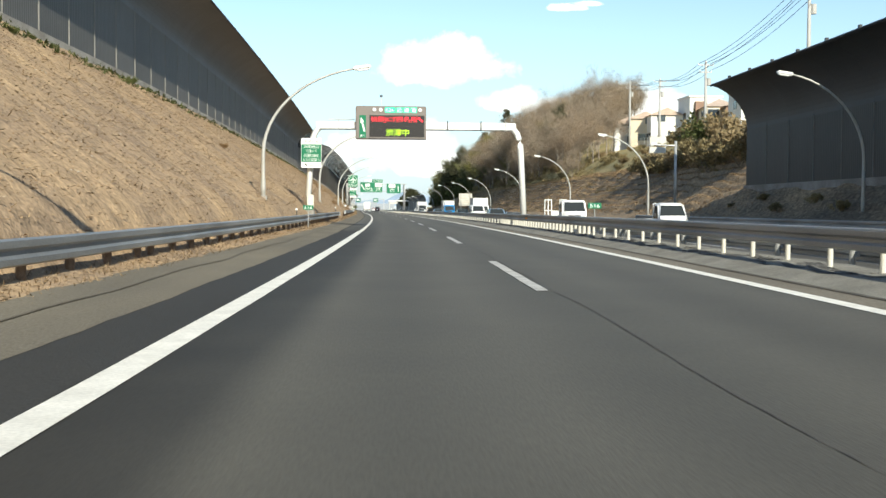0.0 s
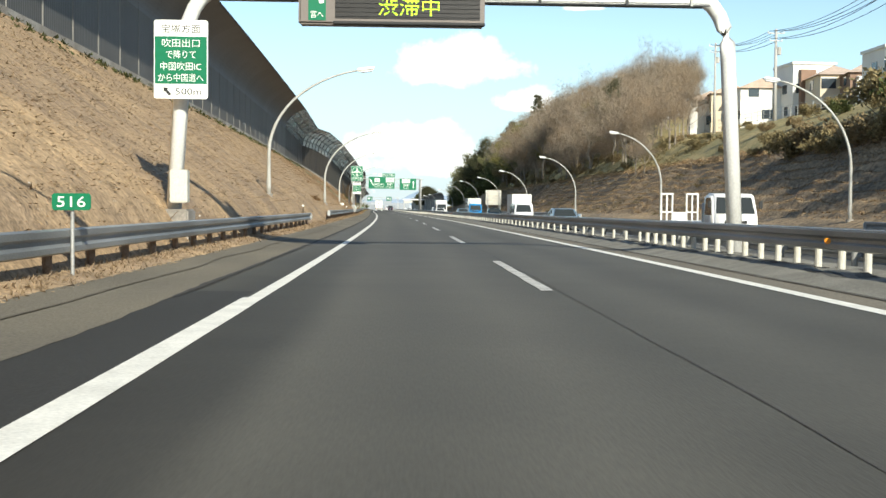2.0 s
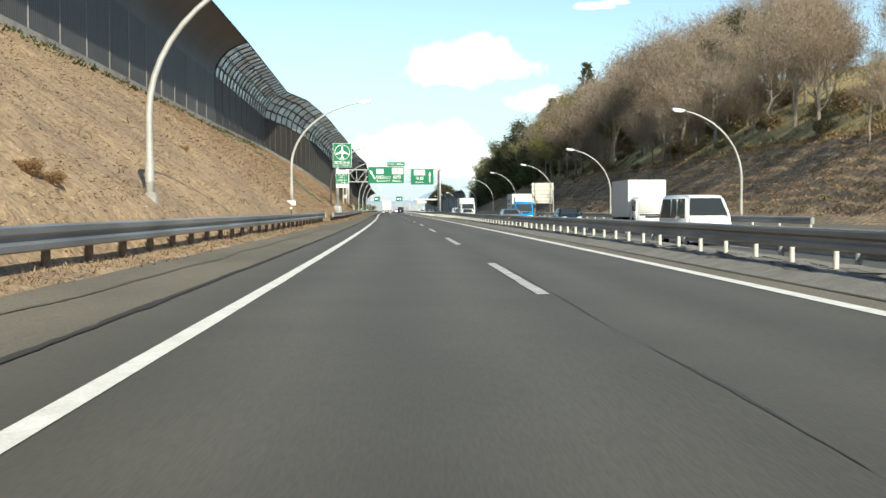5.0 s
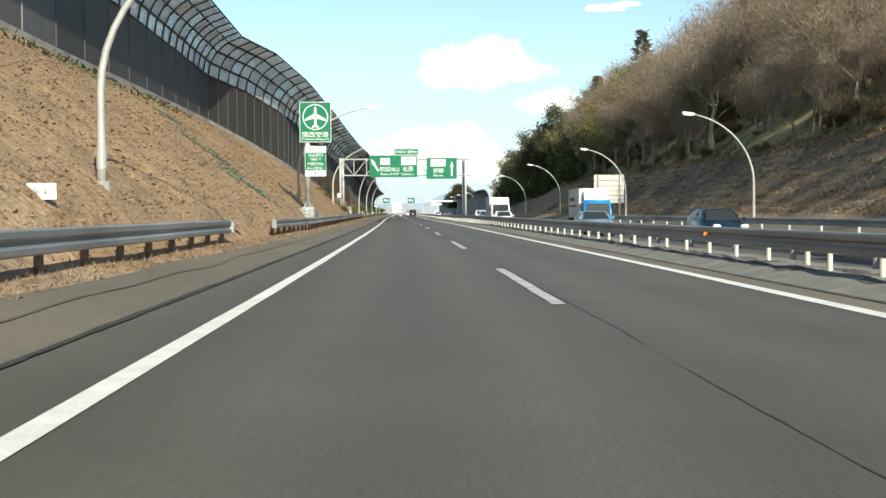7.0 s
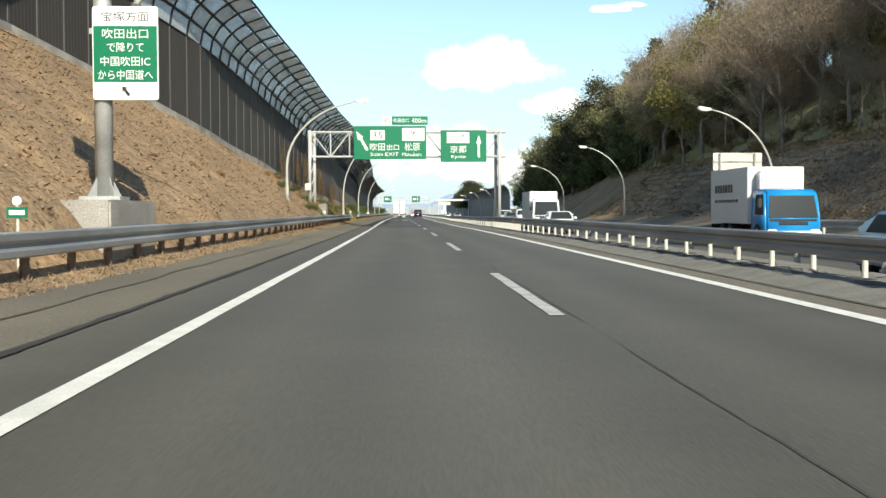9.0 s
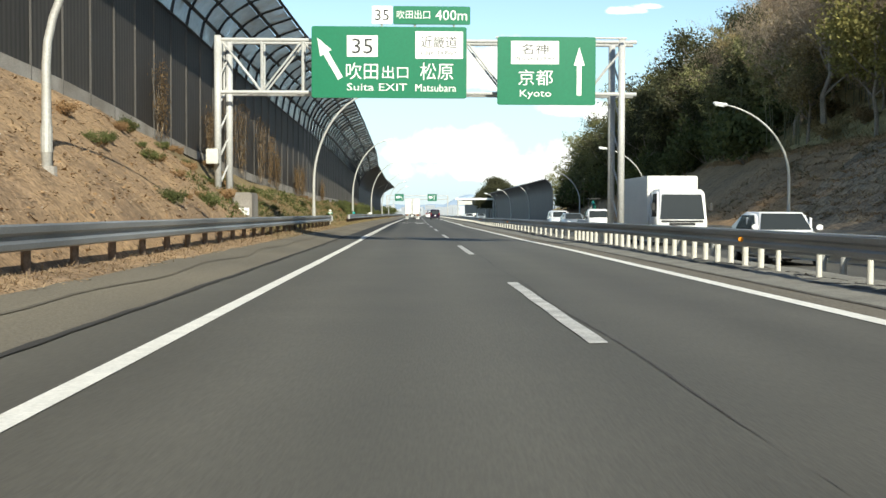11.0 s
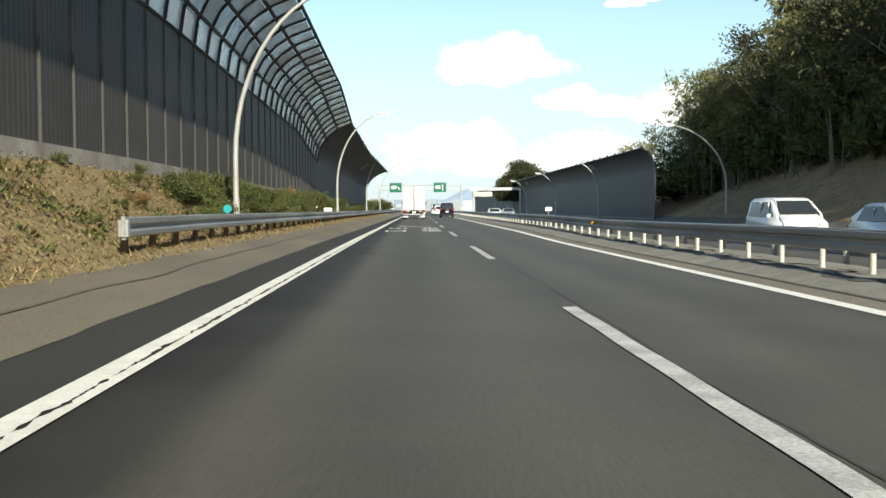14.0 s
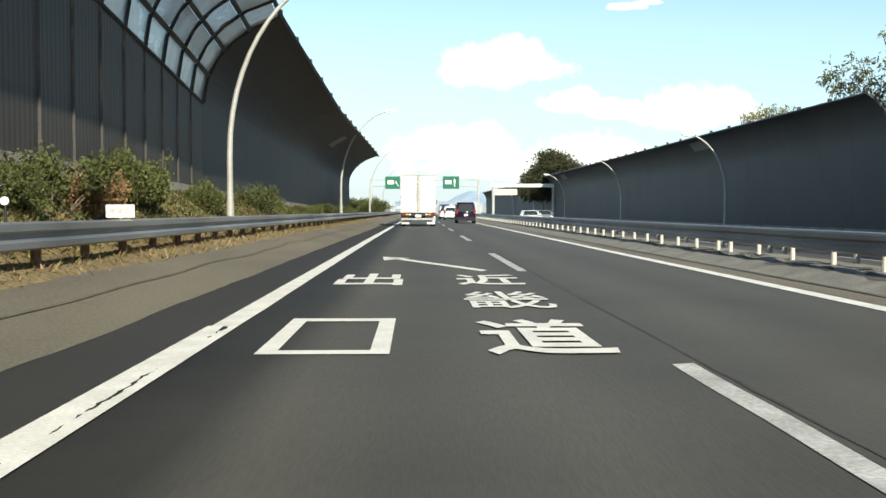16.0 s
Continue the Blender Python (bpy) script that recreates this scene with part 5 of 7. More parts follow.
part("arrow", (lambda b: (bmesh.ops.translate(b, verts=b.verts[:], vec=(0, -0.01, 0)), b)[1])(arrow_shape(bmesh.new(), -2.9, 4.6, 0.8, 35, 0.12)), SIGNWHITE, G3)
for x in (-6.2, 7.6):
    part("leg", rod((x, 0.3, 0), (x, 0.3, 5.2), 0.13), GANTRYGREY, G3)
part("chord", rod((-6.2, 0.3, 5.1), (7.6, 0.3, 5.1), 0.08), GANTRYGREY, G3)
part("chord", rod((-6.2, 0.3, 4.3), (7.6, 0.3, 4.3), 0.08), GANTRYGREY, G3)
FB = thing("footbridge", place(492.0, 0, 0), "pale overhead sign beam beyond the barrier", "gantry", kind="structure")
part("beam", cube((14.5, 0, 4.6), (9.5, 0.6, 0.5), 0.04), GANTRYWHITE, FB)
part("beam", cube((12.0, 0.2, 3.7), (3.6, 0.3, 0.9), 0.04), SIGNBACK, FB)
for x in (10.4, 18.9):
    part("leg", rod((x, 0, 0), (x, 0, 4.5), 0.2), GANTRYGREY, FB)

# things on the far side
CP = thing("camera_pole", place(82.0, 20.75, 0.3), "grey pole with an arm and pale equipment boards", "pole")
part("pole", rod((0, 0, 0), (0, 0, 5.9), 0.1, seg=10), GALV, CP, smooth=True)
part("arm", rod((0.1, 0, 5.55), (-1.95, 0, 5.62), 0.055), GALV, CP)
part("board", plate(-1.95, -0.75, 5.75, 6.2, -0.06, 0.06), SIGNBACK, CP)
part("board", plate(-1.95, -0.75, 5.0, 5.45, -0.06, 0.06), SIGNBACK, CP)
for x in (-1.95, -1.35, -0.75):
    part("strut", rod((x, 0.02, 4.95), (x, 0.02, 6.3), 0.03), GALV, CP)
SB = thing("sign_back", place(249.0, 0, 0), "back of a tall cream road sign on two posts", "road sign")
for z0, z1 in ((3.55, 4.6), (2.62, 3.5), (1.85, 2.58)):
    part("panel", plate(18.9, 21.85, z0, z1, 0, 0.06), SIGNBACK, SB)
for x in (19.3, 21.4):
    part("post", rod((x, -0.08, 0.2), (x, -0.08, 4.55), 0.07), GALV, SB)
for z in (2.2, 3.1, 4.1):
    part("batten", cube((20.37, -0.05, z), (2.9, 0.05, 0.07)), GALV, SB)
for s, off, z, w, h in ((347.4, 7.0, 0.95, 0.34, 0.2), (352.0, -4.66, 0.98, 0.44, 0.2), (158.5, -5.6, 1.3, 0.6, 0.25), (262, -5.4, 1.0, 0.45, 0.24)):
    b = thing("marker_board", place(s, off, 0), "small white marker board with grey bars on a short post", "road sign", "marker boards")
    part("panel", plate(-w / 2, w / 2, z, z + h, 0, 0.02), SIGNWHITE, b)
    for i in range(3):
        part("bar", plate(-w * 0.36 + i * w * 0.27, -w * 0.2 + i * w * 0.27, z + h * 0.3, z + h * 0.7, -0.004, 0.006), GANTRYGREY, b)
    part("post", rod((0, 0.03, 0.0), (0, 0.03, z + h), 0.025), GALV, b)
R = thing("reflector_disc", place(319.2, -4.72, 0.18), "round cyan reflector disc on a thin stake", "reflector")
part("disc", rod((0, 0, 0.93), (0, 0.02, 0.93), 0.11, seg=20), SIGNCYAN, R)
part("stake", rod((0, 0.03, 0), (0, 0.03, 0.95), 0.02), GALV, R)
for s, off in ((292.4, -4.72), (197.0, -4.75)):
    R = thing("distance_marker", place(s, off, 0.1), "small green roadside distance marker on a white stake", "road sign")
    part("panel", plate(-0.13, 0.13, 0.92, 1.06, 0, 0.02), SIGNGREEN, R)
    part("bar", plate(-0.1, 0.1, 0.96, 1.02, -0.004, 0.006), SIGNWHITE, R)
    part("stake", rod((0, 0.03, 0), (0, 0.03, 1.2), 0.02), WHITEPOST, R)
    part("cap", rod((0, 0.0, 1.14), (0, 0.03, 1.14), 0.06, seg=12), SIGNWHITE, R)
for s, off, z in ((53.0, -4.85, -0.08), (94.0, -4.8, 0.05), (150.0, -4.75, 0.05), (347.8, -4.9, 0.1)):
    R = thing("reflector_disc", place(s, off, z), "small round white reflector on a thin stake", "reflector", "white reflectors")
    part("disc", rod((0, 0, 1.1), (0, 0.02, 1.1), 0.052, seg=16), SIGNWHITE, R)
    part("stake", rod((0, 0.03, 0), (0, 0.03, 1.12), 0.018), BLACKTRIM, R)


# ---- vehicles ----
def shell(profile, width, belt, top, tuck):
    """A body from its side outline (y forward, z up); above the belt it narrows by tuck."""
    bm = bmesh.new()
    half = lambda z: width / 2 * (1 - tuck * max(0.0, (z - belt) / (top - belt)))
    full = []
    for (y0, z0), (y1, z1) in zip(profile, profile[1:] + profile[:1]):
        full.append((y0, z0))
        if (z0 - belt) * (z1 - belt) < 0:
            full.append((y0 + (y1 - y0) * (belt - z0) / (z1 - z0), belt))
    a = [bm.verts.new((-half(z), y, z)) for y, z in full]
    b = [bm.verts.new((half(z), y, z)) for y, z in full]
    n = len(full)
    edges = []
    for i in range(n):
        bm.faces.new((a[i], a[(i + 1) % n], b[(i + 1) % n], b[i]))
    upper, lower = [i for i in range(n) if full[i][1] >= belt], [i for i in range(n) if full[i][1] <= belt]
    for side in (a[::-1], b):
        for keep in (upper, lower):
            bm.faces.new([v for v in side if (a.index(v) if v in a else b.index(v)) in keep])
    for i in range(n):
        for ring in (a, b):
            edges.append(bm.edges.get((ring[i], ring[(i + 1) % n])))
    bmesh.ops.bevel(bm, geom=edges, offset=0.085, segments=4, affect="EDGES")
    return bm, half


def wheel(parent, x, y, r, w):
    t = part("wheel", rod((x - w / 2, y, r), (x + w / 2, y, r), r, seg=20), TYRE, parent)
    d = 1 if x > 0 else -1
    part("rim", rod((x + d * (w / 2 - 0.01), y, r), (x + d * (w / 2 + 0.015), y, r), r * 0.62, seg=16), RIM, t)
    return t


def side_window(parent, half, pts, mat=AUTOGLASS):
    for d in (-1, 1):
        bm = bmesh.new()
        poly(bm, [(d * (half(z) + 0.008), y, z) for y, z in pts])
        part("side_window", bm, mat, parent)


def across(half, y0, z0, y1, z1, inset, push):
    bm = bmesh.new()
    poly(bm, [(-half(z0) + inset, y0 + push, z0), (half(z0) - inset, y0 + push, z0), (half(z1) - inset * 1.4, y1 + push, z1), (-half(z1) + inset * 1.4, y1 + push, z1)])
    return bm


def passenger_car(name, m, mat, label, category, L, W, H, style, group=""):
    c = thing(name, m, label, category, group)
    r, f = -L / 2, L / 2
    if style == "van":
        prof = [(r + 0.05, 0.26), (r, 0.5), (r + 0.02, 0.95), (r + 0.22, H - 0.12), (r + 0.42, H - 0.02), (0.0, H), (f - 1.55, H - 0.06), (f - 0.75, 1.08), (f - 0.12, 0.86), (f, 0.55), (f - 0.06, 0.24)]
        rear, front = ((r + 0.035, 1.02), (r + 0.2, H - 0.2)), ((f - 0.8, 1.12), (f - 1.5, H - 0.12))
        win = [(r + 0.35, 1.02), (f - 1.0, 1.02), (f - 1.6, H - 0.16), (r + 0.5, H - 0.16)]
    elif style == "box":
        prof = [(r + 0.03, 0.26), (r, 0.5), (r, 1.0), (r + 0.08, H - 0.1), (r + 0.2, H), (0.3, H), (f - 0.75, H - 0.05), (f - 0.28, 1.12), (f - 0.04, 0.9), (f, 0.5), (f - 0.05, 0.24)]
        rear, front = ((r + 0.0, 1.08), (r + 0.075, H - 0.18)), ((f - 0.3, 1.18), (f - 0.7, H - 0.14))
        win = [(r + 0.25, 1.05), (f - 0.5, 1.05), (f - 0.85, H - 0.16), (r + 0.3, H - 0.16)]
    else:
        prof = [(r + 0.06, 0.24), (r, 0.5), (r + 0.04, 0.88), (r + 0.3, 0.98), (r + 0.95, H - 0.05), (r + 1.5, H), (0.25, H - 0.01), (f - 1.35, 0.95), (f - 0.25, 0.78), (f, 0.5), (f - 0.06, 0.22)]
        rear, front = ((r + 0.36, 1.0), (r + 0.9, H - 0.1)), ((f - 1.4, 0.99), (0.32, H - 0.05))
        win = [(r + 0.75, 0.97), (f - 1.55, 0.97), (0.2, H - 0.1), (r + 1.1, H - 0.1)]
    bm, half = shell(prof, W, 0.95, H, 0.16)
    body = part("body", bm, mat, c, smooth=True)
    part("rear_window", across(half, *rear[0], *rear[1], 0.12, -0.02), AUTOGLASS, c)
    part("windscreen", across(half, *front[0], *front[1], 0.1, 0.03), AUTOGLASS, c)
    side_window(c, half, win)
    for y in (r + L * 0.42, r + L * 0.62):
        for d in (-1, 1):
            part("pillar", cube((d * (half(1.15) - 0.01), y, (0.98 + H - 0.16) / 2), (0.05, 0.07, H - 1.16)), mat, c)
    part("rear_bumper", cube((0, r + 0.03, 0.42), (W - 0.08, 0.16, 0.24), 0.04), mat, c)
    part("lower_trim", cube((0, r + 0.02, 0.27), (W - 0.25, 0.14, 0.1), 0.02), BLACKTRIM, c)
    part("front_bumper", cube((0, f - 0.04, 0.4), (W - 0.1, 0.16, 0.26), 0.05), mat, c)
    part("grille", cube((0, f - 0.01, 0.62), (W * 0.5, 0.06, 0.12), 0.02), BLACKTRIM, c)
    part("number_plate", cube((0, r - 0.035, 0.72 if style != "sedan" else 0.62), (0.33, 0.02, 0.165)), PLATE, c)
    part("number_plate", cube((0, f + 0.05, 0.42), (0.33, 0.02, 0.165)), PLATE, c)
    zt = 1.0 if style != "sedan" else 0.78
    for d in (-1, 1):
        part("tail_light", cube((d * (W / 2 - 0.1), r + 0.03, zt), (0.16, 0.12, 0.42 if style != "sedan" else 0.16), 0.03), TAILRED, c)
        part("headlight", cube((d * (W / 2 - 0.24), f - 0.09, 0.74), (0.34, 0.16, 0.16), 0.04), HEADLENS, c)
        part("mirror", cube((d * (W / 2 + 0.08), f - 1.25, 1.06), (0.18, 0.1, 0.15), 0.03), mat, c)
        for y in (r + 0.75, f - 0.8):
            wheel(c, d * (W / 2 - 0.1), y, 0.3, 0.2)
    part("chassis", cube((0, 0, 0.26), (W - 0.3, L - 0.6, 0.16)), BLACKTRIM, c)
    return c


def box_truck(m, label, cab_mat, box_mat, L, W, H, group="", cab_h=2.3, fridge=False, bars=False):
    c = thing("box_truck", m, label, "truck", group)
    r, f = -L / 2, L / 2
    cl = 1.75
    part("cargo_box", cube((0, r + (L - cl - 0.2) / 2, (H + 0.95) / 2), (W, L - cl - 0.2, H - 0.95), 0.03), box_mat, c)
    for x in (-0.045, 0.045):
        part("door_seam", cube((x, r - 0.012, (H + 0.95) / 2), (0.03, 0.03, H - 1.05)), BLACKTRIM, c)
    for x in (-0.13, 0.13):
        part("lock_rod", rod((x, r - 0.035, 1.05), (x, r - 0.035, H - 0.1), 0.018), GALV, c)
    for x in (-W / 2 + 0.05, W / 2 - 0.05):
        part("corner_post", cube((x, r - 0.01, (H + 0.95) / 2), (0.1, 0.05, H - 0.95), 0.01), BOXGREY, c)
        for z in (1.2, 2.0, H - 0.4):
            part("hinge", cube((x, r - 0.045, z), (0.12, 0.03, 0.07)), GALV, c)
    part("top_rail", cube((0, r - 0.01, H - 0.04), (W, 0.06, 0.09), 0.01), BOXGREY, c)
    part("underrun_bar", cube((0, r + 0.05, 0.5), (W - 0.1, 0.1, 0.12), 0.02), GALV, c)
    part("light_bar", cube((0, r + 0.02, 0.82), (W - 0.06, 0.08, 0.18), 0.01), BLACKTRIM, c)
    for d in (-1, 1):
        part("tail_light", cube((d * (W / 2 - 0.22), r - 0.03, 0.82), (0.2, 0.06, 0.12), 0.015), TAILRED, c)
        part("turn_light", cube((d * (W / 2 - 0.45), r - 0.03, 0.82), (0.18, 0.06, 0.12), 0.015), AMBER, c)
        part("reverse_light", cube((d * (W / 2 - 0.66), r - 0.03, 0.82), (0.14, 0.06, 0.12), 0.015), HEADLENS, c)
        part("mud_flap", cube((d * (W / 2 - 0.35), r + 0.75, 0.42), (0.55, 0.02, 0.55)), PLATE, c)
        for y in (r + 1.5, f - 0.95):
            wheel(c, d * (W / 2 - 0.2), y, 0.42 if H < 3 else 0.48, 0.3)
        if H > 3:
            wheel(c, d * (W / 2 - 0.2), r + 2.6, 0.48, 0.3)
    part("number_plate", cube((0, r - 0.05, 0.72), (0.4, 0.02, 0.2)), PLATE, c)
    part("chassis", cube((0, 0, 0.72), (0.9, L - 0.5, 0.3)), BLACKTRIM, c)
    prof = [(f - cl, 0.5), (f - cl, cab_h), (f - 0.5, cab_h), (f - 0.22, cab_h - 0.13), (f, 1.08), (f, 0.45)]
    bm, half = shell(prof, W - 0.12, 1.3, cab_h, 0.06)
    cab = part("cab", bm, cab_mat, c, smooth=True)
    glass_y = lambda z: f - 0.22 * (z - 1.08) / (cab_h - 1.21)
    part("windscreen", across(half, glass_y(1.2), 1.2, glass_y(cab_h - 0.24), cab_h - 0.24, 0.12, 0.03), AUTOGLASS, c)
    side_window(c, half, [(f - 1.25, 1.3), (f - 0.2, 1.3), (f - 0.4, cab_h - 0.2), (f - 1.25, cab_h - 0.2)])
    part("front_bumper", cube((0, f + 0.02, 0.55), (W - 0.1, 0.14, 0.3), 0.04), cab_mat if not fridge else CARWHITE, c)
    part("grille", cube((0, f + 0.01, 0.98), (W * 0.5, 0.04, 0.12), 0.02), BLACKTRIM, c)
    part("wiper_panel", cube((0, f + 0.005, 1.1), (W * 0.8, 0.03, 0.09), 0.01), BLACKTRIM, c)
    for d in (-1, 1):
        part("headlight", cube((d * (W / 2 - 0.3), f + 0.05, 0.68), (0.36, 0.08, 0.17), 0.03), HEADLENS, c)
        part("mirror", cube((d * (W / 2 + 0.12), f - 0.1, 1.75), (0.16, 0.08, 0.36), 0.03), BLACKTRIM, c)
    if fridge:
        part("cooling_unit", cube((0, f - cl + 0.12, H - 0.55), (W * 0.72, 0.5, 0.75), 0.05), CARWHITE, c)
        for i in range(4):
            part("louvre", cube((0, f - cl + 0.38, H - 0.82 + i * 0.16), (W * 0.62, 0.03, 0.05)), BOXGREY, c)
    if bars:
        for sx in (-1, 1):
            for row, (z, h, n) in enumerate(((2.35, 0.32, 7), (1.85, 0.12, 9))):
                for i in range(n):
                    part("lettering_bar", cube((sx * (W / 2 + 0.006), r + 0.8 + i * 0.36, z), (0.012, 0.26, h)), CARNAVY, c)
    return c


def small_truck(m, label, mat, crane=False):
    c = thing("small_truck", m, label, "truck")
    W, r, f = 1.48 if not crane else 1.7, -1.68, 1.68
    if crane:
        r, f = -3.2, 2.3
    prof = [(f - 1.35, 0.35), (f - 1.35, 1.76), (f - 0.75, 1.8), (f - 0.5, 1.72), (f - 0.05, 1.02), (f, 0.6), (f - 0.03, 0.32)]
    bm, half = shell(prof, W, 1.0, 1.8, 0.14)
    part("cab", bm, mat, c, smooth=True)
    part("windscreen", across(half, f - 0.1, 1.07, f - 0.46, 1.66, 0.08, 0.015), AUTOGLASS, c)
    side_window(c, half, [(f - 1.15, 1.02), (f - 0.28, 1.02), (f - 0.62, 1.65), (f - 1.15, 1.65)])
    part("bed_floor", cube((0, (r + f - 1.45) / 2, 0.66), (W, f - 1.45 - r, 0.08)), BOXGREY, c)
    for d in (-1, 1):
        part("bed_side", cube((d * (W / 2 - 0.02), (r + f - 1.45) / 2, 0.84), (0.04, f - 1.45 - r, 0.3), 0.01), mat, c)
        part("headlight", cube((d * (W / 2 - 0.2), f - 0.03, 0.72), (0.24, 0.1, 0.2), 0.04), HEADLENS, c)
        part("mirror", cube((d * (W / 2 + 0.1), f - 0.4, 1.2), (0.14, 0.06, 0.2), 0.02), BLACKTRIM, c)
        for y in (r + 0.7, f - 0.55):
            wheel(c, d * (W / 2 - 0.1), y, 0.28, 0.18)
    part("tailgate", cube((0, r + 0.02, 0.84), (W, 0.04, 0.3), 0.01), mat, c)
    part("front_bumper", cube((0, f + 0.02, 0.45), (W - 0.05, 0.12, 0.2), 0.04), mat, c)
    part("number_plate", cube((0, f + 0.09, 0.46), (0.33, 0.02, 0.165)), PLATE, c)
    part("chassis", cube((0, 0, 0.45), (0.7, f - r - 0.3, 0.22)), BLACKTRIM, c)
    if crane:
        part("excavator_body", cube((0.1, f - 2.3, 1.2), (1.1, 1.2, 0.9), 0.08), CRANEGREEN, c, "green mini excavator body")
        part("excavator_track", cube((0.1, f - 2.4, 0.8), (1.2, 1.6, 0.24), 0.08), BLACKTRIM, c)
        for x in (-0.35, 0.5):
            part("canopy_post", rod((x, f - 2.0, 1.6), (x, f - 2.1, 2.55), 0.03, seg=6), BLACKTRIM, c)
        part("canopy", cube((0.08, f - 2.2, 2.58), (1.0, 0.9, 0.07), 0.02), BLACKTRIM, c)
        part("boom", tube(bmesh.new(), [(-0.1, f - 2.8, 1.5), (-0.1, f - 3.1, 2.15), (-0.1, f - 3.6, 2.35), (-0.1, f - 4.5, 2.1)], [0.12, 0.12, 0.11, 0.09], 6), CRANEGREEN, c)
        part("dipper_arm", tube(bmesh.new(), [(-0.1, f - 4.5, 2.15), (-0.1, f - 4.85, 1.1)], [0.08, 0.07], 6), GALV, c)
    else:
        part("rear_frame", tube(bmesh.new(), [(-W / 2 + 0.05, f - 1.42, 0.7), (-W / 2 + 0.05, f - 1.42, 1.75), (W / 2 - 0.05, f - 1.42, 1.75), (W / 2 - 0.05, f - 1.42, 0.7)], 0.03, 6), mat, c)
    return c


def ramp_truck(m, label):
    """Flatbed carrier with two upright loading ramps at its tail."""
    c = thing("flatbed_truck", m, label, "truck", "oncoming trucks")
    W, r, f = 1.95, -4.8, 4.8
    prof = [(f - 1.7, 0.55), (f - 1.7, 2.1), (f - 1.2, 2.2), (f - 0.45, 2.16), (f - 0.05, 1.25), (f, 0.8), (f - 0.03, 0.42)]
    bm, half = shell(prof, W, 1.2, 2.2, 0.06)
    part("cab", bm, CARWHITE, c, smooth=True)
    part("windscreen", across(half, f - 0.08, 1.32, f - 0.385, 2.02, 0.12, 0.03), AUTOGLASS, c)
    side_window(c, half, [(f - 1.4, 1.25), (f - 0.3, 1.25), (f - 0.6, 2.0), (f - 1.4, 2.0)])
    part("front_bumper", cube((0, f + 0.02, 0.52), (W - 0.05, 0.14, 0.28), 0.04), CARWHITE, c)
    part("grille", cube((0, f + 0.01, 0.95), (W * 0.5, 0.04, 0.12), 0.02), BLACKTRIM, c)
    part("number_plate", cube((0, f + 0.1, 0.52), (0.33, 0.02, 0.165)), PLATE, c)
    part("bed_floor", cube((0, (r + f - 1.9) / 2, 0.88), (W + 0.1, f - 1.9 - r, 0.1), 0.02), BOXGREY, c, "grey steel load bed")
    part("headboard", cube((0, f - 1.85, 1.35), (W, 0.08, 0.85), 0.02), BOXGREY, c)
    part("tail_board", cube((0, r + 0.1, 1.12), (0.75, 0.06, 0.45), 0.01), BOXWHITE, c, "white tail board")
    for d in (-1, 1):
        part("headlight", cube((d * (W / 2 - 0.3), f + 0.03, 0.75), (0.34, 0.1, 0.18), 0.03), HEADLENS, c)
        part("mirror", cube((d * (W / 2 + 0.14), f - 0.15, 1.7), (0.16, 0.08, 0.34), 0.03), BLACKTRIM, c)
        ramp = part("ramp", cube((d * 0.66, r + 0.05, 2.28), (0.66, 0.07, 0.09), 0.01), BOXWHITE, c, "white upright loading ramp")
        for x in (0.37, 0.66, 0.95):
            part("ramp_rail", cube((d * x, r + 0.05, 1.57), (0.08, 0.06, 1.4), 0.01), BOXWHITE, ramp)
        part("ramp_rung", cube((d * 0.66, r + 0.05, 1.35), (0.6, 0.05, 0.07), 0.01), BOXWHITE, ramp)
        for y in (r + 1.7, f - 1.0):
            wheel(c, d * (W / 2 - 0.18), y, 0.4, 0.28)
    part("chassis", cube((0, 0, 0.62), (0.9, f - r - 0.5, 0.3)), BLACKTRIM, c)
    return c


# traffic ahead, on the same carriageway
box_truck(place(416.5, -0.08), "large white box lorry seen from its double rear doors", BOXWHITE, BOXWHITE, 9.5, 2.48, 3.6, cab_h=2.9)
passenger_car("minivan", place(433.0, 4.0), CARPURPLE, "dark purple minivan in the overtaking lane", "car", 4.6, 1.72, 1.85, "van", "traffic ahead")
passenger_car("small_car", place(470.0, 3.7), CARWHITE, "white boxy small car in the overtaking lane", "car", 3.6, 1.5, 1.66, "box", "traffic ahead")
passenger_car("minivan", place(484.0, 3.5), CARWHITE, "white high-roofed van in the overtaking lane", "car", 4.7, 1.72, 1.98, "box", "traffic ahead")
passenger_car("saloon_car", place(462.0, 0.6), CARSILVER, "silver saloon car in the near lane", "car", 4.5, 1.72, 1.45, "sedan", "traffic ahead")
# oncoming carriageway
opp = lambda s, off: place(s, off, OPP_Z, 180)
small_truck(opp(56.5, 13.6), "small white flatbed truck in the oncoming lanes", CARWHITE)
passenger_car("saloon_car", opp(114.0, 10.9), CARSTEEL, "pale steel-blue hatchback in the oncoming lanes", "car", 4.2, 1.7, 1.5, "sedan", "oncoming cars")
passenger_car("minivan", opp(145.4, 11.9), CARWHITE, "white delivery van in the oncoming lanes", "car", 4.7, 1.72, 1.98, "box", "oncoming cars")
box_truck(opp(166.0, 14.4), "white box truck in the far oncoming lane", CARWHITE, BOXWHITE, 6.6, 2.2, 3.1, "oncoming trucks", cab_h=2.1)
ramp_truck(opp(92.5, 14.3), "flatbed carrier truck with white upright loading ramps")
passenger_car("saloon_car", opp(205.5, 11.0), CARSTEEL, "pale steel-blue saloon car in the oncoming lanes", "car", 4.4, 1.7, 1.45, "sedan", "oncoming cars")
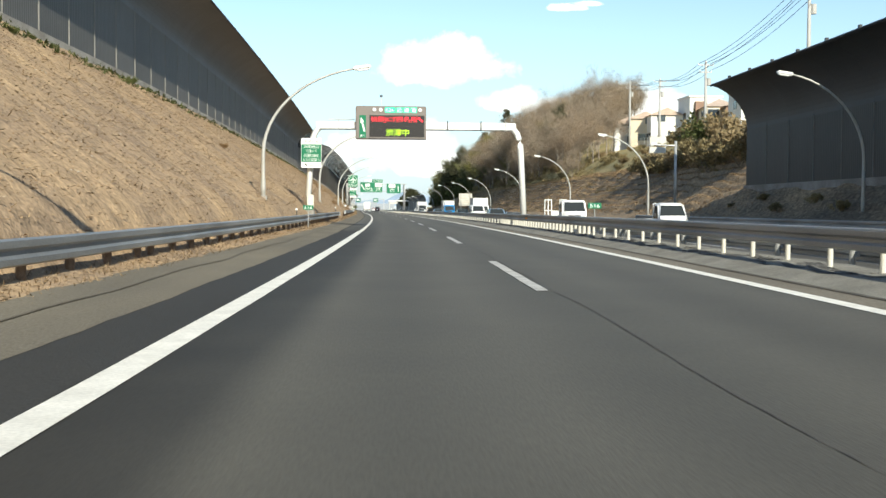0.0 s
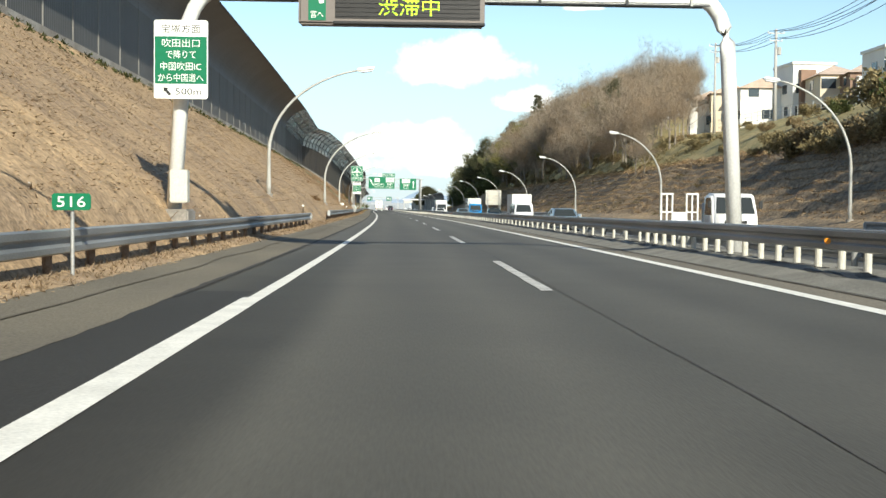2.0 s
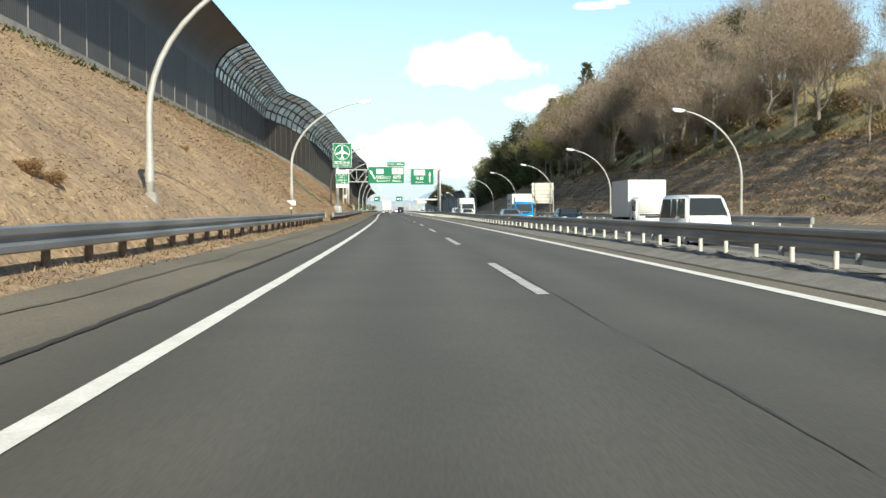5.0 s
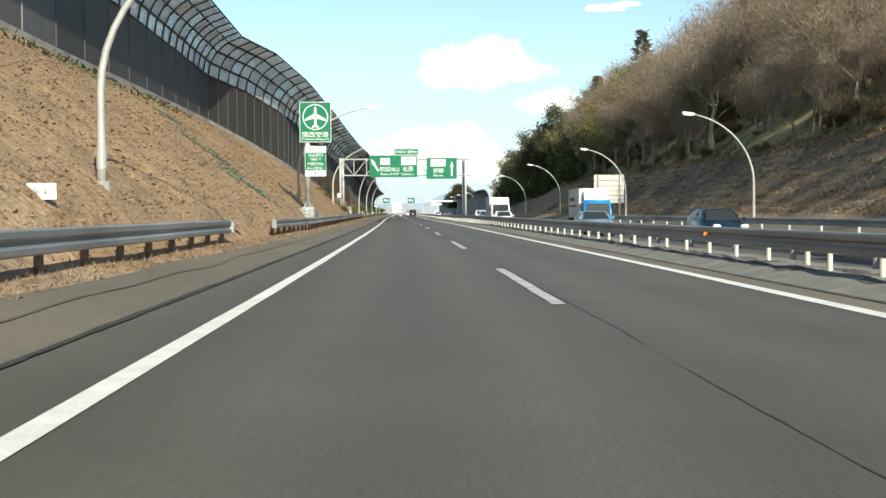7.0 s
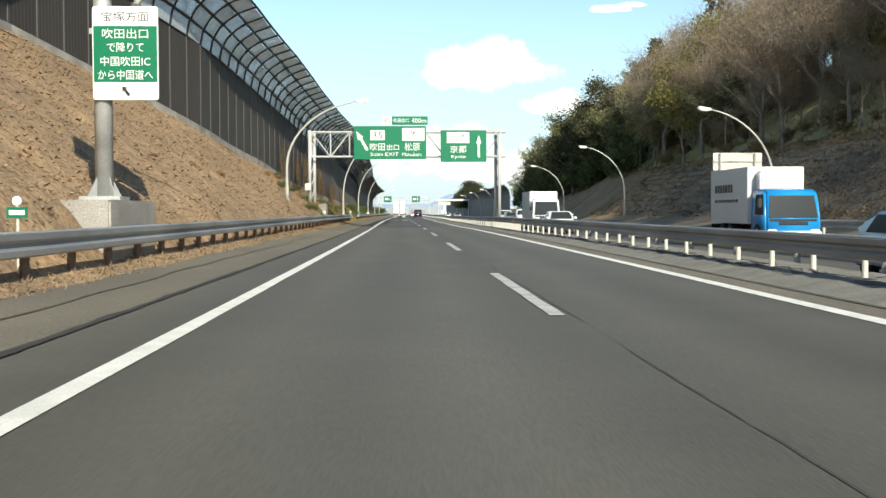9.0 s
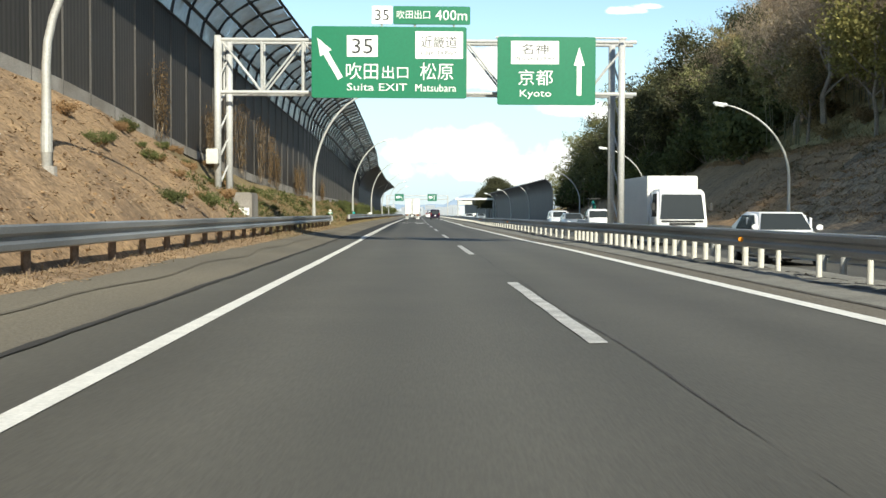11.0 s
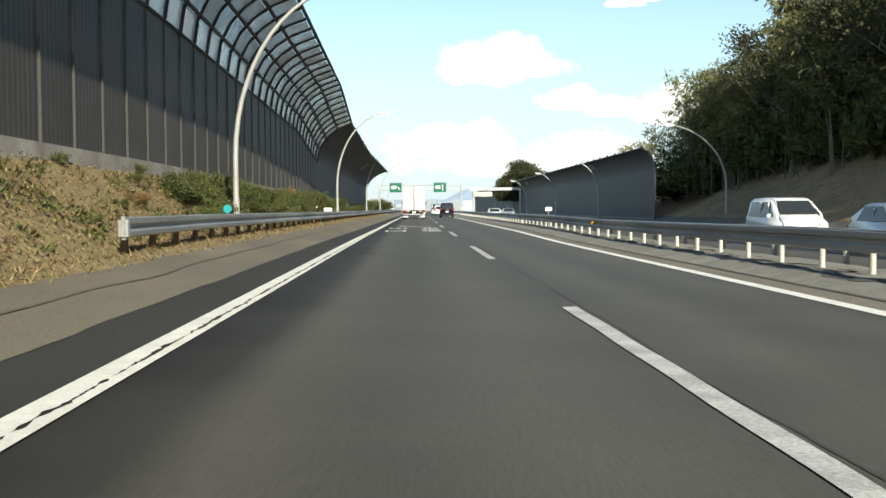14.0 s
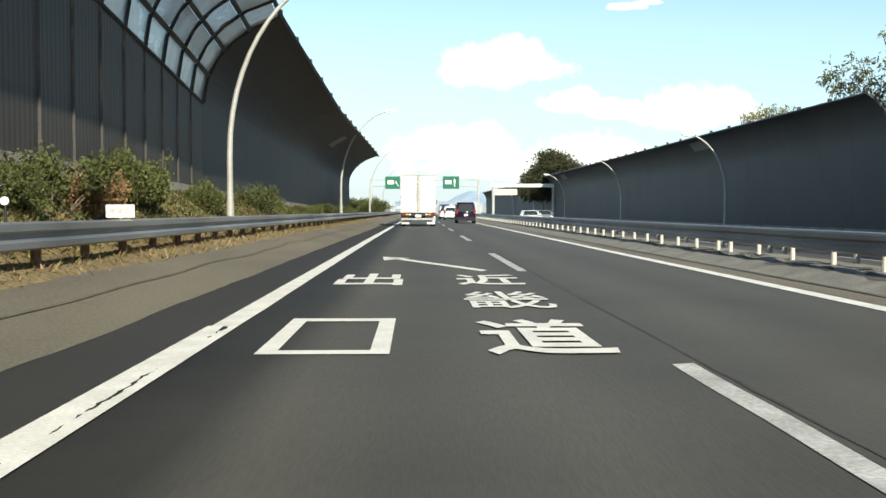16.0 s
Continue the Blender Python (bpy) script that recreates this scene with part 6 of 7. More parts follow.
passenger_car("estate_car", opp(192.0, 14.2), CARNAVY, "dark blue estate car in the far oncoming lane", "car", 4.5, 1.7, 1.5, "sedan", "oncoming cars")
box_truck(opp(227.5, 14.6), "refrigerated truck with a bright blue cab and lettered white box", CARBLUE, BOXWHITE, 7.0, 2.2, 3.15, "oncoming trucks", cab_h=2.25, fridge=True, bars=True)
passenger_car("saloon_car", opp(258.0, 10.9), CARWHITE, "white hatchback in the oncoming lanes", "car", 4.2, 1.7, 1.5, "sedan", "oncoming cars")
box_truck(opp(279.0, 12.3), "white box truck with a tall cab in the oncoming lanes", CARWHITE, BOXWHITE, 7.5, 2.35, 3.2, "oncoming trucks", cab_h=2.55)
small_truck(opp(311.0, 14.2), "white truck carrying a green mini excavator", CARWHITE, crane=True)
passenger_car("estate_car", opp(322.5, 14.2), CARSILVER, "grey-blue estate car in the oncoming lanes", "car", 4.5, 1.72, 1.5, "sedan", "oncoming cars")
passenger_car("suv", opp(333.5, 14.4), CARWHITE, "white off-road car in the far oncoming lane", "car", 4.5, 1.75, 1.75, "van", "oncoming cars")
passenger_car("saloon_car", opp(446.0, 11.0), CARWHITE, "white saloon car in the oncoming lanes", "car", 4.4, 1.7, 1.45, "sedan", "oncoming cars")
passenger_car("saloon_car", opp(462.0, 14.2), CARSILVER, "silver saloon car in the far oncoming lane", "car", 4.4, 1.7, 1.45, "sedan", "oncoming cars")


# ---- houses on the hill ----
def house(m, w, d, h, wall, label, roof="hip", accent=None):
    H = thing("house", m, label, "house", "houses above the slope")
    part("wall", cube((0, 0, h / 2 - 1), (w, d, h + 2)), wall, H)
    if accent:
        part("bay", cube((-w * 0.18, -d / 2 - 0.3, h * 0.45), (w * 0.36, 0.7, h * 0.9), 0.02), accent, H)
    e = 0.35
    bm = bmesh.new()
    if roof == "flat":
        box(bm, (0, 0, h + 0.15), (w + 0.3, d + 0.3, 0.3))
    else:
        lo = [bm.verts.new((x * (w / 2 + e), y * (d / 2 + e), h)) for x, y in ((-1, -1), (1, -1), (1, 1), (-1, 1))]
        t = 0.0 if roof == "hip" else 1.0
        k = max(0.0, w / 2 + e - (d / 2 + e) * (1 - t))
        r0, r1 = bm.verts.new((-k, 0, h + d * 0.24)), bm.verts.new((k, 0, h + d * 0.24))
        for f in ((lo[0], lo[1], r1, r0), (lo[2], lo[3], r0, r1), (lo[3], lo[0], r0), (lo[1], lo[2], r1), (lo[3], lo[2], lo[1], lo[0])):
            bm.faces.new(f)
    part("roof", bm, ROOFTILE if roof != "flat" else HOUSEWHITE, H)
    for side in (-1, 1):
        for fl in range(2):
            for i in range(2):
                x = (-0.28 + 0.5 * i) * w + random.uniform(-0.2, 0.2)
                z = 1.3 + fl * 2.7
                if z + 0.8 > h:
                    continue
                win = part("window", cube((x, side * (d / 2 + 0.015), z), (1.15 + 0.5 * (i == 0), 0.08, 1.15)), WINDOWGLASS, H)
                part("frame", cube((x, side * (d / 2 + 0.03), z + 0.62), (1.85, 0.1, 0.08)), GANTRYWHITE, win)
        for fl in range(2):
            y = random.uniform(-0.2, 0.2) * d
            part("window", cube((side * (w / 2 + 0.015), y, 1.4 + fl * 2.7), (0.08, 1.3, 1.1)), WINDOWGLASS, H)
    part("balcony", cube((w * 0.2, -d / 2 - 0.45, 2.75), (w * 0.42, 0.9, 0.95), 0.02), accent or wall, H)
    return H


random.seed(4)
for s, off, w, d, h, wall, roof, acc, lab in (
        (186, 41.5, 3.6, 5, 4.0, HOUSEWHITE, "gable", None, "white two-storey house with a tan gabled roof"),
        (183, 43.4, 3.8, 5, 4.4, HOUSECREAM, "gable", None, "cream two-storey house with a tan gabled roof"),
        (179.6, 45.6, 4.0, 5, 4.6, HOUSEWHITE, "gable", None, "white two-storey house with a tan gabled roof"),
        (177, 50.6, 5.2, 6, 6.9, HOUSEWHITE, "flat", HOUSEBROWN, "white and brown house with a flat roof and balcony"),
        (170, 51.4, 4.8, 6, 5.0, HOUSECREAM, "hip", None, "cream two-storey house with a tan hipped roof"),
        (164, 52.5, 4.4, 6, 4.7, HOUSEBROWN, "hip", HOUSEWHITE, "brown house with a white bay and hipped roof"),
        (150, 49.0, 3.6, 5.5, 5.8, HOUSEWHITE, "flat", None, "white flat-roofed house with balconies"),
        (154, 53.4, 4.2, 6, 4.4, HOUSECREAM, "gable", HOUSEBROWN, "cream gabled house with a brown bay"),
        (145, 52.8, 4.0, 6, 5.0, HOUSEWHITE, "gable", None, "white gabled house above the slope"),
        (148, 58.0, 4.4, 6, 5.2, HOUSEWHITE, "gable", None, "white gabled house above the slope"),
        (133, 52.0, 4.6, 6, 5.2, HOUSECREAM, "gable", None, "cream gabled house above the slope"),
        (122, 53.0, 5, 6, 5.2, HOUSEWHITE, "hip", HOUSECREAM, "white house with a cream bay and hipped roof")):
    house(place(s, off, right_z(s, off) + 0.2, random.uniform(-14, 4) + (90 if roof == "gable" else 0)), w, d, h, wall, lab, roof, acc)
fence = thing("hilltop_fence", Matrix.Identity(4), "grey wire fence along the plateau edge", "fence", kind="structure")
for s in frange(70, 196, 2.0):
    part("post", rod(at(s, 40.5, right_z(s, 40.5)), at(s, 40.5, right_z(s, 40.5) + 1.4), 0.04, seg=5), GALV, fence)
for dz in (0.5, 1.0, 1.45):
    part("rail", tube(bmesh.new(), [at(s, 40.5, right_z(s, 40.5) + dz) for s in frange(70, 196, 6)], 0.018, 4), GALV, fence)


def utility_pole(s, off, top, label="grey concrete utility pole with crossarms"):
    z0 = right_z(s, off)
    P = thing("utility_pole", place(s, off, z0), label, "utility pole", "utility poles")
    h = top - z0
    part("pole", rod((0, 0, -0.5), (0, 0, h), 0.19, 0.11, 10), POLEGREY, P, smooth=True)
    for k, w in ((0.4, 1.5), (1.1, 1.2)):
        part("crossarm", cube((0, 0, h - k), (w, 0.09, 0.09)), GALV, P)
        for x in (-0.5, 0.0, 0.5):
            part("insulator", rod((x * w, 0, h - k + 0.04), (x * w, 0, h - k + 0.22), 0.045, 0.03, 8), SIGNWHITE, P)
    part("transformer", rod((0.3, 0, h - 2.4), (0.3, 0, h - 1.7), 0.22, seg=12), POLEGREY, P)
    return P


POLES = [(79.0, 29.4, 17.5), (109.5, 31.0, 15.8), (144.7, 35.6, 18.2), (173.7, 38.6, 21.2)]
for s, off, top in POLES:
    utility_pole(s, off, top)
cables = thing("power_cables", Matrix.Identity(4), "black overhead cables between the utility poles", "cable", kind="structure")
for (s0, o0, t0), (s1, o1, t1) in (((40, 28, 19), POLES[0]), (POLES[0], POLES[1]), (POLES[1], POLES[2]), (POLES[2], POLES[3])):
    for dx, dz in ((-0.6, -0.2), (0.0, -0.2), (0.6, -0.2), (0.5, -0.9), (-0.5, -0.9)):
        pts = []
        for i in range(13):
            k = i / 12
            pts.append(at(s0 + (s1 - s0) * k, o0 + (o1 - o0) * k + dx, t0 + (t1 - t0) * k + dz - 4 * 0.02 * abs(s1 - s0) * k * (1 - k)))
        part("cable", tube(bmesh.new(), pts, 0.025, 4), CABLE, cables)


# ---- trees and undergrowth ----
def limbs(bm, rng, base, direction, length, radius, depth, tips):
    pts, p, d = [Vector(base)], Vector(base), Vector(direction).normalized()
    n = 4
    for i in range(n):
        d = (d + Vector((rng.uniform(-1, 1), rng.uniform(-1, 1), rng.uniform(-0.3, 0.6))) * 0.22).normalized()
        p = p + d * length / n
        pts.append(p.copy())
    tube(bm, pts, [radius * (1 - 0.2 * i) for i in range(n + 1)], 5 if depth > 1 else 3, cap=False)
    if depth == 0:
        tips.append((pts[-1], d))
        tips.append((pts[2], d))
        return
    for k in range(4 if depth > 1 else 3):
        j = rng.randint(2, n)
        side = Vector((rng.uniform(-1, 1), rng.uniform(-1, 1), rng.uniform(0.1, 0.9)))
        limbs(bm, rng, pts[j], d * 0.7 + side * 0.75, length * rng.uniform(0.5, 0.72), radius * 0.42, depth - 1, tips)


def sprays(tips, rng, per, reach, size, droop, slim):
    """Blades round the branch tips: slim for twigs, wide for leaves."""
    verts, faces = [], []
    for p, d in tips:
        for _ in range(per):
            o = Vector((rng.gauss(0, 1), rng.gauss(0, 1), rng.gauss(0, 0.8))) * reach * 0.5
            a = (d * 0.5 + Vector((rng.uniform(-1, 1), rng.uniform(-1, 1), rng.uniform(-0.6, 1.0) - droop))).normalized()
            L = size * rng.uniform(0.5, 1.4)
            b = a.cross(Vector((rng.uniform(-1, 1), rng.uniform(-1, 1), rng.uniform(-1, 1)))).normalized() * L * slim
            c = p + o
            k = len(verts)
            if slim < 0.15:
                verts += [c - b, c + b, c + a * L]
                faces.append((k, k + 1, k + 2))
            else:
                verts += [c, c + a * L * 0.5 + b, c + a * L, c + a * L * 0.5 - b]
                faces.append((k, k + 1, k + 2, k + 3))
    return verts, faces


def make_tree(name, m, height, mat, label, group, seed, kind):
    rng = random.Random(seed)
    T = thing(name, m, label, "tree", group)
    tips, bm = [], bmesh.new()
    trunk_h = height * (0.42 if kind == "bare" else 0.55)
    pts = [(0, 0, -0.4)] + [(0.12 * i * rng.uniform(-1, 1), 0.12 * i * rng.uniform(-1, 1), trunk_h * i / 4) for i in range(1, 5)]
    r = height * 0.016
    tube(bm, pts, [r * 1.25, r, r * 0.9, r * 0.8, r * 0.65], 7, cap=False)
    for k in range(6):
        a = 2 * math.pi * (k + rng.uniform(0, 0.6)) / 6
        j = rng.randint(2, 4)
        up = 0.75 if kind == "bare" else 0.35
        limbs(bm, rng, pts[j], (math.cos(a) * 0.8, math.sin(a) * 0.8, up), height * rng.uniform(0.26, 0.36), r * 0.45, 2, tips)
    limbs(bm, rng, pts[4], (0, 0, 1), height * 0.36, r * 0.55, 2, tips)
    part("trunk", bm, BARK, T)
    if kind == "bare":
        v, f = sprays(tips, rng, 30, 1.25, 0.72, -0.05, 0.024)
    else:
        v, f = sprays(tips, rng, 46 if kind == "leaf" else 110, 1.05 if kind == "leaf" else 1.25, 0.28 if kind == "leaf" else 0.34, 0.2, 0.3)
    me = raw("crown", v, f, mat, parent=T)
    return T


def make_conifer(m, height, label, seed):
    rng = random.Random(seed)
    T = thing("cedar_tree", m, label, "tree")
    bm = bmesh.new()
    tube(bm, [(0, 0, -0.4), (0, 0, height * 0.5), (0, 0, height)], [0.22, 0.14, 0.03], 7)
    tips = []
    for i in range(26):
        z = height * (0.3 + 0.7 * i / 26)
        for k in range(4):
            a = rng.uniform(0, 6.28)
            L = (1 - (z / height)) * height * 0.24 + 0.4
            tip = Vector((math.cos(a) * L, math.sin(a) * L, z - 0.1 * L))
            tube(bm, [(0, 0, z), tip], [0.04, 0.015], 3, cap=False)
            for q in (0.45, 0.75, 1.0):
                tips.append((Vector((0, 0, z)).lerp(tip, q), (tip - Vector((0, 0, z))).normalized()))
    part("trunk", bm, BARK, T)
    v, f = sprays(tips, rng, 14, 0.4, 0.42, 0.1, 0.22)
    raw("crown", v, f, EVERGREEN, parent=T)
    return T


def make_bamboo(m, label, seed, height=12.0):
    rng = random.Random(seed)
    T = thing("bamboo_clump", m, label, "bamboo", "bamboo clumps")
    tips = []
    for k in range(9):
        bm = bmesh.new()
        x, y, h = rng.uniform(-1.6, 1.6), rng.uniform(-1.6, 1.6), height * rng.uniform(0.8, 1.1)
        bx, by = rng.uniform(-0.25, 0.25), rng.uniform(-0.25, 0.25)
        pts = [Vector((x + bx * h * (i / 8) ** 2.4, y + by * h * (i / 8) ** 2.4, -0.3 + h * i / 8 * (1 - 0.06 * (i / 8) ** 3))) for i in range(9)]
        tube(bm, pts, [0.055 * (1 - 0.1 * i) for i in range(9)], 5, cap=False)
        part("culm", bm, STEM, T, "pale bamboo stem")
        for i in range(4, 9):
            for q in range(6):
                a = rng.uniform(0, 6.28)
                p = pts[i] + Vector((math.cos(a), math.sin(a), rng.uniform(-0.4, 0.5))) * rng.uniform(0.3, 1.25)
                tips.append((p, Vector((math.cos(a), math.sin(a), -0.2))))
    v, f = sprays(tips, rng, 17, 0.5, 0.42, 0.6, 0.15)
    raw("crown", v, f, BAMBOO, parent=T)
    return T


def make_shrub(m, size, mat, label, seed, name="shrub", group="shrubs", leaf=0.13, per=36):
    rng = random.Random(seed)
    T = thing(name, m, label, "shrub", group)
    bm, tips = bmesh.new(), []
    for k in range(9):
        a = rng.uniform(0, 6.28)
        limbs(bm, rng, (0.15 * math.cos(a), 0.15 * math.sin(a), -0.15), (math.cos(a) * 0.7, math.sin(a) * 0.7, rng.uniform(0.35, 1.0)), size * rng.uniform(0.5, 0.85), size * 0.018, 1, tips)
    part("stem", bm, BARK, T)
    v, f = sprays(tips, rng, per, size * 0.26, size * leaf, 0.1, 0.32)
    raw("crown", v, f, mat, parent=T)
    return T


rng = random.Random(21)


def scatter(s0, s1, o0, o1, gap):
    out, s = [], s0
    while s < s1:
        o = o0
        while o < o1:
            out.append((s + rng.uniform(-0.45, 0.45) * gap, o + rng.uniform(-0.4, 0.4) * gap))
            o += gap * (1 + 0.012 * max(0, o - 35))
        s += gap
    return out


def plant(protos, spots, lift=-0.1, lo=0.8, hi=1.15):
    for i, (s, o) in enumerate(spots):
        src = protos[rng.randrange(len(protos))]
        k = rng.uniform(lo, hi)
        m = place(s, o, right_z(s, o) + lift, rng.uniform(0, 360)) @ Matrix.Diagonal((k, k, k * rng.uniform(0.92, 1.08), 1))
        t = copy_thing(src, m)
        t.matrix_basis = m


BARE = [make_tree("bare_tree", place(214 + 9 * i, 29.5 + i, right_z(214 + 9 * i, 29.5 + i)), 11.0 + 0.8 * i, TWIG if i % 2 else TWIG_RED, "leafless brown tree with fine twigs on the hillside", "hillside trees", 100 + i, "bare") for i in range(4)]
GREEN = [make_tree("evergreen_tree", place(338 + 7 * i, 29.0, right_z(338 + 7 * i, 29)), 11.0 + i, EVERGREEN, "dark evergreen broadleaf tree on the hillside", "hillside trees", 200 + i, "leaf") for i in range(2)]
BAMB = [make_bamboo(place(360 + 8 * i, 27.8, right_z(360 + 8 * i, 27.8)), "tall bamboo clump with yellow-green leaves", 300 + i, 11 + 2 * i) for i in range(2)]
OLIVES = [make_tree("broadleaf_tree", place(296 + 16 * i, 31.0, right_z(296 + 16 * i, 31)), 9.5 + i, OLIVE if i else YELLOWLEAF, ("half-bare tree with yellowing olive leaves on the hillside", "tree with dull olive-brown leaves on the hillside")[i], "hillside trees", 230 + i, "leaf") for i in range(2)]
spots = scatter(172, 345, 30.0, 66, 4.5)
green, bare = [], []
for s, o in spots:
    if s < 166 + 3.0 * (o - 29):
        continue
    pg = 0.05 + 0.6 * max(0, min(1, (s - 280) / 45)) + (0.2 if o < 31 and s > 270 else 0)
    (green if rng.random() < pg else bare).append((s, o))
plant(BARE, [q for q in bare if q[0] >= 240], lo=0.8, hi=1.06)
plant(BARE, [q for q in bare if q[0] < 240], lo=0.5, hi=0.78)
plant(GREEN, green[::2], lo=0.55, hi=0.82)
plant(OLIVES, green[1::2], lo=0.6, hi=0.9)
plant(BAMB, [(s, o) for s, o in scatter(284, 345, 30.5, 44, 5.0) if rng.random() < 0.6], lo=0.5, hi=0.8)
mixed = [q for q in scatter(345, 405, 26.8, 44, 3.6) if q[0] < 382 + 2.4 * (q[1] - 25)]
low = [q for q in mixed if q[0] > 372]
high = [q for q in mixed if q[0] <= 372]
plant(BAMB, high[::3], lo=0.75, hi=1.05)
plant(GREEN, high[1::3] + high[2::3], lo=0.65, hi=0.95)
plant(BAMB, low[::3], lo=0.55, hi=0.85)
plant(GREEN, low[1::3] + low[2::3], lo=0.45, hi=0.72)
plant(BARE, [(s, o) for s, o in scatter(160, 172, 28.6, 31, 4.0)], lo=0.3, hi=0.45)
plant(BARE, [(334, 30.6), (341, 29.8), (346, 31.4), (329, 33.0), (352, 30.4)], lo=0.72, hi=0.95)
make_conifer(place(318.5, 38.8, right_z(318.5, 38.8)), 16.5, "tall dark cedar rising above the bare trees", 5)
make_conifer(place(330, 34.0, right_z(330, 34)), 13.5, "dark cedar among the bare trees", 6)
# round wooded knoll and far trees
KNOLL = make_tree("evergreen_tree", place(504, 20.3, 0.3), 7.4, EVERGREEN, "dense round evergreen tree beyond the barrier", "knoll trees", 260, "dense")
for s, o, k in ((501, 18.4, 0.8), (503, 22.3, 0.82), (508, 21.2, 0.92), (507, 19.2, 0.92), (498, 20.6, 0.8), (505, 20.2, 0.98)):
    m = place(s, o, 0.3, 70 * k + s) @ Matrix.Diagonal((k * 1.1, k * 1.1, k, 1))
    t = copy_thing(KNOLL, m)
    t.matrix_basis = m
plant(BAMB, [(376 + 1.6 * i, 25.0 + 0.22 * i + rng.uniform(0, 1.2)) for i in range(10)], lo=0.55, hi=0.78)
for i, (s, o, k) in enumerate(((380, 24.5, 0.95), (383.5, 23.9, 0.92), (386.5, 25.2, 0.98), (389.0, 24.4, 0.74), (394.0, 23.6, 0.7), (413.0, 24.2, 0.62), (418.0, 26.0, 0.62))):
    m = place(s, o, right_z(s, o), 70 * i) @ Matrix.Diagonal((k * 0.75, k * 0.75, k, 1))
    t = copy_thing(BAMB[0], m)
    t.matrix_basis = m
SHRUBS = [make_shrub(place(98 + 5 * i, 29.5, right_z(98 + 5 * i, 29.5)), 2.6, (DRYSHRUB, SHRUB, OLIVE)[i], ("rank shrub with tan withered leaves on the cut's edge", "green shrub on the cut's edge", "olive-brown shrub on the cut's edge")[i], 400 + i) for i in range(3)]
plant([SHRUBS[0], SHRUBS[2], SHRUBS[2], SHRUBS[1]], [(s, o) for s, o in scatter(77, 128, 28.2, 33.0, 2.6) if rng.random() < 0.5], lo=0.25, hi=0.5)
plant([SHRUBS[0], SHRUBS[2], SHRUBS[2]], [(s, o) for s, o in scatter(128, 176, 28.6, 37, 2.8) if rng.random() < 0.3], lo=0.18, hi=0.4)
plant([SHRUBS[1], SHRUBS[1], SHRUBS[2]], [(384 + 1.5 * i, 24.2 + 1.3 * (i % 3)) for i in range(11)], lo=0.8, hi=1.3)
plant([SHRUBS[2], SHRUBS[0]], [(82, 27.6), (85, 26.6), (88, 27.4), (91, 26.2), (93, 27.8), (96, 26.8), (100, 27.5)], lo=0.7, hi=1.0)
plant([SHRUBS[2], SHRUBS[0], SHRUBS[2]], [(s, 27.4 + rng.uniform(-1.4, 0.4)) for s in frange(94, 116, 2.4)], lo=0.4, hi=0.75)
plant([SHRUBS[0], SHRUBS[2]], [(s, o) for s, o in scatter(176, 318, 29.6, 31.5, 5.5)], lo=0.2, hi=0.42)
plant([SHRUBS[1]], [(s, o) for s, o in scatter(318, 384, 28.6, 34, 3.8)], lo=0.8, hi=1.4)
plant([SHRUBS[1]], [(s, 26.9 + rng.uniform(-0.5, 1.2)) for s in frange(336, 392, 1.5)], lo=0.7, hi=1.25)
plant([SHRUBS[0], SHRUBS[2], SHRUBS[0]], [(s, o) for s, o in scatter(172, 330, 30.0, 35.5, 3.2) if rng.random() < 0.4], lo=0.3, hi=0.6)
plant([SHRUBS[0], SHRUBS[2]], [(s, o) for s, o in scatter(200, 318, 35.0, 39, 6.0)], lo=0.5, hi=1.0)
plant(BARE, [(s, o) for s, o in scatter(196, 304, 30.2, 36, 4.6)], lo=0.26, hi=0.48)
plant([SHRUBS[2]], [(s, 22.6 + rng.uniform(-0.4, 0.6)) for s in frange(8, 74, 4.6)], lo=0.12, hi=0.28)
plant(BARE, [(171, 33.2), (176, 35.5), (181, 37.5), (167, 31.5), (186, 40.2)], lo=0.5, hi=0.66)
IVY = [make_shrub(at_m, 0.95, SHRUB if i != 1 else RUSSETLEAF, lab, 500 + i, "bush", "bushes before the barrier", 0.085, 64) for i, (at_m, lab) in enumerate((
    (place(352, -5.7, left_z(352, -5.7)), "leafy green bush in front of the barrier"), (place(345, -5.9, left_z(345, -5.9)), "withered russet bush in front of the barrier"), (place(357, -5.8, left_z(357, -5.8)), "dark green bush in front of the barrier")))]


def plant_left(protos, spots, lo, hi):
    for s, o in spots:
        k = rng.uniform(lo, hi)
        m = place(s, o, left_z(s, o) - 0.05, rng.uniform(0, 360)) @ Matrix.Diagonal((k, k, k, 1))
        t = copy_thing(protos[rng.randrange(len(protos))], m)
        t.matrix_basis = m


plant_left([IVY[0], IVY[2]], [(s + rng.uniform(-0.4, 0.4), -5.2 - rng.uniform(0, 1.05)) for s in frange(318, 349, 0.4)], 0.46, 0.74)
for s, o, k, q, tall in ((350.2, -5.6, 0.55, 0, 1.1), (350.9, -5.9, 0.5, 0, 1.2), (353.4, -5.55, 0.62, 1, 1.3), (354.4, -5.7, 0.66, 1, 1.3), (356.6, -5.9, 0.75, 2, 1.7), (357.6, -5.8, 0.72, 2, 1.75), (364.2, -5.75, 0.7, 2, 1.4), (374.4, -5.8, 0.85, 0, 1.3), (376.0, -5.6, 0.7, 0, 1.2)):
    m = place(s, o, left_z(s, o) - 0.05, 47 * s) @ Matrix.Diagonal((k, k, k * tall, 1))
    t = copy_thing(IVY[q], m)
    t.matrix_basis = m
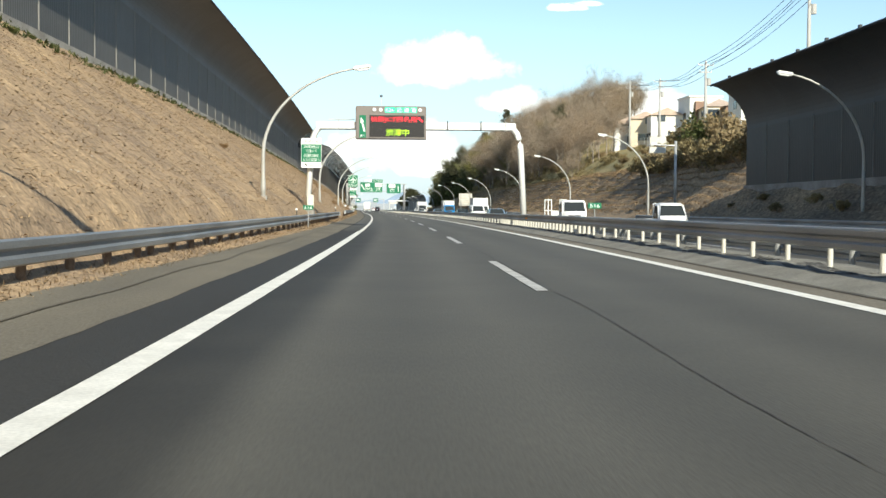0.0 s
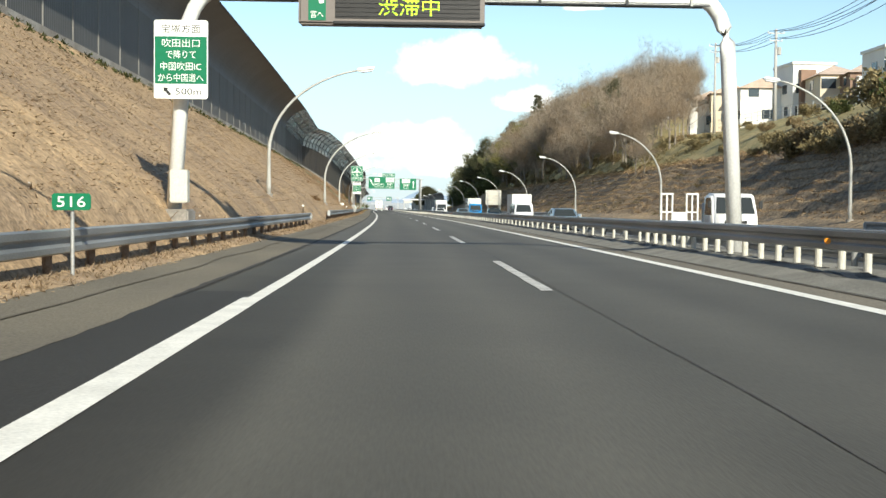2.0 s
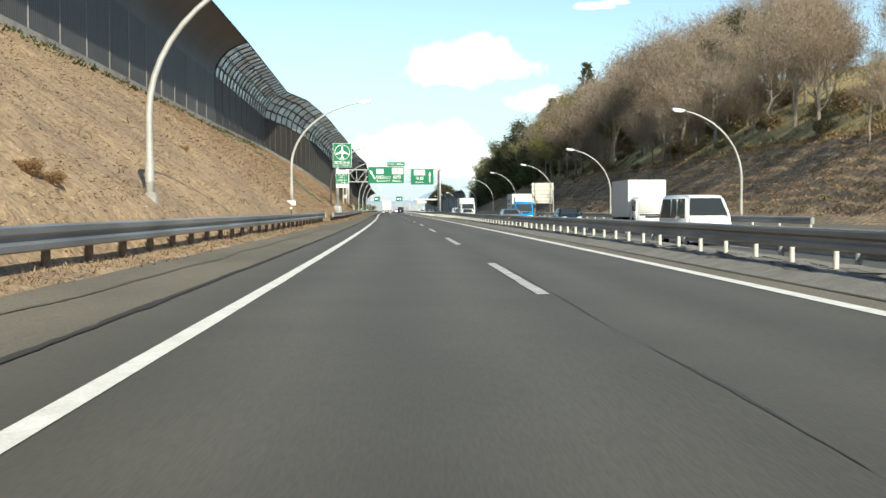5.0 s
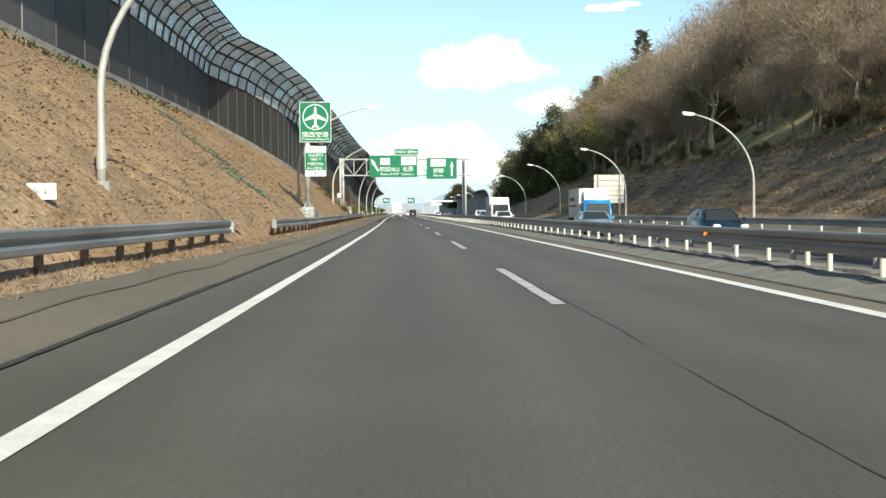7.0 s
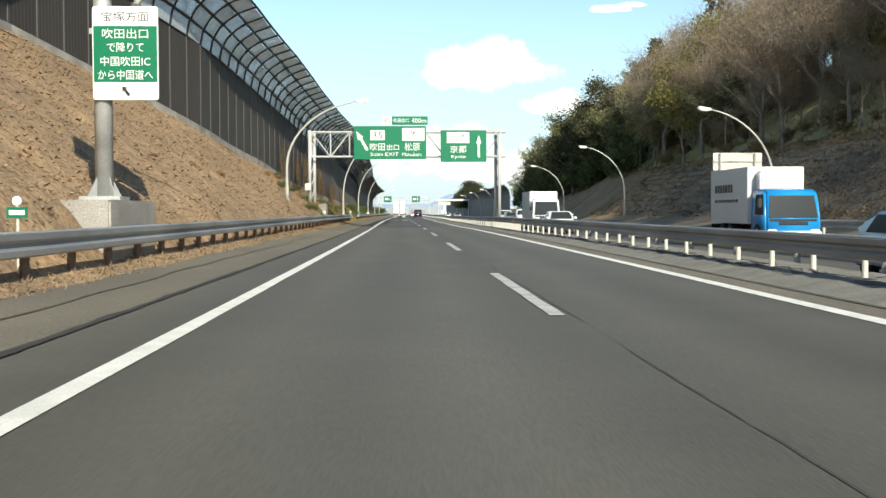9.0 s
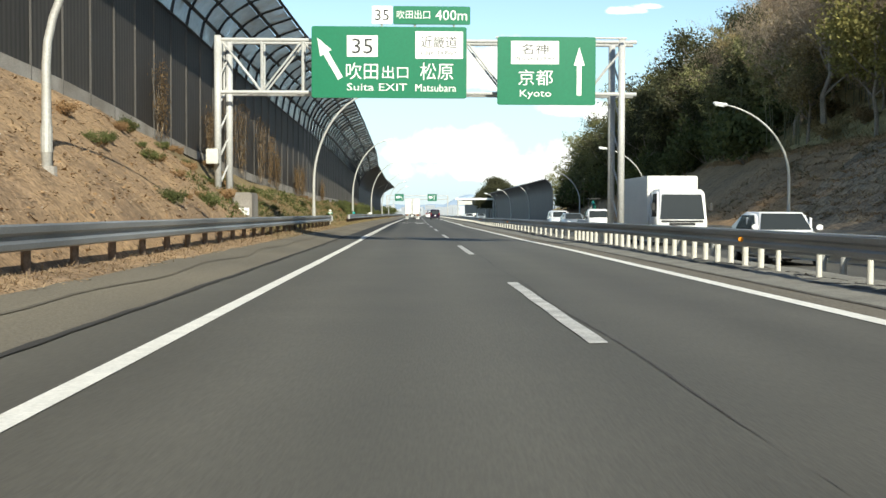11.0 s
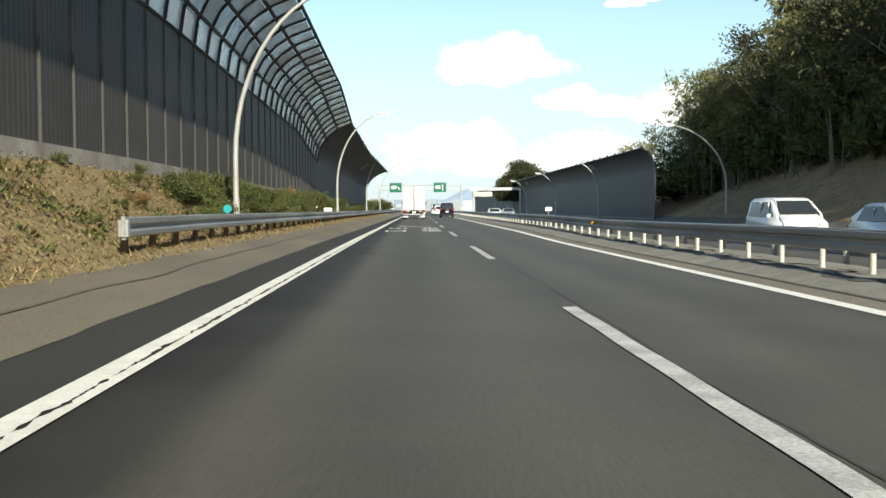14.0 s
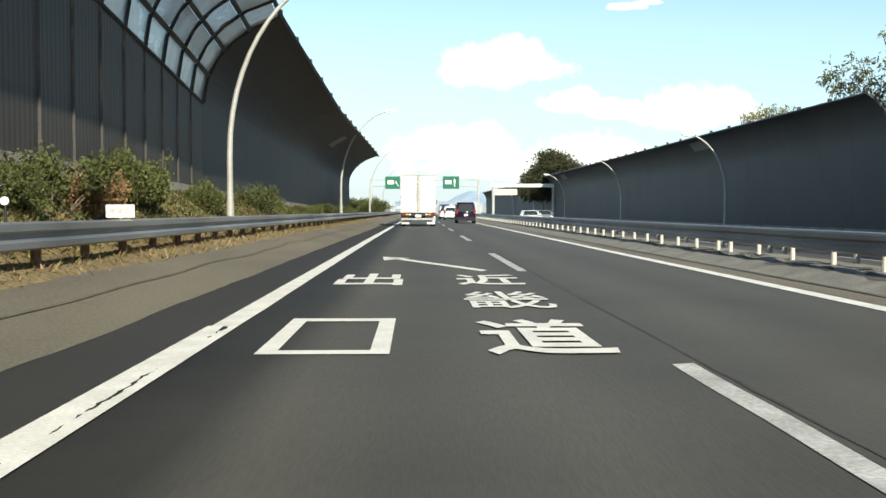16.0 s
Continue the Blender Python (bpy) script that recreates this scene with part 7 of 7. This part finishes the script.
plant_left([IVY[0], IVY[2], IVY[0], IVY[1]], [(s + rng.uniform(-0.8, 0.8), -5.5 - rng.uniform(0, 0.5)) for s in frange(388, 430, 3.4)], 0.4, 0.8)
plant_left([IVY[1], IVY[2], IVY[1], IVY[0]], [(rng.uniform(251, 270), -5.6 - 2.6 * rng.random()) for _ in range(34)], 0.2, 0.5)
plant_left([IVY[1], IVY[2]], [(118.6, -6.0), (119.1, -5.8), (61.0, -9.5), (143.0, -8.2), (228.0, -7.1)], 0.28, 0.4)
plant_left([IVY[0], IVY[2], IVY[0], IVY[2], IVY[0], IVY[2], IVY[1]], [(s + rng.uniform(-0.5, 0.5), -5.3 - rng.uniform(0, 1.2)) for s in frange(264, 318, 1.5)], 0.16, 0.34)


def wall_vine(s, height, width, seed):
    """Withered creeper that clings to the barrier's face."""
    r2 = random.Random(seed)
    off, zb = table(WALL, s)[:2]
    V = thing("creeper", place(s, off + 0.12, zb), "withered russet creeper on the noise barrier", "creeper", "creepers")
    bm, tips = bmesh.new(), []
    for k in range(7):
        pts, y = [], r2.uniform(-0.3, 0.3) * width
        for i in range(6):
            pts.append((0.03, y, 0.1 + height * i / 5 * r2.uniform(0.85, 1.0)))
            y += r2.uniform(-0.25, 0.25) * width
            if i > 0:
                tips.append((Vector(pts[-1]), Vector((0.6, 0, 0.2))))
        tube(bm, pts, [0.012, 0.01, 0.009, 0.008, 0.006, 0.004], 4, cap=False)
    part("stem", bm, BARK, V)
    v, f = sprays(tips, r2, 34, 0.7, 0.1, 0.5, 0.4)
    raw("foliage", [(abs(p[0]) * 0.3 + 0.01, p[1], p[2]) for p in v], f, CREEPER, parent=V)


for i, (s, h, w) in enumerate(((262.5, 2.6, 1.0), (269.0, 2.2, 0.9), (272.5, 3.0, 1.2), (275.0, 3.5, 1.4), (279.4, 3.3, 1.4), (281.6, 2.7, 1.2), (283.6, 1.8, 1.0), (290.5, 1.4, 1.1), (292.5, 1.5, 1.0), (306, 0.9, 0.9))):
    wall_vine(s, h * 0.85, w * 1.7, 900 + i)
plant_left([IVY[0], IVY[2]], [(s + rng.uniform(-2, 2), -6 - rng.uniform(0, 6)) for s in frange(436, 520, 3.0)], 1.2, 2.4)
plant_left([IVY[0], IVY[2]], [(s, -13.1 + rng.uniform(-0.4, 0.5)) for s in frange(-5, 60, 3.2)], 0.22, 0.45)


def blades(name, spots, z_at, mat, label, size, slim, flat=0.0, seed=1):
    r2 = random.Random(seed)
    verts, faces = [], []
    for s, o in spots:
        p = at(s, o, z_at(s, o))
        for _ in range(3):
            a = r2.uniform(0, 6.283)
            L = size * r2.uniform(0.5, 1.5)
            d = Vector((math.cos(a) * 0.7, math.sin(a) * 0.7, r2.uniform(0.15, 1.0) * (1 - flat)))
            b = Vector((-math.sin(a), math.cos(a), r2.uniform(-0.3, 0.3))) * L * slim
            q = p + Vector((r2.uniform(-0.15, 0.15), r2.uniform(-0.15, 0.15), 0.0))
            k = len(verts)
            verts += [q - b, q + b, q + d * L]
            faces.append((k, k + 1, k + 2))
    return raw(name, verts, faces, mat, label, "stuff")


def lz(s, o):
    return left_z(s, o) + verge_noise(s, o) - 0.01


r3 = random.Random(77)
bank = [(r3.uniform(262, 380), -4.6 - 1.9 * r3.random()) for _ in range(44000)]
patchy = lambda q, k: noise.noise(Vector((q[0] * 0.55, q[1] * 1.3, k))) + 0.5 * noise.noise(Vector((q[0] * 1.8, q[1] * 2.5, k + 5)))
blades("weeds", [q for q in bank[:20000] if patchy(q, 1) > -0.2], lz, OLIVE, "olive-brown weeds in patches on the bank behind the guardrail", 0.085, 0.14, 0.2, 25)
blades("grass", [q for q in bank[20000:30000] if patchy(q, 12) > -0.1], lz, DEADGRASS, "dry grass on the bank behind the guardrail", 0.075, 0.12, 0.3, 27)
blades("dead_weeds", [q for q in bank[30000:] if patchy(q, 23) > -0.1], lz, DUFF, "russet-brown dead weeds on the bank behind the guardrail", 0.085, 0.16, 0.3, 35)
blades("dead_leaves", bank[:1000], lz, PALELEAF, "bleached dead leaves on the bank behind the guardrail", 0.05, 0.5, 0.7, 36)
blades("leaf_litter", [(s, o) for s, o in ((r3.uniform(10, 262), -4.9 - 9.0 * r3.random()) for _ in range(22000)) if o > table(WALL, s)[0] + 0.2], lz, DUFF, "dark brown dead leaves on the slope", 0.06, 0.4, 0.7, 26)
blades("dead_leaves", [(s, o) for s, o in ((10 + 252 * r3.random() ** 0.8, -4.9 - 9.0 * r3.random() ** 1.3) for _ in range(16000)) if o > table(WALL, s)[0] + 0.2], lz, PALELEAF, "bleached dead leaves on the slope", 0.055, 0.45, 0.75, 28)
blades("dead_leaves", [(s, o) for s, o in ((r3.uniform(150, 262), -4.9 - 9.0 * r3.random()) for _ in range(4500)) if o > table(WALL, s)[0] + 0.2], lz, DUFF, "curled russet leaves on the slope", 0.11, 0.4, 0.45, 29)
blades("litter_flecks", [(s, o) for s, o in ((r3.uniform(20, 262), -5.0 - 8.5 * r3.random() ** 1.6) for _ in range(1500)) if o > table(WALL, s)[0] + 0.3], lz, SIGNBACK, "pale scraps of litter and dry leaves on the slope", 0.05, 0.4, 0.6, 31)
tufts = []
for _ in range(260):
    s, o = r3.uniform(15, 262), -5.0 - 8.7 * r3.random()
    if o > table(WALL, s)[0] + 0.4:
        tufts += [(s + r3.gauss(0, 0.12), o + r3.gauss(0, 0.12)) for _ in range(5)]
blades("dead_tufts", tufts, lz, TWIG_RED, "small brown tufts of dead weeds on the slope", 0.14, 0.1, 0.3, 33)
blades("green_netting", [(s, o) for s, o in ((r3.gauss(188, 3.2), -12.9 + r3.gauss(0, 0.45)) for _ in range(1100)) if o > -13.9], lz, NETTING, "strip of faded green netting under the barrier", 0.09, 0.5, 0.85, 40)
for k, (s0, o0) in enumerate(((196.6, -11.7), (198.1, -11.5), (193.3, -9.8), (194.4, -8.9), (193.2, -8.2), (191.6, -7.3), (189.2, -7.6), (191.0, -6.7), (192.1, -6.4))):
    blades("green_netting", [(s0 + r3.gauss(0, 0.6), o0 + r3.gauss(0, 0.32)) for _ in range(170)], lz, NETTING, "scraps of faded green netting on the slope", 0.14, 0.5, 0.8, 41 + k)
blades("dead_sticks", [(s, o) for s, o in ((r3.uniform(20, 262), -5.0 - 8.5 * r3.random()) for _ in range(260)) if o > table(WALL, s)[0] + 0.3], lz, DEADGRASS, "broken dry sticks and stalks on the slope", 0.5, 0.025, 0.55, 32)
near = [(r3.uniform(5, 262), -4.9 - 9.0 * r3.random()) for _ in range(34000)]
near = [(s, o) for s, o in near if o > table(WALL, s)[0] + 0.2]
blades("straw_stalks", [(s + r3.uniform(-2, 2), o) for s, o in near[:15000]], lz, DEADGRASS, "longer dry stalks lying on the slope", 0.2, 0.05, 0.75, 81)
stubble = [q for q in near if noise.noise(Vector((q[0] * 0.5, q[1] * 0.9, 4.0))) > 0.08]
blades("dead_tufts", stubble[:7000], lz, LITTER, "brown stubble in patches on the slope", 0.11, 0.1, 0.4, 82)
blades("grass", near, lz, DEADGRASS, "dry straw-coloured mown grass on the slope", 0.08, 0.13, 0.65, 2)
blades("leaf_litter", [(s + r3.uniform(-1, 1), o) for s, o in near[:16000]], lz, LITTER, "brown leaf litter on the slope", 0.085, 0.4, 0.75, 3)
blades("grass", [(r3.uniform(290, 420), -4.5 + r3.gauss(0, 0.22)) for _ in range(3500)], lz, OLIVE, "dull olive grass along the guardrail", 0.12, 0.1, 0.1, 24)
blades("grass", [(r3.uniform(10, 290), -4.5 + r3.gauss(0, 0.24)) for _ in range(15000)], lz, LITTER, "dry brown grass along the guardrail", 0.085, 0.1, 0.1, 4)
blades("leaf_litter", [(r3.uniform(10, 290) if r3.random() < 0.85 else r3.uniform(290, 420), -4.35 + r3.gauss(0, 0.22)) for _ in range(12000)], lz, LITTER, "brown leaf litter along the guardrail", 0.06, 0.4, 0.7, 14)
blades("weeds", [q for q in ((r3.uniform(258, 432), -4.9 - 2.0 * r3.random()) for _ in range(30000)) if q[1] > table(WALL, q[0])[0] + 0.15 and (patchy(q, 40) > -0.02 or q[0] > 318)], lz, SHRUB, "low green weeds in patches on the slope", 0.11, 0.24, 0.1, 5)
blades("weeds", [(r3.uniform(10, 210), -12.8 - 1.1 * r3.random()) for _ in range(1400)], lz, SHRUB, "green weeds along the barrier's foot", 0.2, 0.3, 0.1, 6)
# The rail's ragged shadow, painted on the median as flat dark patches.
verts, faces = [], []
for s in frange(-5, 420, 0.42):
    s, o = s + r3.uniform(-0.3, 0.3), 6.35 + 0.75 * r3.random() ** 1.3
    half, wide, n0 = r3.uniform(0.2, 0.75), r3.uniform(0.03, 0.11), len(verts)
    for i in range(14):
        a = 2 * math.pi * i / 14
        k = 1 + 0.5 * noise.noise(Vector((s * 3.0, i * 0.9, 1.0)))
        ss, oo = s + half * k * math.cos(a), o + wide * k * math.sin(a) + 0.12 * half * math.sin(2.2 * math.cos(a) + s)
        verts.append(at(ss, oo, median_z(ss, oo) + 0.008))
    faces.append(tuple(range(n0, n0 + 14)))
raw("median_dirt", verts, faces, RAILSHADE, "dark flat patches painted as the rail's broken shadow on the median", "stuff")
clumps = []
for s in frange(0, 420, 2.0):
    o = 6.8 + r3.gauss(0, 0.1)
    clumps += [(s + r3.gauss(0, 0.2), o + r3.gauss(0, 0.06)) for _ in range(7)]
blades("median_debris", clumps, median_z, GRIT, "dark grit and dead weeds under the median rail", 0.05, 0.4, 0.7, 61)
rz = lambda s, o: slope_z(s, o) - 0.01


def streaky(s, o):
    return noise.noise(Vector((s * 0.16 + o * 0.3, o * 1.1 - s * 0.22, 2.0))) + 0.5 * noise.noise(Vector((s * 0.6, o * 0.6, 8.0)))


slope = [(r3.uniform(120, 310), 21.6 + 6.4 * r3.random()) for _ in range(36000)]
blades("dead_weed_streaks", [q for q in slope if streaky(*q) > 0.22], rz, DEADGRASS, "streaks of pale dead grass on the cut slope", 0.2, 0.12, 0.45, 71)
blades("weeds", [q for q in slope if streaky(*q) < -0.25], rz, OLIVE, "olive-brown weeds in patches on the cut slope", 0.2, 0.16, 0.4, 72)
hz = lambda s, o: rz(s, o) if o < 28.1 else right_z(s, o) + ground_noise(s, o, 0.5) - 0.25
blades("grass", [(r3.uniform(150, 318), 28.0 + 5.0 * r3.random() ** 1.4) for _ in range(26000)], hz, OLIVE, "rank olive grass above the cut slope's upper edge", 0.34, 0.1, 0.1, 73)
blades("grass", [(r3.uniform(110, 330), 27.85 + r3.gauss(0, 0.2)) for _ in range(16000)], rz, DEADGRASS, "tan dry grass along the cut slope's brow", 0.2, 0.12, 0.2, 75)
blades("weeds", [(r3.uniform(70, 310), 21.6 + 6.6 * r3.random()) for _ in range(21000)], rz, DUFF, "dead brown weeds on the cut slope", 0.17, 0.12, 0.4, 7)

rows = []
for k in range(9):
    o = 22.2 + k * 0.66
    rows += [(r3.uniform(80, 300), o + r3.gauss(0, 0.07)) for _ in range(4200)]
blades("dead_weed_rows", rows, rz, DEADGRASS, "rows of dead grass along the cut slope's terraces", 0.16, 0.12, 0.35, 8)

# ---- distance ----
# Aerial haze on the hills is painted into their pale blue base colour.
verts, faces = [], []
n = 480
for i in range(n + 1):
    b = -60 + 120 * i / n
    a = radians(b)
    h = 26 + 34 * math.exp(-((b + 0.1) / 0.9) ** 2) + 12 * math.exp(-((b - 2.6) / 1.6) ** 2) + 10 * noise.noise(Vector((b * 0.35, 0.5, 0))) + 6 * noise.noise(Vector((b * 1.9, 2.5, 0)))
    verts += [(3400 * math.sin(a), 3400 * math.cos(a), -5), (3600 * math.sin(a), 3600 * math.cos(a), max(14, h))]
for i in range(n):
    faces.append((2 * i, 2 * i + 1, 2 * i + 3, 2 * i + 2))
raw("backdrop_hills", verts, faces, HILLBLUE, "hills at the horizon with distance haze painted in blue", "structure", smooth=True)
r4 = random.Random(9)
bm = bmesh.new()
for _ in range(260):
    y = r4.uniform(1000, 2300)
    x = bend(y) + r4.uniform(-190, 190)
    h = r4.uniform(3, 9)
    box(bm, (x, y, h / 2 - 1), (r4.uniform(5, 12), r4.uniform(5, 12), h + 2))
tagged(obj("distant_town", bm, TOWNFAR), "pale houses of a distant town", "buildings", kind="stuff")
